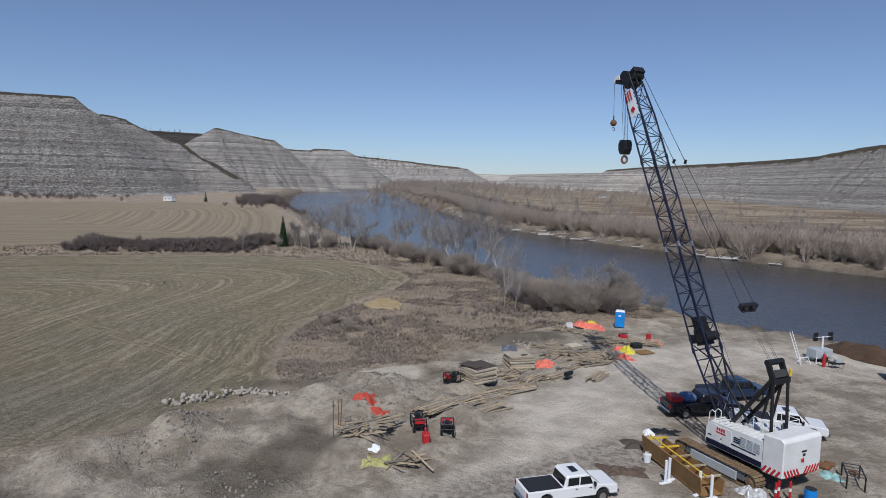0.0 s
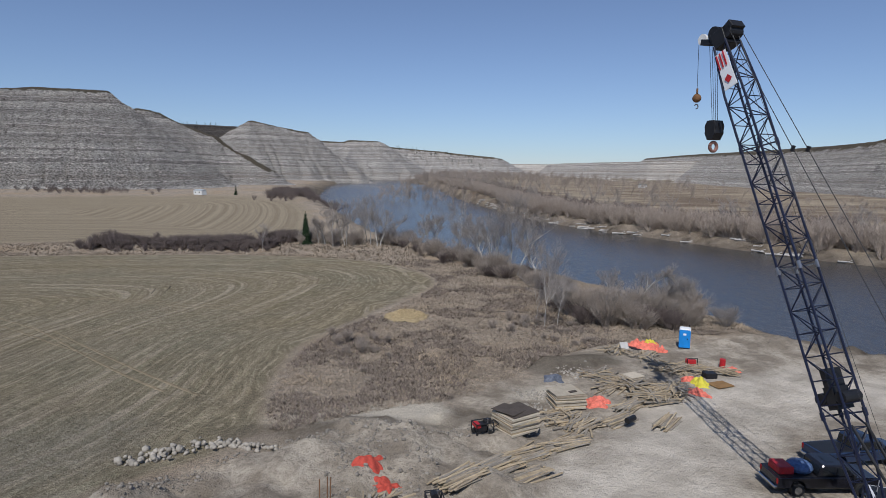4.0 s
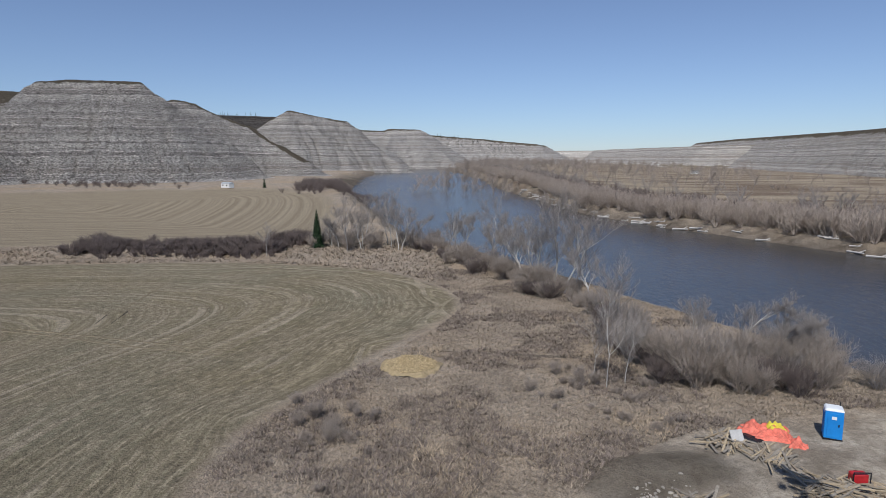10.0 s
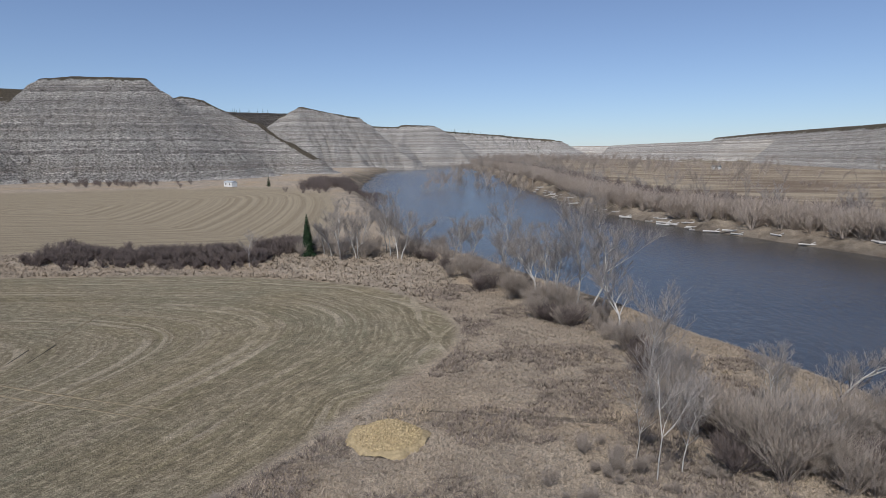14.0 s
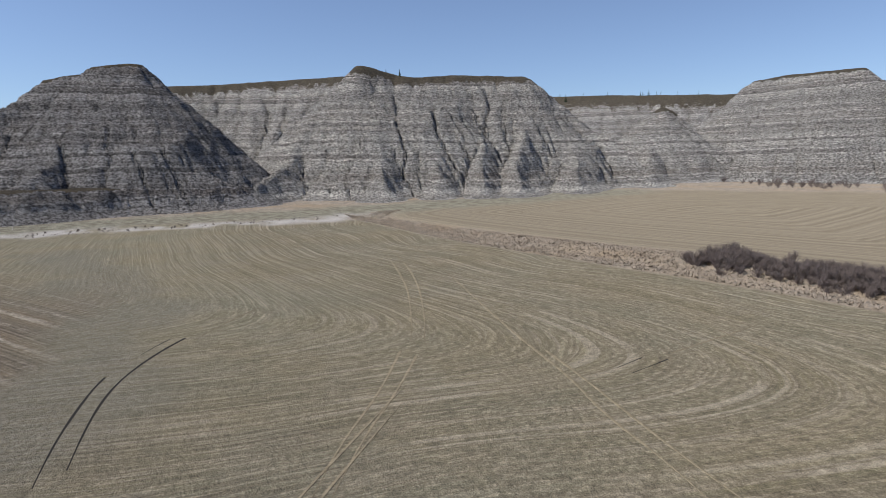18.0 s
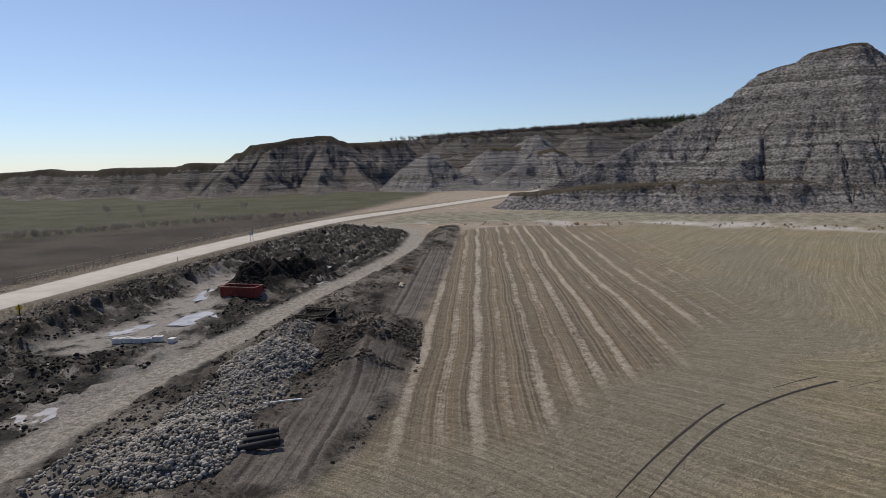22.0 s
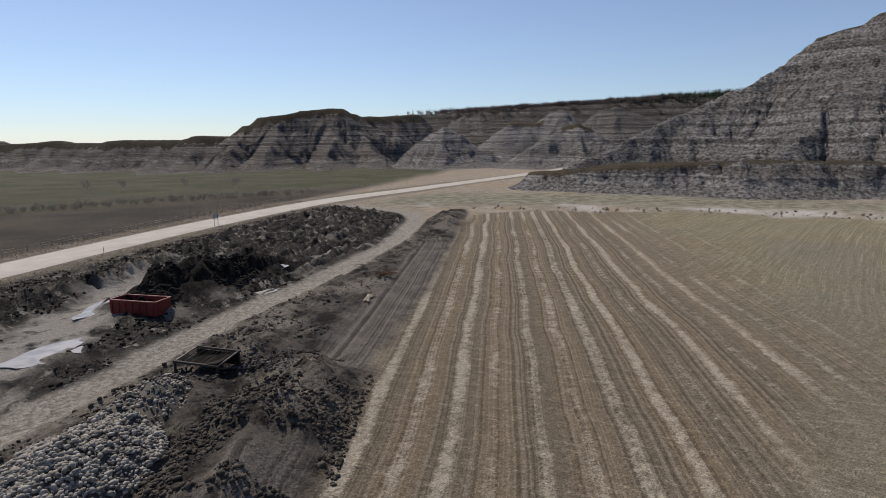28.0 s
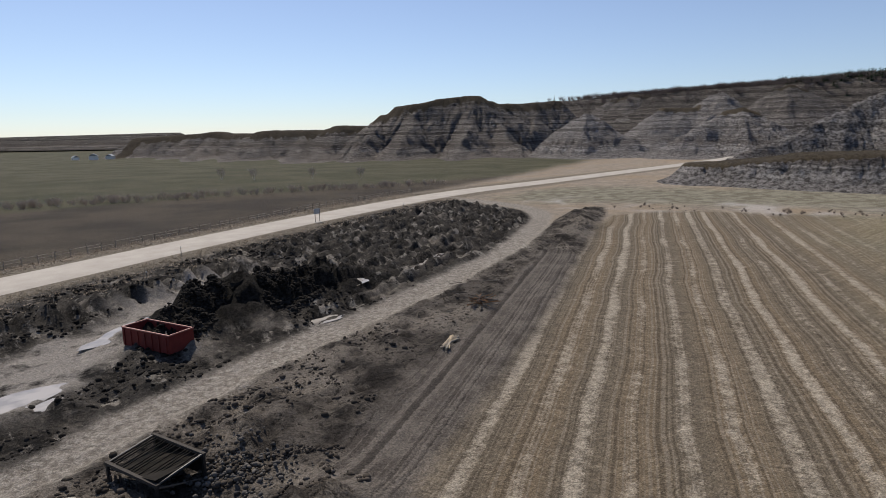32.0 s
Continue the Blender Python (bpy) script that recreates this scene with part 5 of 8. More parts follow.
for face in range(4):
    n = 21
    for k in range(n):
        s0, s1 = 1.2 + k * 1.2, 1.2 + (k + 1) * 1.2
        (w0, u0), (w1, u1) = bhalf(s0), bhalf(s1)
        flip = 1 if k % 2 else -1
        if face < 2:
            sd = 1 if face else -1
            part("lace", Shape().tube(bpt(s0, sd * w0, flip * u0), bpt(s1, sd * w1, -flip * u1), .034, 5, None, False), NAVY, boom)
            part("lace", Shape().tube(bpt(s0, sd * w0, -u0), bpt(s0, sd * w0, u0), .03, 5, None, False), NAVY, boom)
        else:
            sd = 1 if face == 2 else -1
            part("lace", Shape().tube(bpt(s0, flip * w0, sd * u0), bpt(s1, -flip * w1, sd * u1), .034, 5, None, False), NAVY, boom)
            part("lace", Shape().tube(bpt(s0, -w0, sd * u0), bpt(s0, w0, sd * u0), .03, 5, None, False), NAVY, boom)
for s in (5.5, 13.0, 20.0):
    j = Shape()
    w, u = bhalf(s)
    for sx in (-1, 1):
        for su in (-1, 1):
            j.tube(bpt(s - .2, sx * w, su * u), bpt(s + .2, sx * w, su * u), .105, 8)
    j.tube(bpt(s, -w, -u), bpt(s, w, u), .045, 5).tube(bpt(s, w, -u), bpt(s, -w, u), .045, 5)
    part("splice_joint", j, STEEL if s == 13 else NAVY, boom)
mid = Shape()
for u in (-.55, .55):
    mid.tube(bpt(6.3, -.6, u), bpt(6.3, .6, u), .3, 12)
mid.box(bpt(6.3, 0, 0), (1.15, .5, 1.1), 0, 65 - 90).box(bpt(7.3, 0, 0), (1.2, .25, .9), 0, -25)
part("fairlead", mid, BLACK, boom, "black rope guide box")
head = Shape().box(bpt(26.9, 0, 0), (1.15, .9, 1.0), 0, 65.2 - 90).box(bpt(27.3, 0, -.9), (.6, 1.3, .35), 0, 65.2 - 90 + 35)
head.tube(bpt(27.0, -.5, .55), bpt(27.0, .5, .55), .38, 16).box(bpt(27.2, 0, .75), (1.0, .6, .5), 0, -40)
part("boom_head", head, BLACK, boom, "black sheave head", .02)
for x in (-.32, -.1, .1, .32):
    part("sheave", Shape().tube(bpt(27.5, x - .05, -.35), bpt(27.5, x + .05, -.35), .42, 20), BLACK, boom)
part("jib_sheave", Shape().tube(bpt(27.9, -.08, -1.45), bpt(27.9, .08, -1.45), .33, 18), WHITE, boom)
sp = Shape()
w, u = .58, .6
pa, pb, pc, pd = bpt(23.7, -.72, .45), bpt(26.0, -.66, .3), bpt(26.0, -.66, -.45), bpt(23.7, -.72, -.45)
sp.add([pa, pb, pc, pd] + [p + Vector((.03, 0, 0)) for p in (pa, pb, pc, pd)], [(0, 1, 2, 3), (7, 6, 5, 4), (0, 4, 5, 1), (1, 5, 6, 2), (2, 6, 7, 3), (3, 7, 4, 0)])
sign = part("sign_board", sp, WHITEPL, boom, "white board with red bars on the boom")
mk = Shape()
for k in range(3):
    c0 = bpt(25.5 - k * .02, -.725, .15 - k * .25)
    mk.box(c0, (.02, .9, .1), 0, 65.2)
mk.box(bpt(24.25, -.745, 0), (.02, .36, .36), 0, 30)
part("marking", mk, RED, sign, "red lettering bars")
# ropes and hooks
INV = Matrix.Rotation(-radians(30.4), 4, "Z") @ Matrix.Translation((-20.1, -50.6, -height_at(20.1, 50.6)))


def loc(x, y, z):
    return INV @ Vector((x, y, z))


hb = loc(13.8, 61.3, 21.9)
for k, dx in enumerate((-.3, -.1, .1, .3)):
    part("hoist_rope", Shape().tube(bpt(27.5, dx, -.75), hb + Vector((dx * .7, 0, 0)), .018, 4), BLACK, crane)
blk = Shape().prism([(-.30, 0), (.30, 0), (.42, -.75), (.2, -1.15), (-.2, -1.15), (-.42, -.75)], -.36, .36)
hookblock = part("hook_block", blk, BLACK, crane, "heavy black hook block", .03, Matrix.Translation(hb))
for x in (-.3, 0, .3):
    part("sheave", Shape().tube((x - .05, 0, -.4), (x + .05, 0, -.4), .42, 18), BLACK, hookblock)
rg = Shape()
for k in range(14):
    a, b = 2 * math.pi * k / 14, 2 * math.pi * (k + 1) / 14
    rg.tube((.27 * math.sin(a), 0, -1.55 + .27 * math.cos(a)), (.27 * math.sin(b), 0, -1.55 + .27 * math.cos(b)), .10, 8)
part("hook", rg, simple("worn_red_hook", (0.30, 0.16, 0.13), .6, .3), hookblock, "worn reddish hook")
bl = loc(13.07, 62.9, 23.4)
part("hoist_rope", Shape().tube(bpt(27.9, 0, -1.8), bl, .015, 4), BLACK, crane)
ball = part("headache_ball", Shape().ball((0, 0, 0), .27, 14, 10).tube((0, 0, .2), (0, 0, .6), .06, 8), RUST, crane, "rusty overhaul ball", 0, Matrix.Translation(bl), True)
hk = Shape()
for k in range(9):
    a, b = -1.2 + k * .5, -1.2 + (k + 1) * .5
    hk.tube((.14 * math.sin(a), 0, -.5 + .14 * math.cos(a)), (.14 * math.sin(b), 0, -.5 + .14 * math.cos(b)), .035, 6)
part("hook", hk, STEEL, ball)
bail = Vector((0, -2.05, 7.55)).lerp(bpt(27.0, 0, .8), .16)
part("bridle", Shape().box(bail, (1.5, .3, .35), 0, 30).tube(bail + Vector((-.5, 0, -.15)), bail + Vector((-.2, 0, -.15)), .25, 12).tube(bail + Vector((.2, 0, -.15)), bail + Vector((.5, 0, -.15)), .25, 12), BLACK, crane, "black floating bridle with sheaves", .02)
for x in (-.5, -.3, .3, .5):
    part("luffing_rope", Shape().tube((x * .8, -2.05, 7.55), bail + Vector((x, 0, -.2)), .014, 4), BLACK, crane)
for x in (-.62, .62):
    part("pendant", Shape().tube(bail + Vector((x, 0, 0)), bpt(26.9, x * .8, .8), .022, 5), BLACK, crane)
    node = bail.lerp(bpt(26.9, 0, .8), .58) + Vector((x * .9, 0, 0))
    part("pendant_socket", Shape().box(node, (.14, .14, .3), 0, 20), BLACK, crane)
for x in (-.2, .25):
    part("luffing_rope", Shape().tube((x, -.7, 2.3), bpt(26.8, x, .7), .014, 4), BLACK, crane)
part("boom_stop", Shape().tube((.4, -.9, 3.2), bpt(5.0, .5, .6), .07, 8), BLACK, crane)
part("boom_stop", Shape().tube((-.4, -.9, 3.2), bpt(5.0, -.5, .6), .07, 8), BLACK, crane)


# ---- vehicles ----
def pickup(label, m, paint, cover=None, length=6.1):
    """A crew-cab pickup; +y is its nose."""
    t = thing("pickup_truck", label, "pickup truck", m, "parked pickup trucks")
    L2 = length / 2
    ra, fa = -L2 + 1.25, L2 - 1.05          # axles
    W = .98

    def arch(c):
        return [(c - .47 * math.cos(math.pi * k / 6), .52 + .47 * math.sin(math.pi * k / 6)) for k in range(7)]
    low = [(-L2, .55)] + arch(ra) + arch(fa) + [(L2 - .05, .5), (L2, .75), (L2 - .06, 1.08), (L2 - 1.45, 1.2), (-L2, 1.18)]
    part("body", Shape().prism(low, -W, W), paint, t, "", .035)
    y0, y1 = -.55, L2 - 1.35
    cabp = [(y0 - .05, 1.15), (y0 + .1, 1.80), (y0 + .25, 1.88), (y1 - .75, 1.88), (y1 - .62, 1.82), (y1 + .08, 1.18)]
    part("cab", Shape().prism(cabp, -W + .13, W - .13), paint, t, "", .06)
    for x in (-1, 1):
        xs = (x * (W - .128), x * (W - .115))
        for a, b in ((y0 + .2, y0 + .95), (y0 + 1.03, y1 - .35)):
            top = b - .22 if b > y1 - .5 else b
            part("side_window", Shape().prism([(a, 1.25), (b, 1.25), (top, 1.74), (a + .03, 1.74)], min(xs), max(xs)), GLASS, t)
        part("mirror", Shape().box((x * (W + .13), y1 - .35, 1.33), (.2, .12, .27)), BLACK, t, "", .02)
        part("headlight", Shape().box((x * .72, L2 - .04, .92), (.36, .1, .22)), LAMP, t, "", .02)
        part("tail_light", Shape().box((x * .89, -L2, .98), (.14, .05, .32)), TAIL, t)
        for yy in (y0 + .98, y1 - .32):
            part("door_handle", Shape().box((x * (W + .01), yy - .25, 1.08), (.03, .16, .04)), BLACK, t)
        for c in (ra, fa):
            w = part("wheel", Shape().tube((x * (W - .26), c, .4), (x * (W + .0), c, .4), .4, 20), RUBBER, t, "", .03)
            part("rim", Shape().tube((x * (W - .1), c, .4), (x * (W + .012), c, .4), .23, 14), CHROME, w)
    part("windscreen", Shape().prism([(y1 - .60, 1.80), (y1 - .585, 1.82), (y1 + .10, 1.22), (y1 + .085, 1.2)], -W + .22, W - .22), GLASS, t)
    part("rear_window", Shape().prism([(y0 - .04, 1.25), (y0 + .085, 1.75), (y0 + .07, 1.75), (y0 - .055, 1.25)], -W + .24, W - .24), GLASS, t)
    part("sunroof", Shape().box((0, y1 - 1.35, 1.892), (.75, .45, .015)), GLASS, t)
    part("grille", Shape().box((0, L2 - .01, .86), (.9, .06, .34)), CHROME, t, "", .01)
    part("front_bumper", Shape().box((0, L2 + .03, .58), (1.9, .2, .22)), CHROME, t, "", .04)
    part("rear_bumper", Shape().box((0, -L2 - .06, .58), (1.85, .18, .2)), CHROME, t, "", .04)
    part("tailgate", Shape().box((0, -L2 - .008, .95), (1.5, .03, .42)), paint, t, "", .01)
    bed = part("bed", Shape().box((0, (-L2 + y0) / 2, 1.18), (W * 2 - .24, y0 + L2 - .25, .05)), cover or BLACK, t, "black bed cover" if cover else "dark open bed", .015)
    return t


TONNEAU = simple("black_vinyl", (0.022, 0.023, 0.025), 0.6, 0, 0.2, 3.0)
pickup("white crew-cab pickup with black bed cover on dirt", on_ground(8.25, 44.85, -69) @ Matrix.Scale(.94, 4), simple("white_car_paint", (0.78, 0.78, 0.78), .25, 0, .04, 1.0, 0, .5), TONNEAU)
dark_pk = pickup("black pickup carrying a red box and a blue tarpaulin", on_ground(20.6, 59.6, -80), simple("black_car_paint", (0.012, 0.012, 0.016), .2, 0, .1, 1.0, 0, .6))
pickup("dark blue pickup parked behind the crane", on_ground(24.6, 64.0, -72), simple("blue_car_paint", (0.02, 0.035, 0.075), .22, 0, .1, 1.0, 0, .6))
pickup("white pickup parked beside the crane", on_ground(25.3, 56.6, -104), simple("white_car_paint_b", (0.72, 0.73, 0.74), .25, 0, .04, 1.0, 0, .5))


def crumple(name, label, x, y, rx, ry, h, mat, seed, rz=0.0, category="tarpaulin", n=64, z0=None):
    """A heap of crumpled sheet."""
    u, v = np.meshgrid(np.linspace(-1, 1, n), np.linspace(-1, 1, n), indexing="ij")
    r = np.hypot(u, v)
    ang = np.arctan2(v, u)
    out = 1 + .5 * (vnoise(np.cos(ang) * 2 + seed, np.sin(ang) * 2, seed) - .5) * 2
    px, py = u * rx * out, v * ry * out
    k = np.abs(fbm(px + seed * 7, py, .8, 3, seed)) * 1.5 + .3 * np.abs(fbm(px, py + seed, .3, 2, seed + 3))
    z = h * .7 * (np.clip(1.05 - r, 0, 1) ** .5) * (.35 + k) + .03
    z = np.where(np.maximum(np.abs(u), np.abs(v)) > .93, -.05, z)
    c, s = math.cos(radians(rz)), math.sin(radians(rz))
    wx, wy = x + px * c - py * s, y + px * s + py * c
    base = ground_z(wx.ravel(), wy.ravel()).reshape(wx.shape) if z0 is None else z0
    keep = mesh_np(name, np.stack([wx, wy, base + z], -1).reshape(-1, 3), grid_faces(n, n), mat, True)
    return tagged(new(name, keep), label, category)


part("load_box", Shape().box((0, -2.35, 1.42), (1.2, .9, .45)), RED, dark_pk, "red box in the bed", .04)
bt = Shape().ball((0, -1.25, 1.45), .75, 14, 8, .55)
part("blue_tarp", bt, simple("blue_tarp", (0.10, 0.16, 0.30), .4, 0, .5, 5.0, .03), dark_pk, "bundled blue tarpaulin")


# ---- building site clutter ----
def stone_mesh(name, seed, mat, smooth=True):
    r = random.Random(seed)
    bm = bmesh.new()
    bmesh.ops.create_icosphere(bm, subdivisions=1, radius=1)
    sx, sy, sz = .8 + r.random() * .5, .7 + r.random() * .4, .5 + r.random() * .3
    for v_ in bm.verts:
        k = .85 + r.random() * .3
        v_.co = Vector((v_.co.x * sx * k, v_.co.y * sy * k, v_.co.z * sz * k))
    me = bpy.data.meshes.new(name)
    bm.to_mesh(me)
    bm.free()
    me.polygons.foreach_set("use_smooth", np.full(len(me.polygons), smooth))
    me.materials.append(mat)
    return me


def scatter_mesh(name, mesh_list, places, mat):
    """Joins many small copies (x, y, z, size, turn, lean) into one mesh."""
    cos, fcs, n = [], [], 0
    data = []
    for me in mesh_list:
        co = np.empty(len(me.vertices) * 3, np.float32)
        me.vertices.foreach_get("co", co)
        data.append((co.reshape(-1, 3), np.array([p.vertices[:] for p in me.polygons], np.int32)))
    for k, (x, y, z, s, a, b) in enumerate(places):
        co, fc = data[k % len(data)]
        ca, sa, cb_, sb_ = math.cos(a), math.sin(a), math.cos(b), math.sin(b)
        R = np.array([[ca, -sa, 0], [sa, ca, 0], [0, 0, 1]]) @ np.array([[1, 0, 0], [0, cb_, -sb_], [0, sb_, cb_]])
        cos.append(co @ R.T * s + (x, y, z))
        fcs.append(fc + n)
        n += len(co)
    return mesh_np(name, np.concatenate(cos), np.concatenate(fcs), mat, True)


rng = random.Random(7)


def plank_mesh(name, l, w, h, mat, log=False):
    s = Shape()
    if log:
        s.tube((-l / 2, 0, 0), (l / 2, 0, 0), w / 2, 7, w / 2.3)
    else:
        s.box((0, 0, 0), (l, w, h))
    return s.mesh(name, mat)


PLANKS = [plank_mesh("plank", l, w, h, WOODS[k % 3]) for k, (l, w, h) in enumerate(((3.0, .13, .045), (2.6, .10, .04), (2.2, .17, .04), (3.4, .10, .07), (1.6, .14, .045), (2.4, .09, .09)))]
LOGS = [plank_mesh("log", l, w, w, WOODS[k % 3], True) for k, (l, w) in enumerate(((2.8, .15), (2.4, .12), (3.0, .17), (2.0, .11)))]


def lumber(label, x, y, rz, n, wide, layers, spread, pieces=PLANKS, name="lumber_pile", slope=0.0):
    """A pile of timbers laid along local x, in layers; spread: how far the pieces turn out of line."""
    t = thing(name, label, "lumber", on_ground(x, y, rz), "lumber piles")
    n = int(n * 2.1)
    per = max(1, n // layers)
    for k in range(n):
        layer = min(k // per, layers - 1)
        me = pieces[rng.randrange(len(pieces))]
        yy = (rng.random() - .5) * wide * (1 - .18 * layer)
        a = rng.gauss(0, spread)
        tilt = rng.gauss(0, .5 + spread * .11)
        ob = new("plank" if pieces is PLANKS else "log", me)
        ob.parent = t
        ob.matrix_basis = pose(rng.gauss(0, .14 + spread * .012), yy, .06 + layer * .085 + rng.random() * .05 + abs(math.sin(radians(tilt))) * 1.2, 0, tilt, a)
    return t


lumber("loose heap of grey and tan boards on the dirt", -4.9, 50.7, 40, 46, 2.2, 5, 34)
lumber("neat bundle of tan boards lying on the dirt", -.6, 55.4, 52, 30, 1.9, 4, 5)
lumber("neat bundle of tan boards lying on the dirt", 1.4, 58.3, 48, 34, 2.2, 4, 5)
lumber("long grey boards beside the bundles", 3.4, 57.9, 40, 22, 1.5, 3, 6)
lumber("stacked brown timbers beside the panel stack", 3.2, 61.0, 42, 26, 2.4, 3, 7)
lumber("pale scattered boards on the dirt", 6.0, 63.3, 35, 16, 1.6, 2, 10)
lumber("loose grey poles spread on the dirt", 7.2, 66.8, 55, 30, 2.6, 3, 16, LOGS, "log_pile")
lumber("scattered offcuts beside the panel stack", 5.6, 68.2, 20, 16, 2.2, 2, 40)
lumber("bundle of round grey posts", 9.9, 68.6, 48, 26, 1.7, 4, 4, LOGS, "log_pile")
lumber("bundle of round grey posts", 11.4, 71.6, 50, 30, 2.0, 5, 6, LOGS, "log_pile")
lumber("small pallet of sawn blocks on the dirt", 13.8, 68.9, 60, 16, 1.4, 3, 3)
lumber("tangled heap of old boards", 13.6, 73.6, 30, 40, 2.8, 5, 30)
lumber("tangled heap of old boards", 12.0, 76.6, 15, 34, 2.6, 4, 45)
lumber("heap of weathered timbers under the boom's shadow", 15.6, 75.6, 60, 40, 2.6, 5, 26)
lumber("scattered grey boards near the bare soil", 9.6, 78.8, 40, 22, 2.6, 2, 32)
lumber("long boards leaning on a heap", 10.2, 75.6, 58, 12, 1.6, 2, 14)
lumber("heap of grey scrap timber", 17.2, 82.5, 10, 34, 3.0, 4, 50)
lumber("broken grey boards near the loo", 15.2, 86.3, 70, 16, 2.0, 2, 25)
lumber("old boards and branches", 12.6, 88.2, 65, 22, 2.0, 3, 42)
lumber("pile of long grey scrap boards", 21.2, 82.6, -15, 34, 2.2, 5, 16)
lumber("small scatter of wood scraps", -2.0, 47.6, 10, 8, 1.4, 1, 60)


def panel_stack(label, x, y, rz, n, sx, sy, dark):
    t = thing("panel_stack", label, "panel stack", on_ground(x, y, rz))
    mats = [PLY, WOODS[0], PLY, WOODS[1]]
    meshes = []
    for m_ in mats:
        ribs = [Shape().box((-sx / 2 + .06 + k * (sx - .12) / 4, 0, -.045), (.05, sy - .02, .1)).mesh("rib", m_) for k in range(5)]
        ribs += [Shape().box((0, yy, -.045), (sx - .02, .045, .098)).mesh("rib", m_) for yy in (-sy / 2 + .03, sy / 2 - .03)]
        meshes.append((Shape().box((0, 0, .02), (sx, sy, .03)).mesh("panel", m_), ribs))
    for k in range(4):
        part("bearer", Shape().box((-sx / 2 + .2 + k * (sx - .4) / 3, 0, .06), (.12, sy, .12)), WOODS[2], t)
    z = .22
    for k in range(n):
        ob = new("panel", meshes[k % 4][0])
        ob.parent = t
        for rib in meshes[k % 4][1]:
            new("rib", rib).parent = ob
        ob.matrix_basis = pose(rng.gauss(0, .05), rng.gauss(0, .05), z, 0, 0, rng.gauss(0, 1.5))
        z += .135
    if dark:
        part("top_sheet", Shape().box((0, 0, .0), (sx * .98, sy * .92, .04)), DARKPLY, t, "dark brown form plywood sheet", .005, pose(.2, .1, z - .05, 0, 0, 4))
        part("top_sheet", Shape().box((0, 0, .0), (sx * .7, sy * .8, .04)), DARKPLY, t, "dark brown form plywood sheet", .005, pose(-.35, .3, z + .04, 2, 3, 20))
    else:
        part("top_sheet", Shape().box((0, 0, .0), (sx * .95, sy * .96, .04)), PLY, t, "pale plywood sheet", .005, pose(-.1, .05, z - .05, 0, 0, 6))
        part("loose_board", Shape().box((.4, -.4, z + .03), (.7, .3, .05), 20), DARKPLY, t)
    return t


panel_stack("stack of wooden form panels topped with dark plywood sheets", 2.35, 64.3, 40, 9, 2.5, 2.4, True)
panel_stack("stack of pale wooden form panels on bearers", 6.3, 71.2, 18, 8, 2.6, 2.2, False)

crumple("safety_netting", "bunched red mesh netting on the dirt", -6.1, 56.0, .85, .65, .55, REDTARP, 3, 10)
crumple("safety_netting", "bunched red mesh netting on the dirt", -4.7, 54.2, .9, .65, .55, REDTARP, 5, -30)
crumple("safety_netting", "faded orange mesh netting beside the panel stack", 8.9, 72.2, .95, .95, .6, ORANGE, 8)
crumple("safety_netting", "large heap of orange mesh netting near the blue loo", 15.8, 90.3, 1.5, 1.2, 1.15, ORANGE, 11)
crumple("safety_netting", "yellow netting lying over the orange heap", 16.3, 90.6, .75, .6, 1.7, LIME, 13)
crumple("safety_netting", "small bright orange netting bundle", 17.2, 88.4, .55, .55, .7, ORANGE, 15)
crumple("safety_netting", "lime yellow netting bundle on the dirt", 18.5, 78.0, .7, .85, .9, LIME, 17)
crumple("safety_netting", "orange netting bundle beside yellow netting", 17.9, 79.2, .8, .6, .7, ORANGE, 18)
crumple("safety_netting", "faded orange netting bundle on the dirt", 17.6, 75.6, .95, .7, .6, ORANGE, 19)
crumple("plastic_sheet", "black plastic sheet lying beside netting", 13.9, 89.3, 1.2, .7, .35, BLACK, 21)
crumple("blue_tarpaulin", "torn pale blue tarpaulin over scrap", 5.6, 77.3, .9, .8, .8, simple("faded_blue_tarp", (.12, .135, .17), .6, 0, .5, 4.0), 23)
crumple("plastic_sheet", "pale rubbish heap with plastic scraps", 22.9, 83.4, .8, .7, .6, ORANGE, 27)
crumple("dust_sheet", "brown cloth heap on the dirt", 14.0, 52.9, 1.1, .7, .5, DARKPLY, 31, 0, "cloth heap")
crumple("dust_sheet", "brown cloth heap on the dirt", 12.3, 48.7, 1.4, .9, .5, simple("brown_cloth", (.12, .085, .065), .95, 0, .4, 3.0), 33, 0, "cloth heap")
crumple("dust_sheet", "dark cloth and a white sack on the dirt", 16.6, 55.3, 1.1, .5, .4, BLACK, 35, 0, "cloth heap")
crumple("white_sack", "white sack lying on the dirt", 15.3, 55.0, .4, .4, .7, WHITEPL, 37, 0, "sack")
crumple("plastic_sheet", "clear wrapped bundle beside the crane", 19.4, 46.6, .8, .6, .8, simple("grey_wrap", (.5, .5, .5), .3, 0, .5, 5.0), 39, 0, "wrapped bundle")
crumple("rubbish_bag", "yellow and green rubbish on the dirt", -3.4, 47.0, .8, .6, .4, simple("mixed_rubbish", (.42, .40, .16), .8, 0, .5, 6.0), 41, 0, "rubbish")
crumple("white_sack", "small white scrap on the dirt", -3.9, 48.2, .3, .25, .3, WHITEPL, 43, 0, "sack")

part("brown_panel", Shape().box((0, 0, .06), (1.9, 1.5, .05)), OCHRE, thing("formwork_sheet", "ochre formwork sheet lying on the dirt", "formwork", on_ground(20.3, 78.2, 30)), "", .01)
part("tray", Shape().box((0, 0, .25), (1.1, .9, .5)), BLACK, thing("tool_box", "open black box beside the scrap timber", "box", on_ground(20.0, 80.6, 15)), "", .03)


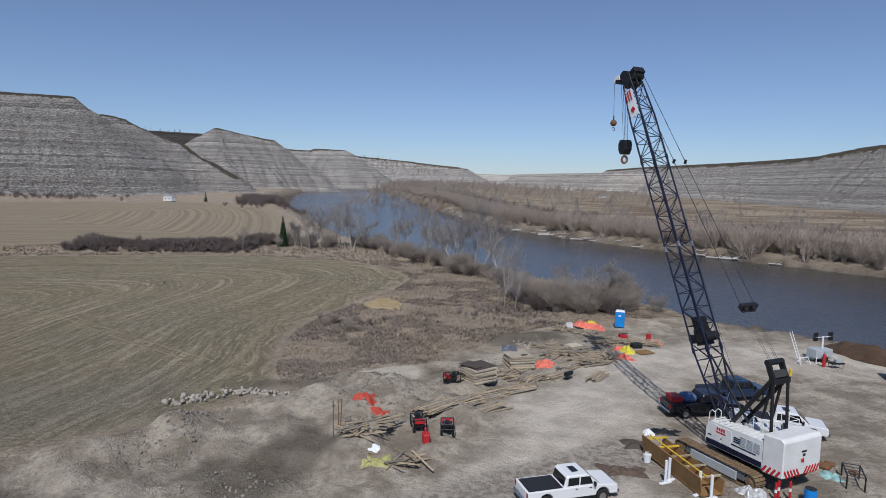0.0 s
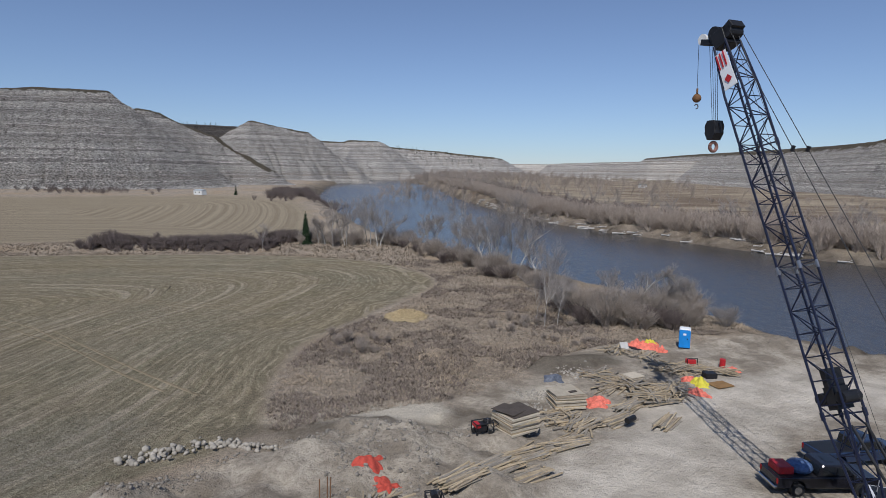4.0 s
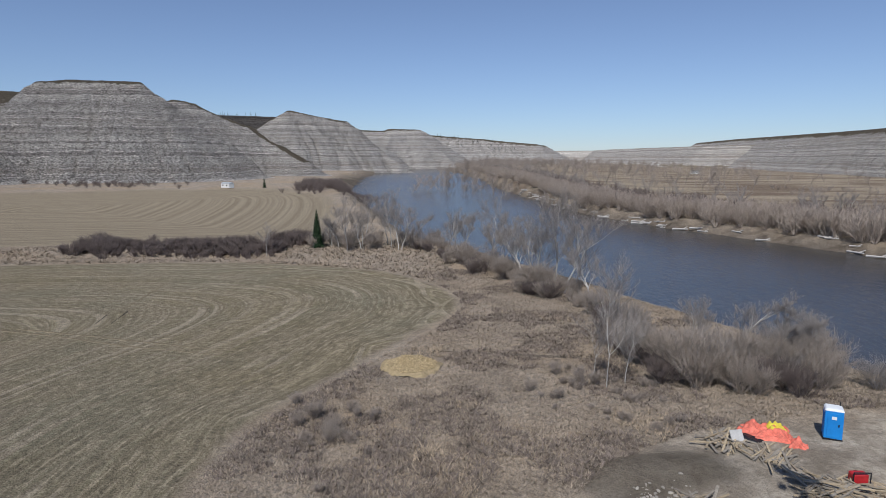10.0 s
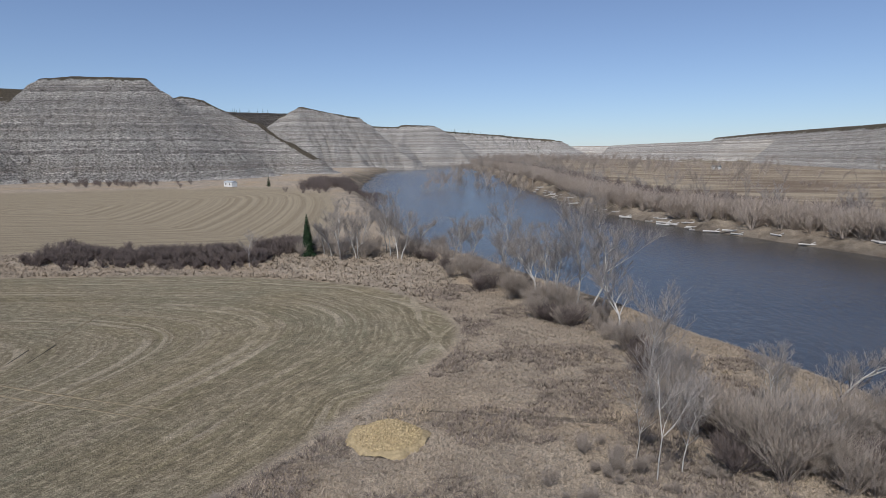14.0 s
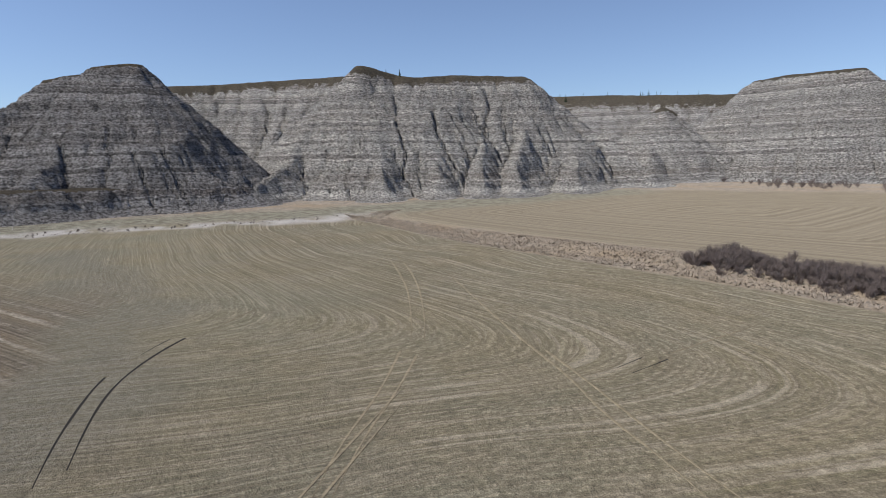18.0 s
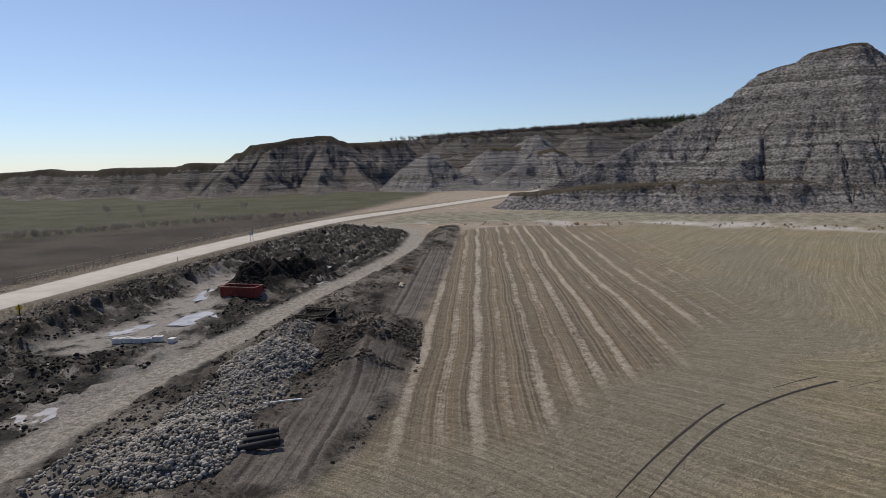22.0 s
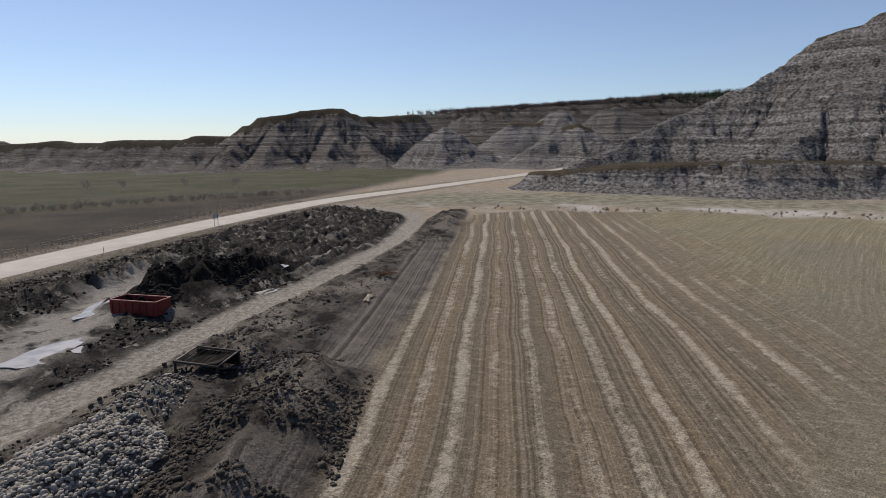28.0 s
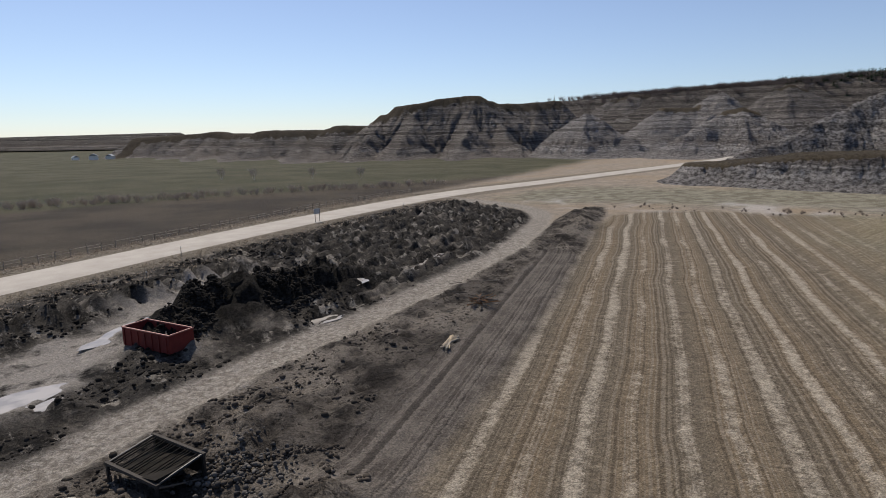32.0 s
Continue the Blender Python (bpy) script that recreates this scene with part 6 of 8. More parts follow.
def generator(label, x, y, rz):
    t = thing("generator", label, "generator", on_ground(x, y, rz), "portable machines")
    part("frame", Shape().path([(-.45, -.65, .25), (-.45, -.65, .95), (-.45, .65, .95), (-.45, .65, .25)], .04).path([(.45, -.65, .25), (.45, -.65, .95), (.45, .65, .95), (.45, .65, .25)], .04).tube((-.45, -.65, .95), (.45, -.65, .95), .04).tube((-.45, .65, .95), (.45, .65, .95), .04), BLACK, t)
    part("engine", Shape().box((0, -.15, .6), (.7, .75, .55)), BLACK, t, "", .06)
    part("fuel_tank", Shape().box((0, -.45, .78), (.75, .4, .3)), RED, t, "red fuel tank", .05)
    part("air_tank", Shape().tube((0, .1, .92), (0, .62, .92), .2, 12), BLACK, t)
    part("exhaust", Shape().tube((.2, .3, .9), (.2, .3, 1.2), .06, 8), STEEL, t)
    for x_ in (-.42, .42):
        for y_ in (-.45, .45):
            part("wheel", Shape().tube((x_ - .06, y_, .2), (x_ + .06, y_, .2), .2, 12), RUBBER, t)
    part("handle", Shape().path([(-.4, .65, .6), (-.4, 1.1, .8), (.4, 1.1, .8), (.4, .65, .6)], .03), BLACK, t)


generator("black portable generator with a red tank, beside boards", -1.5, 52.2, 20)
generator("black portable machine standing on the dirt", .6, 52.1, 185)
generator("black and red portable generator beside the panel stack", .1, 63.2, -60)
can = thing("fuel_can", "red plastic fuel can on the dirt", "fuel can", on_ground(-.7, 50.2, 15))
part("body", Shape().box((0, 0, .35), (.5, .75, .7)), RED, can, "", .08)
part("spout", Shape().tube((0, .2, .7), (0, .35, .95), .07, 8), RED, can)
part("handle", Shape().path([(0, -.3, .7), (0, -.2, .85), (0, .1, .85), (0, .15, .7)], .035), RED, can)
for k in range(3):
    st = thing("steel_stake", "thin rusty stake standing in the dirt", "stake", on_ground(-7.2 + k * .25, 50.2 + (k % 2) * .35), "stakes")
    part("rod", Shape().tube((0, 0, -.2), (.05 * k, 0, 2.6), .03, 6), RUST, st)

loo = thing("portable_toilet", "bright blue portable toilet with a white roof", "portable toilet", on_ground(19.95, 90.3, -14))
part("cabin", Shape().box((0, 0, 1.08), (1.12, 1.12, 2.0)), BLUE, loo, "", .03)
part("roof", Shape().box((0, 0, 2.15), (1.2, 1.2, .16), 0, 0, 0, .8), WHITEPL, loo, "white domed roof", .04)
part("base", Shape().box((0, 0, .06), (1.18, 1.18, .12)), BLACK, loo)
dr = part("door", Shape().box((0, -.572, 1.05), (.78, .03, 1.75)), BLUE, loo, "", .01)
part("latch", Shape().box((.3, -.6, 1.1), (.08, .04, .16)), BLACK, dr)
part("sign", Shape().box((0, -.592, 1.6), (.3, .012, .22)), WHITEPL, dr)
for sx in (-1, 1):
    for k in range(4):
        part("wall_rib", Shape().box((sx * .566, -.4 + k * .27, 1.0), (.025, .12, 1.7)), BLUE, loo)
    part("vent", Shape().box((sx * .566, 0, 1.95), (.03, .8, .12)), WHITEPL, loo)
part("vent_pipe", Shape().tube((.4, .4, 2.1), (.4, .4, 2.5), .05, 8), BLACK, loo)

# light tower by the water
lt = thing("light_tower", "pale grey light tower trailer near the water's edge", "light tower", on_ground(39.0, 78.6, 20))
part("body", Shape().box((0, 0, .95), (2.3, 1.4, .95), 0, 0, 0, .94), PALEGREY, lt, "", .05)
part("axle_frame", Shape().box((0, 0, .42), (2.6, .9, .12)), GREY, lt)
for sx in (-1, 1):
    w = part("wheel", Shape().tube((.0, sx * .72 - .1, .35), (.0, sx * .72 + .1, .35), .35, 16), RUBBER, lt)
    part("fender", Shape().box((0, sx * .74, .76), (.95, .26, .06)), PALEGREY, lt, "", .01)
part("mast", Shape().tube((.3, 0, 1.4), (.3, 0, 2.75), .1, 8), WHITE, lt)
part("crossarm", Shape().tube((-.75, 0, 2.65), (1.35, 0, 2.65), .05, 6), WHITE, lt)
for x in (-.7, 1.3):
    for z in (2.45, 2.95):
        lp = part("lamp_head", Shape().box((x, 0, z), (.5, .22, .42)), BLACK, lt, "", .03)
        part("lamp_glass", Shape().box((x, -.115, z), (.42, .012, .34)), GLASS, lp)
for x, y in ((-1.3, -.9), (1.3, -.9), (1.3, .9)):
    part("outrigger", Shape().tube((x * .8, y * .7, .6), (x, y, .6), .05).tube((x, y, .6), (x * 1.05, y * 1.05, 0), .04), WHITE, lt)
part("drawbar", Shape().tube((-1.2, 0, .45), (-2.4, 0, .4), .06), GREY, lt)
ld = thing("ladder", "white aluminium ladder leaning against the trailer", "ladder", on_ground(36.4, 77.2, 35))
sh = Shape()
for x in (-.22, .22):
    sh.tube((x, 0, 0), (x, 1.25, 3.1), .04, 6)
part("rails", sh, WHITE, ld)
for k in range(9):
    part("rung", Shape().tube((-.22, .125 * (k + .5), .31 * (k + .5)), (.22, .125 * (k + .5), .31 * (k + .5)), .025, 6), WHITE, ld)
bench = thing("work_trestle", "low white trestle on the dirt", "trestle", on_ground(36.2, 76.2, 30))
part("top", Shape().box((0, 0, .7), (1.6, .2, .08)), WHITE, bench)
for x in (-.7, .7):
    part("leg", Shape().tube((x, 0, .7), (x * 1.1, .35, 0), .04).tube((x, 0, .7), (x * 1.1, -.35, 0), .04), WHITE, bench)
cyl = thing("gas_cylinder", "red gas cylinder standing beside the ladder", "gas cylinder", on_ground(38.1, 75.8))
part("body", Shape().tube((0, 0, 0), (0, 0, 1.25), .17, 12).ball((0, 0, 1.25), .17, 12, 6), RED, cyl)
part("valve", Shape().tube((0, 0, 1.4), (0, 0, 1.6), .05, 8), STEEL, cyl)
tb = thing("tool_cart", "dark tool cart with loose gear", "cart", on_ground(39.3, 75.8, 10))
part("tray", Shape().box((0, 0, .55), (1.4, .7, .15)), BLACK, tb, "", .02)
for x in (-.6, .6):
    for y in (-.3, .3):
        part("leg", Shape().tube((x, y, 0), (x, y, .5), .03), GREY, tb)
part("toolbox", Shape().box((.2, 0, .78), (.7, .45, .3)), PALEGREY, tb, "", .02)

# rust-brown spoil heap at the water
n = 60
u, v = np.meshgrid(np.linspace(-1, 1, n), np.linspace(-1, 1, n), indexing="ij")
hx, hy = 45.6 + u * 5.2 * .55 + v * 2.2 * .83, 80.6 - u * 5.2 * .83 + v * 2.6 * .55
hz = ground_z(hx.ravel(), hy.ravel()).reshape(hx.shape) + 1.7 * np.clip(1 - np.hypot(u, v), 0, 1) ** .7 * (1 + .4 * fbm(hx, hy, 1.5, 3, 91)) - .05
tagged(new("soil_heap", mesh_np("soil_heap", np.stack([hx, hy, hz], -1).reshape(-1, 3), grid_faces(n, n), simple("rusty_soil", (.085, .052, .033), .95, 0, .35, .8, .05))), "rust-brown soil heap at the water's edge", "soil heap")

# excavator standing by the bank
ex = thing("excavator", "yellow and black excavator standing on the dirt pad", "excavator", on_ground(44.6, 71.6, 255))
for x in (-1.2, 1.2):
    tr = part("crawler_track", Shape().prism([(-1.9, .45), (-1.7, .1), (1.7, .1), (1.9, .45), (1.7, .8), (-1.7, .8)], x - .3, x + .3), BLACK, ex, "", .04)
part("house", Shape().box((0, -.3, 1.5), (2.6, 3.2, .95)), YELLOW, ex, "yellow engine house", .08)
part("counterweight", Shape().box((0, -1.95, 1.5), (2.6, .5, 1.05)), BLACK, ex, "black counterweight", .1)
cb = part("cab", Shape().prism([(-.2, 1.9), (1.5, 1.9), (1.5, 2.6), (1.2, 3.0), (-.2, 3.0)], -1.25, -.3), BLACK, ex, "", .04)
part("window", Shape().prism([(0, 2.1), (1.4, 2.1), (1.15, 2.9), (0, 2.9)], -1.27, -1.255), GLASS, cb)
part("boom", Shape().prism([(1.0, 1.7), (2.6, 3.6), (4.6, 3.5), (4.6, 3.2), (2.8, 3.1), (1.4, 1.6)], -.2, .2), YELLOW, ex, "", .04)
part("stick", Shape().prism([(4.4, 3.6), (4.7, 3.6), (5.3, 1.2), (5.0, 1.1)], -.15, .15), YELLOW, ex, "", .03)
part("bucket", Shape().prism([(4.8, 1.3), (5.5, 1.2), (5.7, .6), (5.2, .1), (4.6, .5)], -.5, .5), BLACK, ex, "", .03)

# ochre steel trough, white posts, cones and bins round the crane
tr = thing("form_trough", "ochre formwork trough lying beside the crane track", "formwork", on_ground(15.9, 48.9, 18))
part("side_panel", Shape().box((-.75, 0, .65), (.08, 6.4, 1.2), 0, 0, -8), OCHRE, tr, "ochre side panel")
part("side_panel", Shape().box((.75, 0, .5), (.08, 6.4, .9), 0, 0, 8), OCHRE, tr, "ochre side panel")
part("floor", Shape().box((0, 0, .12), (1.5, 6.4, .08)), OCHRE, tr)
for k in range(5):
    part("brace", Shape().box((0, -2.8 + k * 1.4, 1.1), (1.6, .1, .1)), YELLOW if k > 2 else WOODS[0], tr)
part("rail", Shape().tube((-.3, -3, 1.22), (-.3, 3.1, 1.22), .05), YELLOW, tr, "yellow rail")
for x, y in ((14.55, 47.2), (14.85, 47.55), (16.2, 46.0), (16.75, 45.6)):
    b = thing("barrier_post", "white plastic barrier post on a foot", "barrier post", on_ground(x, y, 30), "barrier posts")
    part("post", Shape().tube((0, 0, 0), (0, 0, 1.5), .09, 10), WHITEPL, b)
    part("foot", Shape().box((0, 0, .06), (.9, .22, .12)), WHITEPL, b, "", .03)
for x, y in ((20.5, 45.9), (20.8, 46.2), (21.4, 46.1)):
    b = thing("delineator_post", "red and white striped traffic post", "traffic post", on_ground(x, y), "traffic posts")
    part("post", Shape().tube((0, 0, 0), (0, 0, 1.15), .07, 10), RED, b)
    part("band", Shape().tube((0, 0, .55), (0, 0, .75), .075, 10), WHITEPL, b)
    part("foot", Shape().tube((0, 0, 0), (0, 0, .06), .25, 12), BLACK, b)
brl = thing("blue_barrel", "bright blue plastic barrel beside the crane", "barrel", on_ground(22.4, 45.8))
part("drum", Shape().tube((0, 0, 0), (0, 0, .9), .33, 18).tube((0, 0, .28), (0, 0, .32), .345, 18).tube((0, 0, .6), (0, 0, .64), .345, 18), BLUE, brl)
part("lid", Shape().tube((0, 0, .9), (0, 0, .94), .3, 18), BLACK, brl)
bk = thing("white_bucket", "white plastic bucket on the dirt", "bucket", on_ground(14.2, 50.4))
part("pail", Shape().tube((0, 0, 0), (0, 0, .55), .22, 14, .27), WHITEPL, bk)
part("handle", Shape().path([(-.26, 0, .5), (-.15, 0, .72), (.15, 0, .72), (.26, 0, .5)], .015), STEEL, bk)
rk = thing("steel_rack", "dark steel trestle frame behind the crane", "steel frame", on_ground(26.4, 48.8, -20) @ Matrix.Scale(.8, 4))
part("frame", Shape().path([(-.6, -1.2, 0), (-.6, -1.2, 1.1), (-.6, 1.2, 1.1), (-.6, 1.2, 0)], .06).path([(.6, -1.2, 0), (.6, -1.2, 1.1), (.6, 1.2, 1.1), (.6, 1.2, 0)], .06), BLACK, rk)
for k in range(5):
    part("crossbar", Shape().tube((-.6, -1.2 + k * .6, 1.1), (.6, -1.2 + k * .6, 1.1), .04), BLACK, rk)
for x, y, s in ((25.6, 50.8, .55), (26.3, 51.3, .4), (27.2, 50.2, .35)):
    bo = thing("scrap_piece", "rusty scrap piece lying on the dirt", "scrap", on_ground(x, y, x * 40), "scrap pieces")
    part("plate", Shape().box((0, 0, s * .3), (s * 1.6, s, s * .5), 0, 12), RUST, bo, "", .05)
crumple("tarpaulin", "pale green tarpaulin scrap on the dirt", 25.5, 49.6, .5, .5, .4, simple("mint_tarp", (.3, .5, .48), .6, 0, .3, 4.0), 47)


for x, y, rz in ((13.9, 79.6, 20), (15.0, 78.2, 50)):
    pb_ = thing("pallet", "grey wooden pallet lying on the dirt", "pallet", on_ground(x, y, rz), "pallets")
    for k in range(6):
        part("slat", Shape().box((0, -.5 + k * .2, .13), (1.2, .12, .025)), WOODS[2], pb_)
    for k in range(3):
        part("bearer", Shape().box((-.5 + k * .5, 0, .06), (.1, 1.1, .1)), WOODS[2], pb_)
pk = thing("form_block", "dark stacked form block among boards", "formwork", on_ground(12.6, 77.6, 35))
part("body", Shape().box((0, 0, .4), (1.5, 1.3, .8)), PLY, pk, "", .02)
for k in range(5):
    part("batten", Shape().box((0, -.66, .1 + k * .15), (1.5, .04, .05)), WOODS[1], pk)
rl_ = thing("wire_roll", "dark rolled wire mesh lying on posts", "wire roll", on_ground(10.9, 67.7, 50, .45))
part("roll", Shape().tube((-.5, 0, .2), (.5, 0, .2), .22, 14), BLACK, rl_)
cmp_ = thing("red_compressor", "red engine among scrap timber", "engine", on_ground(19.1, 83.9, 10))
part("engine", Shape().box((0, 0, .5), (.9, .6, .6)), RED, cmp_, "", .06)
part("frame", Shape().path([(-.5, -.35, 0), (-.5, -.35, .95), (.5, -.35, .95), (.5, -.35, 0)], .04), BLACK, cmp_)
part("fan", Shape().tube((0, .3, .5), (0, .36, .5), .28, 14), BLACK, cmp_)
drm = thing("red_drum", "small red drum on the scrap heap", "drum", on_ground(22.3, 84.6))
part("drum", Shape().tube((0, 0, 0), (0, 0, .85), .28, 14), RED, drm)
sl = thing("concrete_slab", "pale broken slab leaning on branches", "slab", on_ground(13.3, 88.0, 20))
part("slab", Shape().box((0, 0, .5), (.9, .08, 1.1), 0, -35), CONCRETE, sl, "", .01)
WHITER = [stone_mesh("rubble", 600 + k, PALESTONE) for k in range(3)]
rb_ = []
for k in range(420):
    cx, cy, sd = ((8.0, 79.0, 1.2), (4.0, 72.6, .9), (3.2, 69.2, 1.0))[k % 3]
    x, y = cx + rng.gauss(0, sd), cy + rng.gauss(0, sd * .8)
    rb_.append((x, y, height_at(x, y) + .03, .05 + .13 * rng.random() ** 2, rng.random() * 6, rng.random()))
tagged(new("pale_rubble", scatter_mesh("pale_rubble", WHITER, rb_, PALESTONE)), "pale broken rubble scattered on dirt", "rubble", "", "stuff")

# ---- stones ----
STONES = [stone_mesh("stone", 100 + k, STONE) for k in range(6)]
PALES = [stone_mesh("stone", 200 + k, PALESTONE) for k in range(4)]


def in_heap(x, y, heaps):
    z = 0.0
    for cx, cy, sx, sy, h, a in heaps:
        c, s = math.cos(a), math.sin(a)
        u, v = ((x - cx) * c + (y - cy) * s) / sx, (-(x - cx) * s + (y - cy) * c) / sy
        z = max(z, h * max(0.0, 1 - math.hypot(u, v)) ** .8)
    return z


ROCKS = [(-47.5, 21.5, 6.2, 4.6, 2.4, 3.72), (-33.2, 33.2, 6.0, 4.6, 1.6, 3.72), (-40.5, 27.0, 8.5, 4.2, .45, 3.72), (-28.5, 31.5, 6, 3.4, .5, 3.72), (-53, 16.5, 4.5, 2.6, .25, 3.72)]
pile = thing("stone_pile", "long heap of grey field stones beside the dirt road", "stone pile", on_ground(-38, 26))
inv = pile.matrix_basis.inverted()
pl = []
sr = random.Random(5)
tries = 0
while len(pl) < 8200 and tries < 60000:
    tries += 1
    cx, cy, sx, sy, h, a = ROCKS[sr.choices(range(5), (7, 6, 2.6, 1.6, 1))[0]]
    u, v = sr.uniform(-1, 1), sr.uniform(-1, 1)
    if math.hypot(u, v) > 1:
        continue
    x = cx + u * sx * math.cos(a) - v * sy * math.sin(a)
    y = cy + u * sx * math.sin(a) + v * sy * math.cos(a)
    pl.append((x, y, in_heap(x, y, ROCKS), .09 + .13 * sr.random() ** 2.4, sr.random() * 6.3, sr.random() * 1.2))
gzs = ground_z(np.array([p[0] for p in pl]), np.array([p[1] for p in pl]))
pl = [(p[0], p[1], p[2] + float(g) + p[3] * .3, *p[3:]) for p, g in zip(pl, gzs)]
pl.sort(key=lambda p: math.hypot(p[0] + 39, p[1] - 24))
core_n = 70
u, v = np.meshgrid(np.linspace(-60, -20, core_n), np.linspace(8, 44, core_n), indexing="ij")
hz = np.array([in_heap(a, b, ROCKS) for a, b in zip(u.ravel(), v.ravel())])
base = ground_z(u.ravel(), v.ravel())
me = mesh_np("heap_core", np.stack([u.ravel(), v.ravel(), np.where(hz > .02, base + hz - .04, base - .6)], -1), grid_faces(core_n, core_n), simple("stony_soil", (.085, .075, .064), .95, 0, .4, .9, .05))
ob = new("heap_core", me)
ob.parent, ob.matrix_basis = pile, inv
for k, p in enumerate(pl[:280]):
    ob = new("stone", STONES[k % 6])
    ob.parent = pile
    ob.matrix_basis = inv @ pose(p[0], p[1], p[2], math.degrees(p[5]), 0, math.degrees(p[4])) @ Matrix.Scale(p[3], 4)
ob = new("rubble_fill", scatter_mesh("rubble_fill", STONES, pl[280:], STONE))
ob.parent, ob.matrix_basis = pile, inv
tagged(ob, "", "", "", "stuff")

rowline = [(-21.6, 55.3), (-20.4, 57.0), (-18.6, 58.7), (-16.5, 59.3), (-13.8, 58.9)]
rp = thing("stone_row", "curved row of pale stones at the field's edge", "stone row", on_ground(-17.5, 58.2))
inv = rp.matrix_basis.inverted()
for k in range(170):
    q = sr.random() * 4
    a, b = rowline[min(3, int(q))], rowline[min(3, int(q)) + 1]
    w = q - int(q)
    x, y = a[0] + (b[0] - a[0]) * w + sr.gauss(0, .45), a[1] + (b[1] - a[1]) * w + sr.gauss(0, .32)
    s = .13 + .15 * sr.random()
    ob = new("stone", PALES[k % 4])
    ob.parent = rp
    ob.matrix_basis = inv @ pose(x, y, height_at(x, y) + s * .4 + (.18 if k % 3 == 0 else 0), sr.random() * 60, 0, sr.random() * 360) @ Matrix.Scale(s, 4)

# tan gravel pile in the rough grass
n = 44
u, v = np.meshgrid(np.linspace(-1, 1, n), np.linspace(-1, 1, n), indexing="ij")
hx, hy = -12.7 + u * 2.8, 98.5 + v * 2.9
r = np.hypot(u, v) * (1 + .25 * fbm(hx, hy, 1.6, 3, 71))
hz = ground_z(hx.ravel(), hy.ravel()).reshape(hx.shape) + np.where(r < 1, .95 * np.clip(1 - r, 0, 1) ** .75 * (1 + .25 * fbm(hx, hy, .8, 3, 72)), -.25)
gp = tagged(new("gravel_pile", mesh_np("gravel_pile", np.stack([hx, hy, hz], -1).reshape(-1, 3), grid_faces(n, n), GRAVELTAN)), "low heap of tan gravel in dry grass", "gravel pile")
PEB = [stone_mesh("pebble", 300 + k, GRAVELTAN) for k in range(4)]
pp = []
for k in range(1500):
    a, q = sr.random() * 6.283, sr.random() ** .5
    x, y = -12.7 + 2.4 * q * math.cos(a), 98.5 + 2.5 * q * math.sin(a)
    i, j = min(n - 1, int((x + 15.5) / 5.6 * n)), min(n - 1, int((y - 95.6) / 5.8 * n))
    pp.append((x, y, float(hz[i, j]) + .03, .05 + .06 * sr.random(), a, q * 3))
ob = tagged(new("pebbles", scatter_mesh("pebbles", PEB, pp, GRAVELTAN)), "", "", "", "stuff")
ob.parent = gp


# ---- bare trees, brush, spruces, grass ----
def grow(seed, height, limbs, forks, lean=.35, stems=1, r0=.12, up=.35, spread=.0, twig=.012, gnarl=.12, min_len=.35):
    """Segments (p, q, r0, r1, level) of a leafless tree or shrub."""
    r = np.random.RandomState(seed)
    segs = []

    def branch(p, d, length, rad, level):
        n = 5 if level == 0 and height > 6.9 else 4 if level == 0 else 3
        for k in range(n):
            d2 = d + r.normal(0, gnarl, 3) + np.array([0, 0, up * .12 * level])
            d2 /= np.linalg.norm(d2)
            q = p + d2 * length / n
            ra = rad * (1 - .75 * k / n) if level else rad * (1 - .55 * k / n)
            rb = rad * (1 - .75 * (k + 1) / n) if level else rad * (1 - .55 * (k + 1) / n)
            segs.append((p, q, max(ra, twig), max(rb, twig * .7), level))
            if level < forks and (level > 0 or k >= 1):
                for _ in range(limbs[min(level, len(limbs) - 1)]):
                    a = r.uniform(0, 2 * np.pi)
                    side = np.array([np.cos(a), np.sin(a), 0])
                    nd_ = d2 * (1 - lean) + side * lean * r.uniform(.8, 1.5) + np.array([0, 0, up * .3])
                    nd_ /= np.linalg.norm(nd_)
                    ln = length * r.uniform(.38, .62) * (1 - .35 * k / n)
                    if ln > min_len:
                        branch(q.copy(), nd_, ln, max(rb * .6, twig), level + 1)
            p, d = q, d2

    for s in range(stems):
        a = r.uniform(0, 2 * np.pi)
        off = spread * r.uniform(.2, 1)
        d = np.array([np.cos(a) * off, np.sin(a) * off, 1.0])
        d /= np.linalg.norm(d)
        base = np.array([np.cos(a), np.sin(a), 0]) * r.uniform(0, .08 * height * (1 if stems > 1 else 0)) + np.array([0, 0, -.15])
        branch(base, d, height * r.uniform(.75, 1.05), r0 * r.uniform(.7, 1), 0)
    return segs


def seg_mesh(name, segs, mat, sides=3):
    P, Q = np.array([s[0] for s in segs]), np.array([s[1] for s in segs])
    R0, R1 = np.array([s[2] for s in segs]), np.array([s[3] for s in segs])
    D = Q - P
    D /= np.linalg.norm(D, axis=1)[:, None] + 1e-9
    ref = np.where(np.abs(D[:, 2:3]) > .9, [[1.0, 0, 0]], [[0, 0, 1.0]])
    U = np.cross(D, ref)
    U /= np.linalg.norm(U, axis=1)[:, None]
    V = np.cross(D, U)
    rings = []
    for C, R in ((P, R0), (Q, R1)):
        for k in range(sides):
            a = 2 * math.pi * k / sides
            rings.append(C + (U * math.cos(a) + V * math.sin(a)) * R[:, None])
    co = np.stack(rings, 1).reshape(-1, 3)
    base = np.arange(len(segs))[:, None] * (2 * sides)
    fc = np.concatenate([base + np.array([k, (k + 1) % sides, sides + (k + 1) % sides, sides + k]) for k in range(sides)])
    return mesh_np(name, co, fc, mat, True)


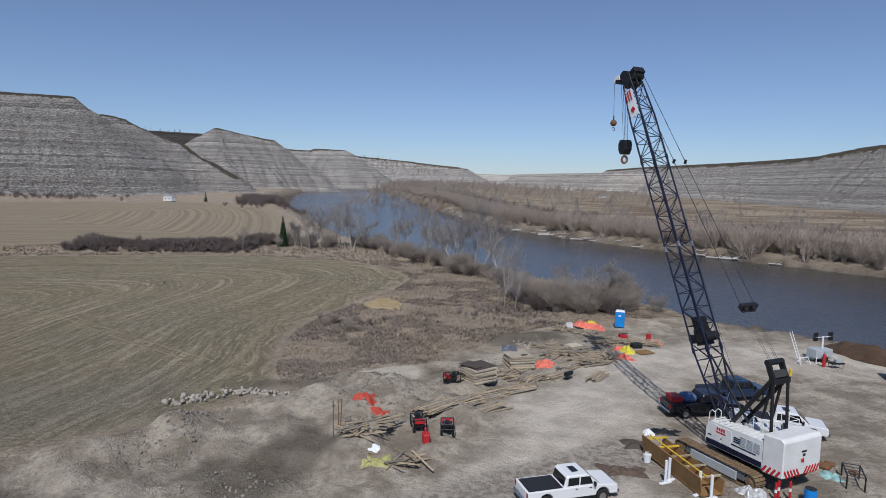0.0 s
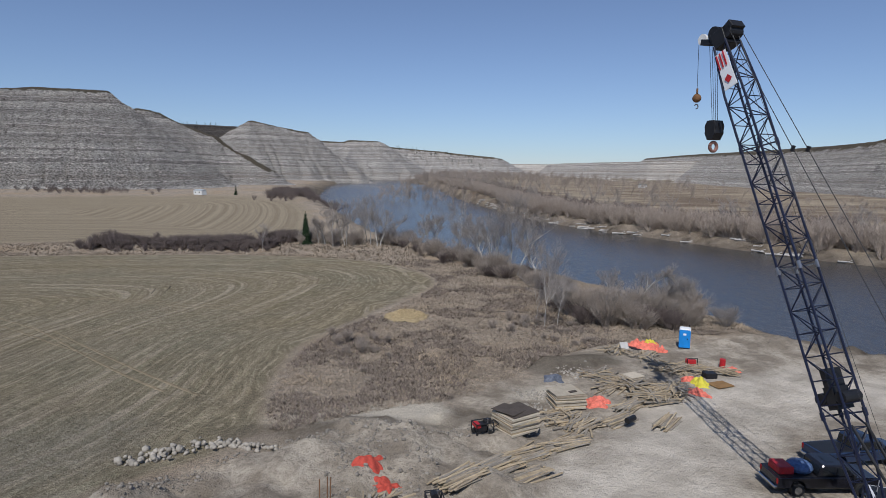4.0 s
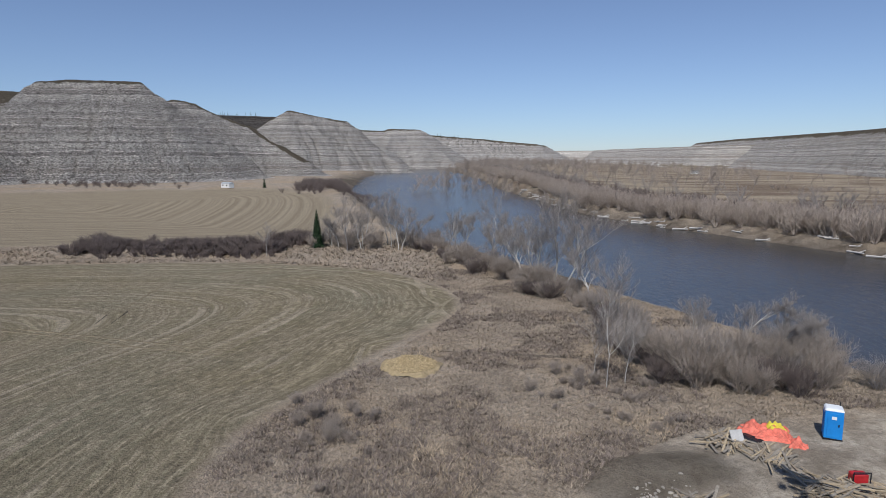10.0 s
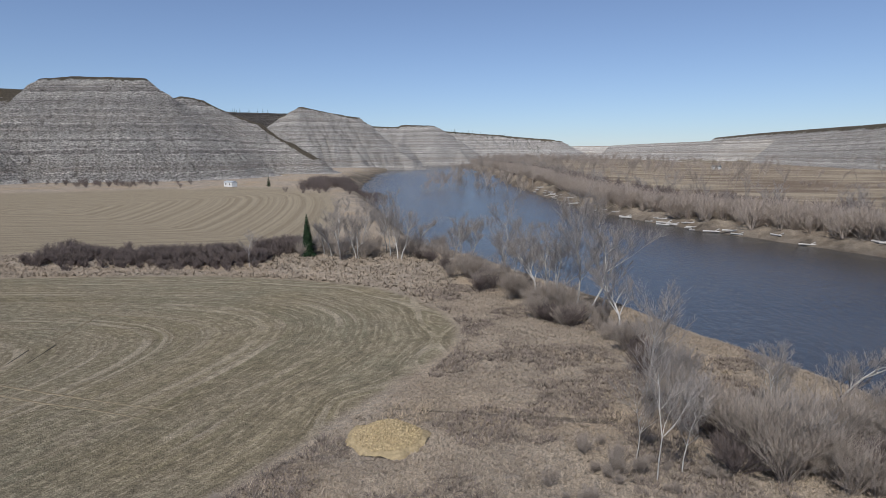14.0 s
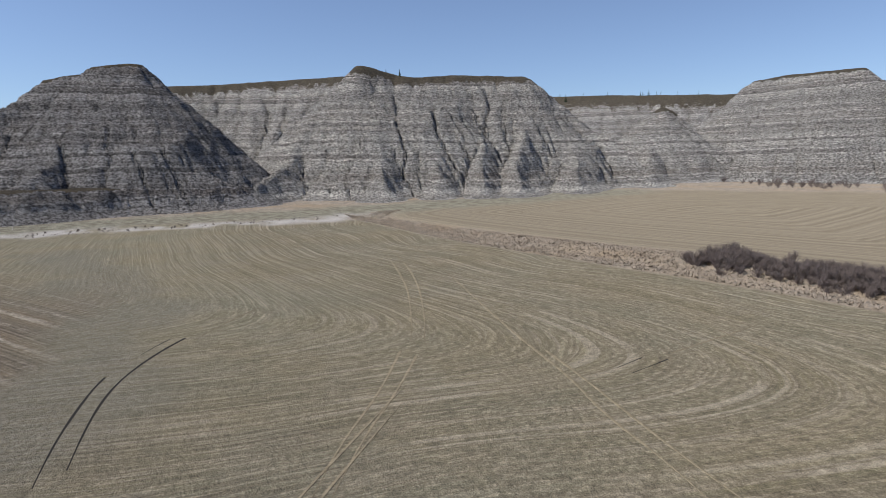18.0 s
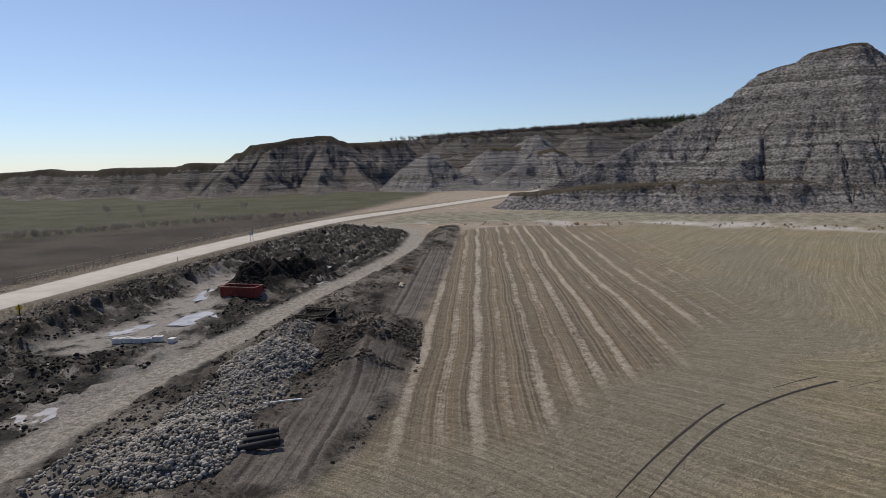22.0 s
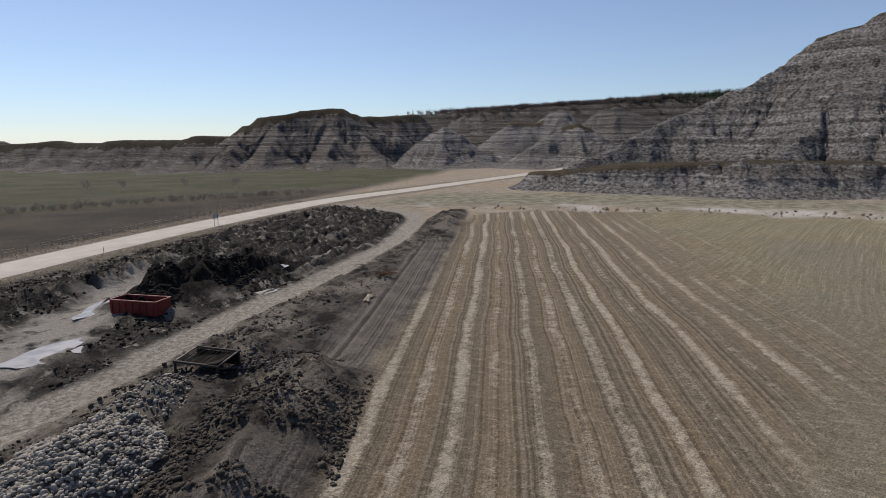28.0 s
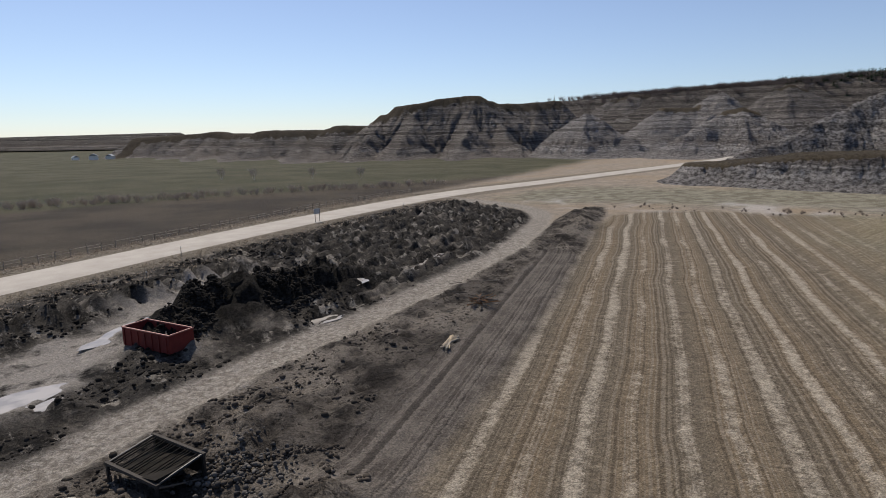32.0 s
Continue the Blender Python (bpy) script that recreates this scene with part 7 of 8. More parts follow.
BARK = simple("pale_bark", (0.52, 0.49, 0.455), 0.9, 0, 0.3, 1.5, 0.0, 0.15)
TWIG = simple("grey_twigs", (0.40, 0.36, 0.33), 0.9, 0, 0.25, 1.0, 0.0, 0.1, 0.3)
BROWNTWIG = simple("brown_twigs", (0.45, 0.385, 0.33), 0.9, 0, 0.25, 1.0, 0.0, 0.1, 0.3)
DARKTWIG = simple("dark_purple_twigs", (0.215, 0.175, 0.16), 0.9, 0, 0.3, 1.0, 0.0, 0.1, 0.3)
STRAW = simple("dry_grass_straw", (0.41, 0.34, 0.265), 0.95, 0, 0.3, 0.25, 0.0, 0.1, 0.35)
DARKWEED = simple("dark_dry_weeds", (0.25, 0.205, 0.175), 0.95, 0, 0.3, 0.5, 0.0, 0.1, 0.4)
NEEDLE = simple("spruce_needles", (0.028, 0.050, 0.024), 0.9, 0, 0.35, 0.6, 0.0, 0.1, 0.5)


def tree_proto(seed, height, bark, twigs, **kw):
    segs = grow(seed, height, **kw)
    trunk = [s for s in segs if s[4] <= 1]
    crown = [s for s in segs if s[4] > 1]
    return seg_mesh("trunk", trunk, bark, 5), seg_mesh("crown", crown, twigs, 3)


TREES = [tree_proto(k, h, BARK, TWIG, limbs=(2, 3, 3, 2), forks=4, lean=.46, stems=st, r0=.15, up=.4, spread=.28, twig=.011, min_len=.26) for k, (h, st) in enumerate(((9.5, 1), (8.5, 2), (11, 1), (7.0, 1)))]
SAPS = [tree_proto(20 + k, h, BARK, TWIG, limbs=(3, 3, 2), forks=3, lean=.4, stems=1, r0=.075, spread=.12, twig=.012, min_len=.2) for k, h in enumerate((6.5, 5.5, 7.5))]


def bush_proto(seed, h, stems, mat, spread=.75):
    return seg_mesh("stems", grow(seed, h, limbs=(2, 2), forks=2, lean=.35, stems=stems, r0=.026, spread=spread, twig=.009, gnarl=.10, min_len=.2), mat, 3)


BUSH = [bush_proto(40 + k, 2.7, 46, m_) for k, m_ in enumerate((BROWNTWIG, TWIG, BROWNTWIG))]
LOWBUSH = [bush_proto(50 + k, 1.7, 42, m_, 1.0) for k, m_ in enumerate((DARKTWIG, DARKTWIG, BROWNTWIG))]


def tree(x, y, proto, s, label, name="bare_tree", group="leafless trees", z=None):
    t = thing(name, label, "tree", pose(x, y, height_at(x, y) if z is None else z, 0, 0, vr.random() * 360) @ Matrix.Scale(s, 4), group)
    for nm, me in zip(("trunk", "crown"), proto):
        o = new(nm, me)
        o.parent = t
    return t


def bush(x, y, proto, s, label, group="leafless shrubs"):
    o = new("bare_shrub", proto)
    o.matrix_basis = pose(x, y, height_at(x, y) - .05, 0, 0, vr.random() * 360) @ Matrix.Diagonal((s * vr.uniform(.85, 1.2), s * vr.uniform(.85, 1.2), s, 1))
    return tagged(o, label, "shrub", group)


vr = random.Random(99)
# riverside wood beyond the field
for x, y, k, s in ((-45.5, 167, 0, 1.0), (-42.5, 169, 1, .9), (-48.5, 170, 3, 1.0), (-37.5, 173, 2, .95), (-35, 170, 1, 1.0), (-51, 172, 3, .85), (-40, 178, 0, .9), (-46, 180, 2, .8),
                   (-33.5, 176, 3, .95)):
    tree(x, y, TREES[k], s, "tall leafless tree with pale bark in a riverside clump")
tree(-60.8, 160.5, SAPS[1], 1.15, "thin leafless tree at the field's edge")
for x, y, k, s in ((-24, 168, 3, .95), (-20.5, 164, 1, .85), (-14, 156, 0, .9), (-10.5, 151, 1, .8), (-6.2, 143, 3, .95), (-7.5, 147, 0, .75),
                   (-1.2, 136.5, 2, .98), (.6, 134, 0, 1.02), (-3.2, 138, 1, .95), (2.2, 137, 3, .9), (4.2, 127, 3, .85)):
    tree(x, y, TREES[k], s * 1.16, "tall leafless tree with pale bark on the river bank")
for x, y, k, s in ((5.0, 97, 0, 1.0), (6.6, 98.4, 1, .95), (5.4, 111, 2, .95), (6.8, 114, 0, .9), (3.9, 99.5, 2, .65)):
    tree(x, y, SAPS[k], s, "thin leafless sapling among brush")
for x, y, k, s in ((17.6, 107.5, 3, .92), (20.3, 105.2, 3, .74), (25.2, 106, 3, .85), (22.8, 105.6, 1, .62), (14.6, 108, 1, .6)):
    tree(x, y, TREES[k], s, "pale leafless tree standing over brush at the water")
# brush on the near bank
BANK = [(4, 122), (7, 113), (9.5, 103), (12, 99), (15, 98), (18.5, 99), (22, 100.5), (25, 102)]
for k in range(58):
    q = vr.random() * (len(BANK) - 1)
    i = int(q)
    x = BANK[i][0] + (BANK[i + 1][0] - BANK[i][0]) * (q - i) + vr.gauss(0, 1.1)
    y = BANK[i][1] + (BANK[i + 1][1] - BANK[i][1]) * (q - i) + vr.gauss(1.5, 1.6)
    low = vr.random() < .45
    bush(x, y, (LOWBUSH if low else BUSH)[k % 3], vr.uniform(.9, 1.35), "dense dark leafless shrub on the bank" if low else "dense grey-brown leafless shrub on the bank")
for k in range(46):
    q = vr.random()
    x, y = 3 - 36 * q + vr.gauss(0, 1.6), 126 + 50 * q + vr.gauss(0, 2.0)
    bush(x, y, (LOWBUSH if k % 3 else BUSH)[k % 3], vr.uniform(.8, 1.2), "leafless shrub along the river bank")
for k in range(14):
    bush(-48 + vr.gauss(0, 7), 172 + vr.gauss(0, 3), BUSH[k % 3], vr.uniform(.8, 1.1), "leafless shrub under riverside trees")
bush(27.5, 101.5, BUSH[1], .8, "bleached dead branches at the water's edge")
for k in range(64):
    cx, cy = ((4, 93), (2, 96), (5, 99), (8, 94), (-15, 86), (-13, 82))[k % 6]
    x, y = cx + vr.gauss(0, 2.2), cy + vr.gauss(0, 2.2)
    if poly_dist(np.array([x]), np.array([y]), PAD)[0] > -1:
        continue
    bush(x, y, (LOWBUSH[2], BUSH[0], LOWBUSH[2])[k % 3], vr.uniform(.14, .42), "small brown shrub in rough grass", "rough grass shrubs")


def spruce_mesh(seed, h, dense=1.0):
    r = random.Random(seed)
    s = Shape()
    n = int(26 * dense)
    for k in range(n):
        f = k / n
        z = h * (.06 + .92 * f)
        rad = h * .20 * (1 - f) ** .85 + .05
        m_ = max(5, int(11 * (1 - f) + 4))
        for j in range(m_):
            a = 2 * math.pi * (j + r.random()) / m_
            rr = rad * r.uniform(.7, 1.15)
            c_, s_ = math.cos(a), math.sin(a)
            w = .16 * h * .12 + rr * .22
            p0, p1 = (0, 0, z + .05 * h * .3), (c_ * rr, s_ * rr, z - rr * .35)
            px, py = -s_ * w, c_ * w
            mx, my, mz = c_ * rr * .6, s_ * rr * .6, z - rr * .08
            s.add([p0, (mx + px, my + py, mz - .1), p1, (mx - px, my - py, mz - .1), (mx, my, mz + .12)], [(0, 1, 4), (1, 2, 4), (2, 3, 4), (3, 0, 4)])
    return s.mesh("crown", NEEDLE)


SPR = [spruce_mesh(3, 9.5), spruce_mesh(4, 9.0, .6)]
TRUNK = Shape().tube((0, 0, -.2), (0, 0, 8.5), .16, 7, .03).mesh("trunk", TWIG)


def spruce(x, y, s, z=None, k=1, label="dark green spruce on the valley rim", group="rim spruces"):
    tree(x, y, (TRUNK, SPR[k]), s, label, "spruce", group, z)


spruce(-53.6, 170, .92, None, 0, "single dark green spruce beside bare trees", "field spruces")
spruce(-166.8, 356.7, .75, None, 1, "distant dark spruce near farm buildings", "field spruces")


# far shrubs, in masses
def mass(name, label, places, protos, mat, cat="shrubs"):
    pts = [(x, y) for x, y, *_ in places]
    g = ground_z(np.array([p[0] for p in pts]), np.array([p[1] for p in pts]))
    tagged(new(name, scatter_mesh(name, protos, [(p[0], p[1], float(z) - .1, p[2], vr.random() * 6.3, 0) for p, z in zip(places, g)], mat)), label, cat, "", "stuff")


def light_bush(seed, mat, h=3.0, stems=16):
    return seg_mesh("stems", grow(seed, h, limbs=(2,), forks=1, lean=.4, stems=stems, r0=.06, spread=.8, twig=.035, gnarl=.12, min_len=.3), mat, 3)


PALETWIG = simple("pale_willow_twigs", (0.50, 0.42, 0.355), 0.9, 0, 0.25, 1.0, 0.0, 0.1, 0.3)
LB = [light_bush(70 + k, PALETWIG, 3.6) for k in range(3)]
LT = [seg_mesh("stems", grow(80 + k, 8.5, limbs=(3, 3), forks=2, lean=.42, stems=1, r0=.14, spread=.2, twig=.035, min_len=.6), TWIG, 3) for k in range(3)]
FARBANK = [(105, 168), (74, 199), (52, 231), (31, 257), (4, 309), (-30, 434), (-104, 730), (-196, 1080), (-300, 1500)]


def along(line, q):
    ln = [math.hypot(b[0] - a[0], b[1] - a[1]) for a, b in zip(line, line[1:])]
    s = q * sum(ln)
    for (a, b), l_ in zip(zip(line, line[1:]), ln):
        if s <= l_:
            return a[0] + (b[0] - a[0]) * s / l_, a[1] + (b[1] - a[1]) * s / l_
        s -= l_
    return line[-1]


pb, pd, pt, pf = [], [], [], []
for k in range(1900):
    x, y = along(FARBANK, vr.random() ** 1.9)
    o = abs(vr.gauss(0, 9)) + 1.5
    pb.append((x + o * .85, y + o * .5 + vr.gauss(0, 3), vr.uniform(.9, 1.75)))
for k in range(620):
    x, y = along(FARBANK, vr.random() ** 1.8)
    o = 14 + abs(vr.gauss(0, 16))
    pd.append((x + o * .85, y + o * .5 + vr.gauss(0, 6), vr.uniform(1.0, 1.9)))
for k in range(230):
    x, y = along(FARBANK, .03 + .97 * vr.random() ** 1.3)
    o = 14 + abs(vr.gauss(0, 22))
    pt.append((x + o * .85, y + o * .5 + vr.gauss(0, 8), vr.uniform(.5, 1.0)))
for k in range(800):
    d = vr.uniform(420, 1900)
    x = -180 + (d - 700) * -.12 + abs(vr.gauss(0, 1)) * 150 + 40
    pf.append((x, d, vr.uniform(.8, 1.6)))
mass("far_bank_brush", "pale grey-brown leafless brush along the far bank", pb, LB, PALETWIG)
mass("far_bank_thicket", "dark reddish thicket behind the far bank", pd, [light_bush(75, DARKTWIG), light_bush(76, DARKTWIG)], DARKTWIG)
mass("far_bank_trees", "leafless trees scattered over the far floodplain", pt, LT, TWIG, "trees")
mass("floodplain_wood", "distant leafless wood on the floodplain", pf, LT[:2], BROWNTWIG, "trees")
# dead grey tree across the river
tree(85.7, 263, TREES[1], .95, "grey dead tree among far bank brush")
pm = [(vr.uniform(100, 330), vr.uniform(200, 520), vr.uniform(.4, .9)) for _ in range(170)]
mass("floodplain_shrubs", "scattered low shrubs on the far flats", pm, LB, BROWNTWIG)
pz = []
for k in range(150):
    q = vr.random()
    pz.append((-160 + 40 * vr.random() + q * 20, 400 - 60 * q + vr.gauss(0, 9), vr.uniform(.8, 1.4)))
for k in range(60):
    pz.append((-270 + vr.gauss(0, 25), 350 + vr.gauss(0, 12), vr.uniform(.5, 1.0)))
mass("hill_foot_brush", "leafless brush at the foot of the hills", pz, [light_bush(78, DARKTWIG)], DARKTWIG)
pv = [(-44 - 130 * q + vr.gauss(0, 1), -157 + 14 * q + vr.gauss(0, 2), vr.uniform(.3, .6)) for q in [vr.random() for _ in range(160)]]
ps = []
for k in range(520):
    q = vr.random()
    lump = .55 + .9 * float(vnoise(np.array([q * 9]), np.array([.5]), 8)[0])
    ps.append((-101 + 41 * q + vr.gauss(0, 1.2), 157.5 + 8 * q + vr.gauss(0, 3.0), vr.uniform(.35, 1.15) * lump))
for k in range(60):
    ps.append((-62 + vr.gauss(0, 3), 176 + vr.gauss(0, 3), vr.uniform(.7, 1.3)))
mass("brush_strip", "dense dark leafless brush in a strip between the fields", ps, [light_bush(90, DARKTWIG, 2.2, 24), light_bush(91, DARKTWIG, 2.0, 24), light_bush(92, BROWNTWIG, 1.7, 20)], DARKTWIG)
pe = []
for k in range(170):
    x, y = along([(-168, -60), (-192, -20), (-208, 12), (-220, 60), (-228, 102)], vr.random())
    pe.append((x + vr.gauss(0, 3.5), y + vr.gauss(0, 3.5), vr.uniform(.08, .3)))
mass("field_edge_weeds", "low dark weeds along the field's far edge", pe, [light_bush(93, DARKTWIG, 2.4, 18)], DARKTWIG)
mass("hedge_strip", "low weedy strip between dark fields", pv, LB, BROWNTWIG)
tree(-226, 0, SAPS[0], 1.1, "single leafless tree at the hill's foot")
for x, y in ((-128, -215), (-150, -205), (-118, -228), (-165, -190)):
    tree(x, y, TREES[1], .5, "small bare tree on the far plain")

# spruces and dark woods on the rims
rim = hill_tops(range(len(HILLS)))


def seated(places):
    out = []
    for p in places:
        z = rim(p[0], p[1])
        if z is not None:
            out.append((p[0], p[1], z - .2, *p[3:]))
    return out


for x, y, z, s in ((-541, -486, 50, 1.3), (-640, -420, 52, .9), (-690, -345, 55, 1.1), (-730, -290, 58, 1.0), (-382, 153, 73, .62), (-384, 162, 72, .62), (-640, 380, 82, 1.1), (-655, 420, 84, 1.1)):
    spruce(x, y, s, (rim(x, y) or z) - .3)
pw = []
for k in range(2600):
    q = vr.random() ** .6
    x, y = -600 - 215 * q + vr.gauss(0, 24), -515 + 345 * q + vr.gauss(0, 18)
    z = 50 + 18 * q
    pw.append((x + 30, y + 20, z - 3 + vr.gauss(0, 1.5), vr.uniform(.6, 1.25), vr.random() * 6, 0))
CONE = [spruce_mesh(11, 8, .3)]


def tri_scatter(name, label, protos, places, mat, cat):
    tagged(new(name, scatter_mesh(name, protos, places, mat)), label, cat, "", "stuff")


tri_scatter("rim_wood", "dark spruce wood along the valley rim", CONE, seated([p for p in pw if p[2] > 58]), NEEDLE, "trees")
tri_scatter("rim_brush", "leafless brush along the valley rim", LB, seated([(p[0], p[1], p[2] + 2, p[3] * 1.3, p[4], 0) for p in pw if p[2] <= 60]), DARKTWIG, "shrubs")
ph = []
for k in range(60):
    q = vr.random()
    ph.append((-389 + 2 * q + vr.gauss(0, 5), 270 + 24 * q + vr.gauss(0, 4), 60 - 15 * q, vr.uniform(.6, 1.1), 0, 0))
for k in range(40):
    ph.append((-700 + vr.gauss(0, 60), 560 + vr.gauss(0, 70), 88, vr.uniform(.6, 1.0), 0, 0))
for k in range(70):
    q = vr.random()
    ph.append((-470 + 300 * q, 2110 + vr.gauss(0, 20), 90 - 20 * q, vr.uniform(.9, 1.6), 0, 0))
for k in range(46):
    q = vr.random()
    ph.append((-640 + 120 * q + vr.gauss(0, 6), 910 + 95 * q + vr.gauss(0, 8), 88, vr.uniform(.7, 1.2), 0, 0))
tri_scatter("slope_wood", "dark spruces in a gully on the hillside", CONE, seated(ph), NEEDLE, "trees")

# farm building far off
fb = thing("farm_building", "small white farm trailer far beyond the fields", "farm building", on_ground(-184, 348, -25))
part("wall", Shape().box((0, 0, 1.4), (7.5, 3, 2.4)), WHITE, fb)
part("roof", Shape().prism([(-1.7, 2.6), (1.7, 2.6), (0, 3.3)], -3.9, 3.9), PALEGREY, fb)
for x in (-2, 1.5):
    part("window", Shape().box((x, -1.51, 1.6), (.9, .04, .7)), GLASS, fb)
for x, y, s in ((-96, -690, 1.0), (-112, -700, .8), (-80, -705, .7), (150, 900, .8)):
    fb = thing("farmhouse", "distant pale farmhouse among fields", "house", pose(x, y, height_at(x, y), 0, 0, x) @ Matrix.Scale(s, 4), "distant houses")
    part("wall", Shape().box((0, 0, 2), (12, 8, 4)), WHITE, fb)
    part("roof", Shape().prism([(-4.5, 4), (4.5, 4), (0, 6.5)], -6.5, 6.5), GREY, fb)
    for k in range(3):
        part("window", Shape().box((-4 + k * 4, 4.02, 2.2), (1.2, .05, 1.2)), GLASS, fb)
# driftwood on the far bank
for k in range(60):
    x, y = along(FARBANK[:6], vr.random())
    o = -2.4 + vr.gauss(0, 1.3)
    x, y = x + o * .85, y + o * .5
    d = thing("driftwood_log", "bleached driftwood on the far mud bank", "driftwood", pose(x, y, max(height_at(x, y), -2.9) + .15, 0, 0, vr.uniform(-75, -20)) @ Matrix.Scale(vr.uniform(.6, 1.7), 4), "driftwood")
    part("log", Shape().tube((-1.6, 0, .1), (1.4, .2, .15), .22, 6, .12).tube((.3, .1, .1), (1.1, .8, .6), .09, 5), BARK, d)


# ---- dry grass ----
def tufts(name, label, n, pick, mat, h, seed, blades=6, wide=.05):
    r = np.random.RandomState(seed)
    xy = pick(r, n)
    n = len(xy)
    z = ground_z(xy[:, 0], xy[:, 1])
    hs = h * r.uniform(.5, 1.3, n)
    a = r.uniform(0, 2 * np.pi, (n, blades))
    bend = r.uniform(.4, 1.5, (n, blades)) * hs[:, None]
    rad = r.uniform(0, .22, (n, blades)) * hs[:, None] * 1.4
    bx, by = xy[:, 0, None] + np.cos(a) * rad, xy[:, 1, None] + np.sin(a) * rad
    w = wide * r.uniform(.7, 1.4, (n, blades))
    z0 = np.broadcast_to(z[:, None] - .03, a.shape)
    zt = z0 + hs[:, None] * r.uniform(.25, 1.0, (n, blades))
    p0 = np.stack([bx - np.sin(a) * w, by + np.cos(a) * w, z0], -1)
    p1 = np.stack([bx + np.sin(a) * w, by - np.cos(a) * w, z0], -1)
    p2 = np.stack([bx + np.cos(a) * bend, by + np.sin(a) * bend, zt], -1)
    co = np.stack([p0, p1, p2], 2).reshape(-1, 3)
    tagged(new(name, mesh_np(name, co, np.arange(len(co)).reshape(-1, 3), mat, False)), label, "grass", "", "stuff")


def wild_pick(r, n, patch=0.0):
    x, y = r.uniform(-24, 30, n * 3), r.uniform(62, 150, n * 3)
    ok = (poly_dist(x, y, FIELD) < -.8) & (poly_dist(x, y, PAD) < -.6) & (poly_dist(x, y, RIVER) < -7)
    if patch:
        ok &= fbm(x, y, 6, 3, 301 + int(patch * 100)) > patch
    xy = np.stack([x, y], -1)[ok]
    return xy[:n]


tufts("dry_grass", "thick matted dry grass on rough land", 46000, wild_pick, STRAW, .26, 1, 6, .03)
tufts("tall_grass", "clumps of tall pale dry grass", 6500, lambda r, n: wild_pick(r, n, .26), simple("pale_dry_grass", (.50, .40, .29), .95, 0, .3, .3, 0, .1, .3), .55, 6, 7, .03)
tufts("dark_weeds", "patches of dark dead weeds in rough grass", 16000, lambda r, n: wild_pick(r, n, .05), DARKWEED, .38, 2, 7, .035)


def verge_pick(r, n):
    x, y = r.uniform(-150, -20, n * 6), r.uniform(-115, 20, n * 6)
    d, _ = seg_dist(x, y, ROAD)
    ok = (d > 6.2) & (d < 13.5)
    return np.stack([x, y], -1)[ok][:n]


tufts("verge_grass", "dry grass on the road verge", 9000, verge_pick, STRAW, .3, 3)


def strip_pick(r, n):
    x, y = r.uniform(-240, -20, n * 5), r.uniform(105, 185, n * 5)
    ok = (poly_dist(x, y, FIELD) < -.5) & (poly_dist(x, y, FARFIELD) < -1) & (poly_dist(x, y, RIVER) < -8)
    return np.stack([x, y], -1)[ok][:n]


tufts("strip_grass", "dry grass on the strip between fields", 16000, strip_pick, STRAW, .5, 4, 5, .09)


def clod_places(poly, n, seed, lo, hi):
    r = random.Random(seed)
    xs, ys = [p[0] for p in poly], [p[1] for p in poly]
    x = np.array([r.uniform(min(xs), max(xs)) for _ in range(n * 4)])
    y = np.array([r.uniform(min(ys), max(ys)) for _ in range(n * 4)])
    hd, _ = seg_dist(x, y, HAUL)
    lane, _ = seg_dist(x, y, LANE)
    pool, _ = seg_dist(x, y, SILT)
    ok = (poly_dist(x, y, poly) > .3) & (hd > 2.6) & (lane > 3.6) & (pool > 4.6) & (fbm(x, y, 6, 3, seed) > -.08)
    x, y = x[ok][:n], y[ok][:n]
    z = ground_z(x, y)
    return [(float(a), float(b), float(c) + .02, (lo + (hi - lo) * r.random() ** 2) * (.55 if a < -86 else 1.0), r.random() * 6, r.random()) for a, b, c in zip(x, y, z)]


CLOD = simple("dark_soil_clod", (.034, .030, .026), .95, 0, .35, 2.0, .02, .1, .6)
CL = [stone_mesh("clod", 500 + k, CLOD, False) for k in range(4)]
tagged(new("soil_clods", scatter_mesh("soil_clods", CL, clod_places(MUD, 15000, 61, .06, .30), CLOD)), "dark lumps of dug soil", "soil", "", "stuff")
CLODB = simple("brown_soil_clod", (.10, .085, .071), .95, 0, .35, 2.0, .02, .1, .6)
CLB = [stone_mesh("clod", 510 + k, CLODB, False) for k in range(4)]
tagged(new("spoil_clods", scatter_mesh("spoil_clods", CLB, clod_places(BERM, 15000, 62, .05, .26), CLODB)), "brown lumps of spoil soil", "soil", "", "stuff")
CLODP = simple("grey_dirt_clod", (.32, .29, .25), .95, 0, .3, 2.0, .02, .1, .4)
CLP = [stone_mesh("clod", 520 + k, CLODP, False) for k in range(4)]
tagged(new("dirt_clods", scatter_mesh("dirt_clods", CLP, clod_places([(-30, 42), (-14, 60), (0, 66), (2, 60), (-10, 40)], 1300, 63, .05, .16), CLODP)), "grey lumps of dirt on mounds", "soil", "", "stuff")

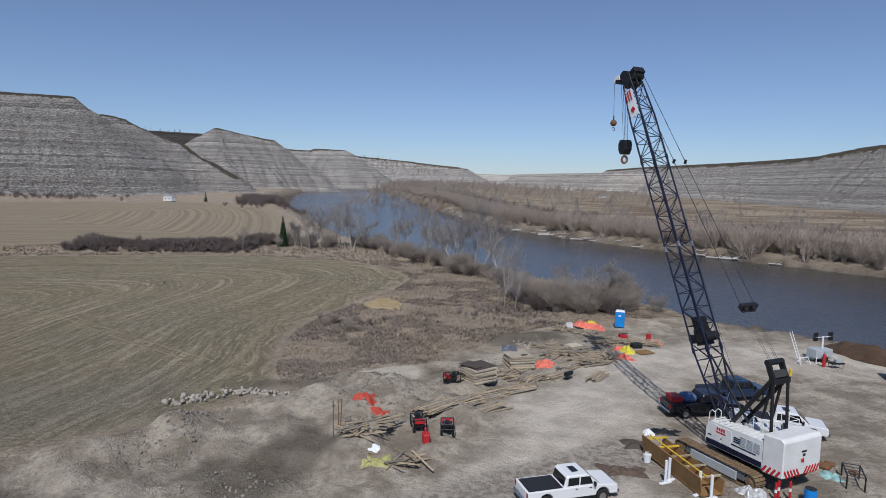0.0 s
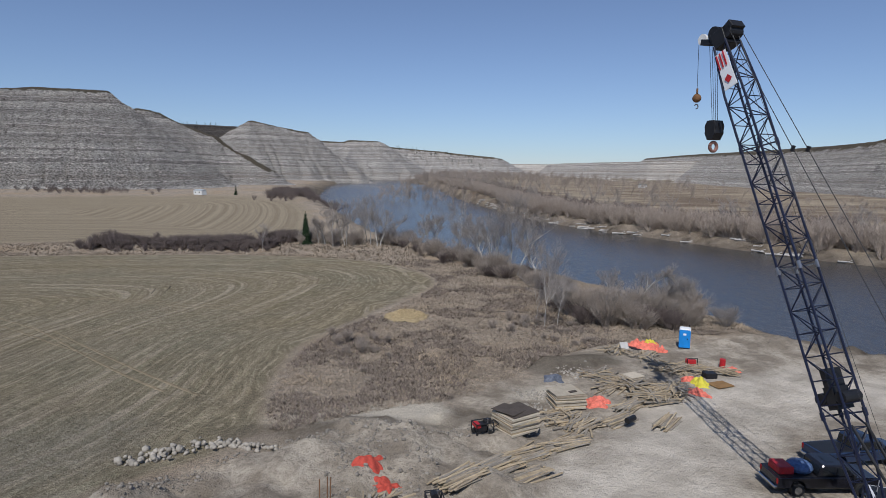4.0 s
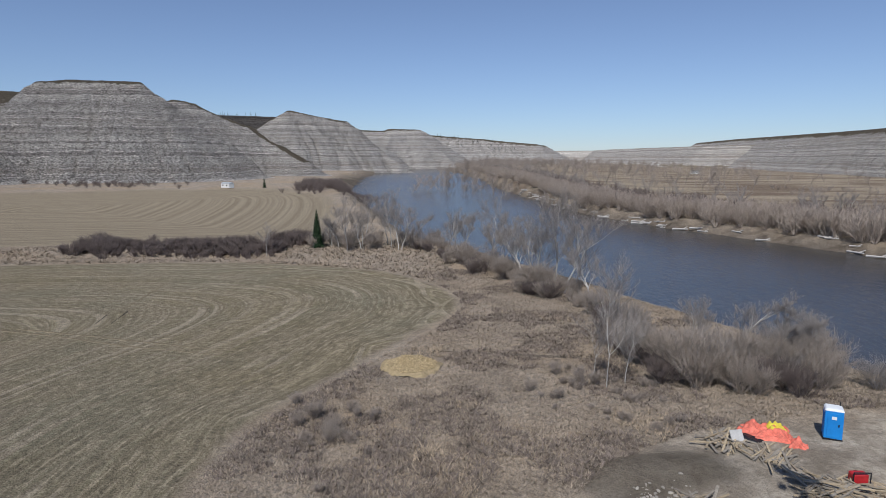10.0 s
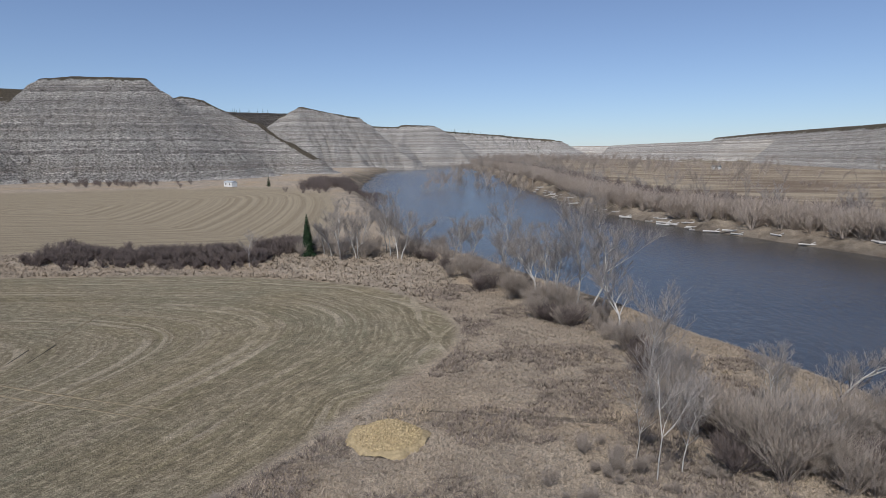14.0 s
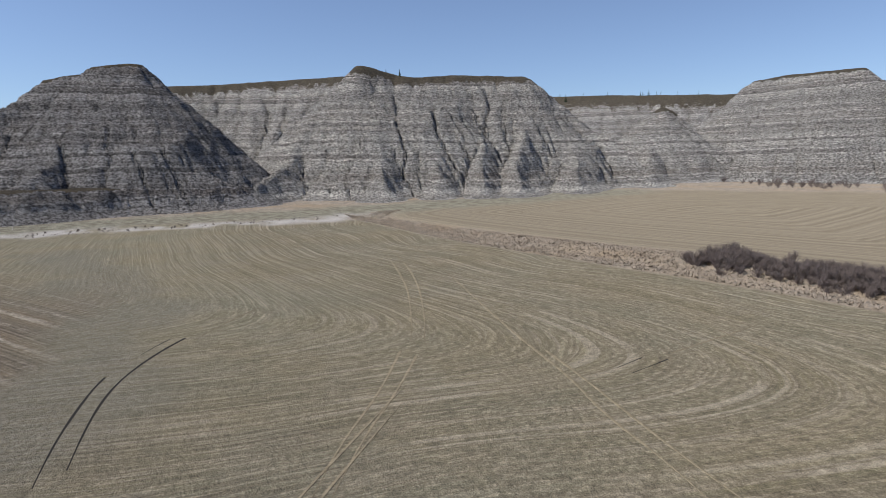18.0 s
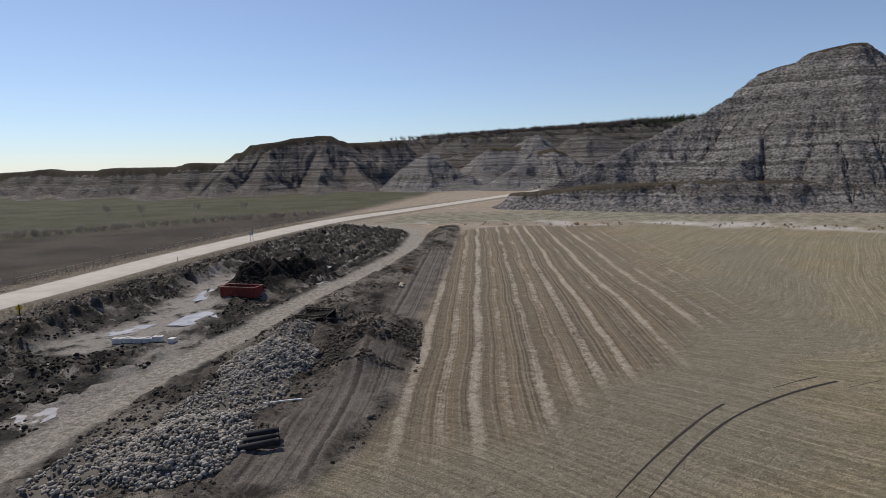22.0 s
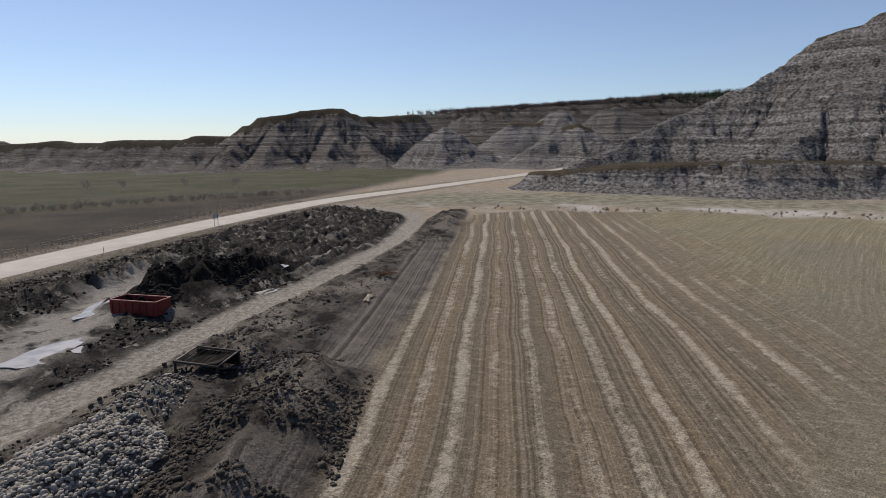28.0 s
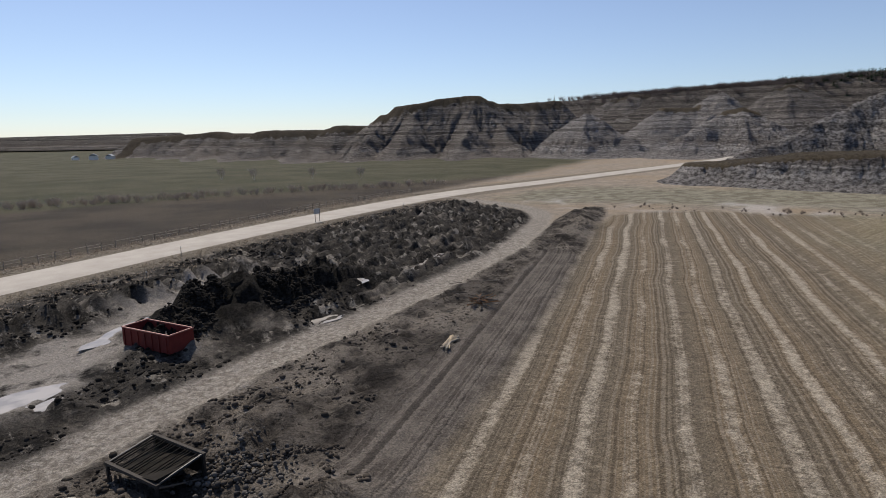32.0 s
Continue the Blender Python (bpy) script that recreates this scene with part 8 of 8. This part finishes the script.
MOUNDS = [(-49, 28), (-56, 34), (-69, 22), (-71, 13), (-58, 10), (-52, 17)]
mr = np.random.RandomState(65)
mx, my = mr.uniform(-71, -49, 16000), mr.uniform(10, 34, 16000)
ok = (poly_dist(mx, my, MOUNDS) > .2) & (seg_dist(mx, my, HAUL)[0] > 2.8) & (fbm(mx, my, 4, 3, 66) > -.12)
mx, my = mx[ok][:6500], my[ok][:6500]
tagged(new("mound_clods", scatter_mesh("mound_clods", CLB, [(float(a), float(b), float(c) + .02, float(.04 + .2 * q ** 2.5), float(q * 40), float(q * 7)) for a, b, c, q in zip(mx, my, ground_z(mx, my), mr.random_sample(len(mx)))], CLODB)), "dark lumps on dug soil mounds", "soil", "", "stuff")
HEAP = [(-84, -28), (-86, -22), (-74, -12), (-64, -11), (-60, -17), (-70, -25)]
tagged(new("heap_clods", scatter_mesh("heap_clods", CL, clod_places(HEAP, 4200, 64, .07, .26), CLOD)), "black lumps of wet soil on a dug heap", "soil", "", "stuff")


# ---- dirt road side: skip, screen, pipes, signs, fence ----
skip = thing("skip_container", "dull red open steel skip standing in mud", "skip", on_ground(-63.4, -12.3, 30, -.5))
Lx, Ly, Hh = 2.45, 5.9, 1.55
wall = Shape()
for sx in (-1, 1):
    part("side_wall", Shape().box((sx * Lx / 2, 0, Hh / 2 + .15), (.07, Ly, Hh)), DARKRED, skip, "", .01)
    for k in range(7):
        part("side_rib", Shape().box((sx * (Lx / 2 + .07), -Ly / 2 + .3 + k * (Ly - .6) / 6, Hh / 2 + .1), (.09, .1, Hh - .1)), DARKRED, skip)
    part("end_wall", Shape().box((0, sx * Ly / 2, Hh / 2 + .15), (Lx, .07, Hh)), DARKRED, skip, "", .01)
    part("top_rail", Shape().box((sx * Lx / 2, 0, Hh + .18), (.14, Ly + .14, .1)), simple("worn_red_rim", (.30, .12, .10), .6, 0, .3), skip, "worn pale rim", .01)
    part("top_rail", Shape().box((0, sx * Ly / 2, Hh + .18), (Lx, .14, .1)), simple("worn_red_rim_b", (.30, .12, .10), .6, 0, .3), skip, "worn pale rim", .01)
part("floor", Shape().box((0, 0, .18), (Lx, Ly, .08)), DARKRED, skip)
part("skid", Shape().box((-.6, 0, .07), (.16, Ly, .14)).box((.6, 0, .07), (.16, Ly, .14)), BLACK, skip)
for k in range(14):
    part("debris", Shape().box((rng.uniform(-.9, .9), rng.uniform(-2.6, 2.6), .4 + rng.random() * .5), (.12, 1.2 + rng.random(), .06), rng.random() * 180, rng.random() * 30), WOODS[k % 3], skip)

OLDWOOD = simple("old_dark_wood", (.11, .09, .07), .9, 0, .35, 2.0)
GRIME = simple("muddy_black_steel", (.022, .019, .016), .95, 0, .4, 2.0, .01, .1)
scr = thing("rock_screen", "dark steel rock screen frame standing over soil", "rock screen", on_ground(-60.0, 11.8, 26, -.15) @ Matrix.Diagonal((.88, .88, .74, 1)))
for x in (-1.5, 1.5):
    for y in (-2.3, 2.3):
        part("post", Shape().box((x, y, 1.0 if x < 0 else .75), (.16, .16, 2.0 if x < 0 else 1.5)), BLACK, scr)
    part("top_beam", Shape().box((x, 0, 2.0 if x < 0 else 1.5), (.2, 4.9, .22)), simple("weathered_beam", (.05, .042, .035), .9, 0, .3), scr, "weathered grey-brown beam")
for y in (-2.3, 2.3):
    part("end_beam", Shape().tube((-1.5, y, 2.0), (1.5, y, 1.5), .09, 6), BLACK, scr)
    part("brace", Shape().tube((-1.5, y, .2), (1.5, y, 1.3), .07, 6), OLDWOOD, scr)
for k in (0, 1, 2, 4, 5, 7, 8, 9, 11, 13, 14, 15, 17, 18):
    y = -2.2 + k * 4.4 / 18
    part("screen_bar", Shape().tube((-1.55, y, 2.02), (1.55, y, 1.52), .045, 6), GRIME, scr)
part("hopper_plate", Shape().box((0, 0, 1.42), (2.95, 4.5, .05), 0, 9.6), GRIME, scr, "muddy sloping plate")
part("back_plate", Shape().box((-1.5, 0, 1.1), (.05, 4.5, 1.3)), GRIME, scr)
for k in range(9):
    part("slat", Shape().box((1.52, -2.1 + k * .52, .35 + .08 * (k % 3)), (.06, .16, .7 + .16 * (k % 3)), 0, 3 * (k % 4 - 1.5)), BLACK, scr)
dl = []
for k in range(240):
    x, y = -63.6 + sr.gauss(0, 1.7), 13.4 + sr.gauss(0, 1.9)
    dl.append((x, y, .28 * sr.random(), .07 + .12 * sr.random() ** 2, sr.random() * 6, sr.random()))
gq = ground_z(np.array([p[0] for p in dl]), np.array([p[1] for p in dl]))
DARKSTONE = simple("dark_stone", (.13, .12, .11), .9, 0, .3, 2.0, .01, .2, .6)
DST = [stone_mesh("stone", 400 + k, DARKSTONE) for k in range(4)]
tagged(new("loose_stones", scatter_mesh("loose_stones", DST, [(p[0], p[1], p[2] + float(g), *p[3:]) for p, g in zip(dl, gq)], DARKSTONE)), "dark loose stones scattered beside the screen", "stones", "", "stuff")

for k in range(5):
    b = thing("concrete_block", "pale precast concrete block in a row on mud", "concrete block", on_ground(-41.4 - .78 * k, -1.8 + .98 * k, 38, .03), "concrete blocks")
    part("block", Shape().box((0, 0, .33), (.8, 1.2, .62)), CONCRETE, b, "", .04)
    part("lug", Shape().box((0, 0, .68), (.35, .45, .1)), CONCRETE, b, "", .03)
b = thing("concrete_block", "pale precast concrete block standing apart on mud", "concrete block", on_ground(-45.6, 3.3, 30, .03), "concrete blocks")
part("block", Shape().box((0, 0, .33), (.8, .8, .62)), CONCRETE, b, "", .04)
for k in range(3):
    p = thing("plastic_pipe", "thick black plastic pipe lying on the spoil bank", "pipe", on_ground(-37.2 + .45 * k, 35.6 + .75 * k, 150 + k * 3, .25), "black pipes")
    s = Shape()
    n_, l_ = 16, 1.9
    vs, fs = [], []
    for yy, r_ in ((-l_, .26), (l_, .26), (l_, .2), (-l_, .2)):
        vs += [(yy, r_ * math.cos(2 * math.pi * j / n_), r_ * math.sin(2 * math.pi * j / n_)) for j in range(n_)]
    for q in range(4):
        for j in range(n_):
            fs.append((q * n_ + j, q * n_ + (j + 1) % n_, ((q + 1) % 4) * n_ + (j + 1) % n_, ((q + 1) % 4) * n_ + j))
    s.add(vs, fs)
    part("tube", s, RUBBER, p, "", 0, None, True)
    part("collar", Shape().tube((l_ - .25, 0, 0), (l_ - .05, 0, 0), .29, 16), RUBBER, p)
p = thing("pipe_offcut", "bent black pipe offcut", "pipe", on_ground(-38.7, 35.0, 60, .1))
part("tube", Shape().path([(-.6, 0, .05), (0, .2, .3), (.5, 0, .1)], .08), RUBBER, p)
p = thing("plastic_conduit", "thin white plastic pipe lying on dirt", "pipe", on_ground(-42.5, 31.0, 146, .12))
part("tube", Shape().path([(-1.9, 0, .02), (0, .12, .05), (1.8, 0, .1)], .06, 8), WHITEPL, p)
lumber("bundle of thin poles lying on bare soil", -84.2, 1.7, 40, 14, .6, 2, 7, LOGS, "log_pile")
rb = thing("rebar_tangle", "rusty tangle of reinforcing bars on bare soil", "rebar", on_ground(-93.0, -5.6, 30))
for k in range(34):
    a = rng.random() * math.pi
    z0, z1 = rng.random() * .9, rng.random() * .9
    part("bar", Shape().tube((-1.6 * math.cos(a) + rng.gauss(0, .4), -1.3 * math.sin(a), z0), (1.6 * math.cos(a), 1.3 * math.sin(a) + rng.gauss(0, .4), z1), .035, 4), RUST if k % 2 else BLACK, rb)
for k in range(12):
    x, y = -50 - 50 * rng.random(), 0
    y = 8 + (x + 50) * .62 + rng.gauss(0, 2.0) + 8
    br = thing("branch", "short weathered branch lying on the spoil", "branch", on_ground(x, y, rng.random() * 360, .08), "loose branches")
    part("stick", Shape().tube((-.7, 0, .02), (.1, .08, .08), .05, 5).tube((.1, .08, .08), (.9, -.1, .03), .04, 5), OLDWOOD, br)

# signs
sg = thing("road_sign", "back of a rectangular road sign on two posts", "road sign", on_ground(-102.5, -76.5, 30))
part("board", Shape().box((0, 0, 2.2), (2.0, .04, 1.1)), PALEGREY, sg, "grey back of the sign board", .01)
for x in (-.7, .7):
    part("post", Shape().tube((x, .05, 0), (x, .05, 2.6), .06, 6), WOODS[2], sg)
sg = thing("warning_sign", "yellow diamond warning sign on a post", "road sign", on_ground(-35.6, -18.8, 20))
part("board", Shape().box((0, 0, 2.5), (.72, .03, .72), 0, 0, 45), YELLOW, sg, "yellow diamond board")
part("plate", Shape().box((0, 0, 1.85), (.5, .03, .3)), YELLOW, sg)
part("post", Shape().tube((0, .04, 0), (0, .04, 2.9), .06, 6), BLACK, sg)
for x, y in ((-66, -41), (-72.5, -55), (-128, -86), (-48, -31)):
    p = thing("marker_post", "thin marker post beside the gravel road", "marker post", on_ground(x, y), "marker posts")
    part("post", Shape().tube((0, 0, 0), (0, 0, 1.3), .05, 6), WOODS[2], p)
    part("reflector", Shape().box((0, 0, 1.2), (.12, .12, .16)), WHITEPL, p)

# fence beyond the road
rl = np.array(ROAD)
sg_ = np.hypot(*np.diff(rl, axis=0).T)
rn = np.concatenate([[0], np.cumsum(sg_)])
i0 = rn[np.argmin(np.hypot(rl[:, 0] + 20, rl[:, 1] + 27))]
fence = thing("fence", "old grey post and rail fence along the road", "fence", pose(0, 0, 0))
prev = None
for k in range(62):
    s = i0 - 6 + k * 2.6
    x, y = np.interp(s, rn, rl[:, 0]), np.interp(s, rn, rl[:, 1])
    x2, y2 = np.interp(s + 1, rn, rl[:, 0]), np.interp(s + 1, rn, rl[:, 1])
    d = math.hypot(x2 - x, y2 - y) or 1
    nx, ny = -(y2 - y) / d, (x2 - x) / d
    px, py = x + nx * 12.5, y + ny * 12.5
    z = height_at(px, py)
    lean = rng.gauss(0, .05)
    part("post", Shape().tube((px, py, z - .1), (px + lean, py, z + 1.25 + rng.random() * .1), .07, 6), WOODS[2], fence)
    if prev and rng.random() > .12:
        part("rail", Shape().tube((prev[0], prev[1], prev[2] + 1.05), (px, py, z + 1.05), .05, 5), WOODS[2], fence)
    if prev and rng.random() > .3:
        part("rail", Shape().tube((prev[0], prev[1], prev[2] + .6), (px, py, z + .6), .05, 5), WOODS[2], fence)
    prev = (px, py, z)

# standing water
m, N, L, bs = material("puddle_water", 0.22, 0.35)
bs.inputs["Base Color"].default_value = (0.16, 0.145, 0.125, 1)
w = noise_at(N, L, 0.5, 3)
L.new(mixcol(N, L, span(N, L, w, .4, .6), (.27, .25, .23), (.38, .35, .315)), bs.inputs["Base Color"])
PUD = [(-44.5, -7.0, 3.0, 1.5, 5, 0), (-53.2, -5.6, 4.2, 2.6, 25, 0), (-61, -19.5, 5, 1.1, 45, 0), (-28, 16.8, 3, 1.8, 25, 0), (-78.5, -12.0, 2.6, 1.0, 10, .0), (-86, -22, 3, 1.2, 30, -.2), (-100, -30, 7, 1.0, 32, -.25)]
for x, y, rx, ry, a, z in PUD:
    k = 40
    c, s_ = math.cos(radians(a + 5)), math.sin(radians(a + 5))
    ring = [(x + rx * math.cos(2 * math.pi * j / k) * (1 + .18 * math.sin(3 * 2 * math.pi * j / k + x) + .1 * math.sin(7 * 2 * math.pi * j / k)) * c - ry * math.sin(2 * math.pi * j / k) * s_, y + rx * math.cos(2 * math.pi * j / k) * s_ + ry * math.sin(2 * math.pi * j / k) * c) for j in range(k)]
    gzv = ground_z(np.array([q[0] for q in ring]), np.array([q[1] for q in ring]))
    lvl = float(np.percentile(ground_z(np.array([x + (q[0] - x) * f for q in ring for f in (.15, .4, .65)]), np.array([y + (q[1] - y) * f for q in ring for f in (.15, .4, .65)])), 74 if -60 < x < -40 else 46))
    sh = Shape()
    sh.add([(x, y, lvl)] + [(q[0], q[1], lvl) for q in ring], [(0, j + 1, (j + 1) % k + 1) for j in range(k)])
    tagged(new("puddle", sh.mesh("puddle", m)), "shallow muddy puddle lying in disturbed soil", "puddle", "puddles", "structure")


# tyre tracks across the stubble
LIFT = [.012]


def strip(name, label, line, half, mat):
    LIFT[0] += .0015
    ob = ribbon(name, rounded(line, 2), half, LIFT[0], mat, 0.0, .9, .005)
    return tagged(ob, label, "tyre track", "tyre tracks", "structure")


RUT = simple("dark_rut_soil", (.020, .016, .012), .95, 0, .4, 1.5)
WORN = simple("worn_pale_straw", (.24, .198, .133), .95, 0, .4, 1.2, 0.0, .1)
strip("tyre_rut", "dark curved wheel rut in the stubble", [(-45.4, 59.0), (-48.7, 58.7), (-52.8, 58.4), (-58.1, 58.3), (-63.9, 58.4), (-67.0, 58.8)], 0.12, RUT)
strip("tyre_rut", "dark curved wheel rut in the stubble", [(-72.7, 60.7), (-76.3, 62.0), (-79.5, 63.6)], 0.12, RUT)
strip("tyre_rut", "dark curved wheel rut in the stubble", [(-47.3, 60.4), (-52.7, 60.0), (-58.6, 59.8), (-64.2, 60.1), (-69.6, 61.3), (-74.4, 62.9), (-78.2, 64.6)], 0.12, RUT)
strip("tyre_rut", "short dark wheel rut in the stubble", [(-52.9, 104.7), (-55.3, 110.0)], 0.12, RUT)
strip("tyre_rut", "short dark wheel rut in the stubble", [(-51.2, 105.3), (-53.5, 110.9)], 0.12, RUT)
strip("tyre_trail", "faint pale wheel trail across the stubble", [(-38.4, 76.4), (-46.1, 79.7), (-53.2, 83.5), (-63.5, 88.2)], 0.11, WORN)
strip("tyre_trail", "faint pale wheel trail across the stubble", [(-38.8, 75.3), (-45.7, 78.0), (-53.7, 82.2), (-65.2, 86.8)], 0.11, WORN)
strip("tyre_trail", "faint pale wheel trail across the stubble", [(-67.3, 89.9), (-77.1, 92.7), (-99.4, 97.7), (-123.9, 100.8), (-158.3, 103.2), (-182.6, 104.8)], 0.11, WORN)
strip("tyre_trail", "faint pale wheel trail across the stubble", [(-67.9, 88.5), (-77.8, 91.2), (-100.1, 95.9), (-128.9, 98.9), (-165.4, 102.3), (-183.2, 103.6)], 0.11, WORN)
strip("tyre_trail", "faint pale wheel trail across the stubble", [(-30.8, 97.0), (-36.4, 97.7), (-43.7, 97.9), (-53.3, 99.6), (-61.0, 100.0), (-76.8, 101.5), (-107.7, 105.2), (-149.6, 108.5), (-184.9, 106.9)], 0.11, WORN)
strip("tyre_trail", "faint pale wheel trail across the stubble", [(-30.1, 98.9), (-35.9, 99.1), (-44.3, 99.8), (-52.9, 100.6), (-60.2, 101.0)], 0.11, WORN)
strip("tyre_trail", "faint pale wheel trail across the stubble", [(-67.5, 124.1), (-59.2, 122.6), (-52.2, 122.2)], 0.11, WORN)
strip("tyre_trail", "faint pale wheel trail across the stubble", [(-61.6, 130.8), (-58.3, 121.8), (-55.0, 112.4)], 0.11, WORN)
strip("tyre_trail", "faint pale wheel trail across the stubble", [(-77.0, 65.6), (-85.1, 69.4), (-90.4, 72.6)], 0.11, WORN)
strip("tyre_trail", "faint pale wheel trail across the stubble", [(-55.1, 84.9), (-35.0, 71.9), (-26.5, 67.4)], 0.11, WORN)
strip("tyre_trail", "faint pale wheel trail across the stubble", [(-51.0, 83.5), (-34.6, 73.3), (-23.8, 67.4)], 0.11, WORN)
strip("foot_path", "narrow dark track through rough grass", [(-12.0, 103.5), (-5.1, 104.3), (-1, 104.6), (3.4, 105.3)], 0.4, simple("trodden_soil", (.13, .105, .08), .95, 0, .3, 1.5))
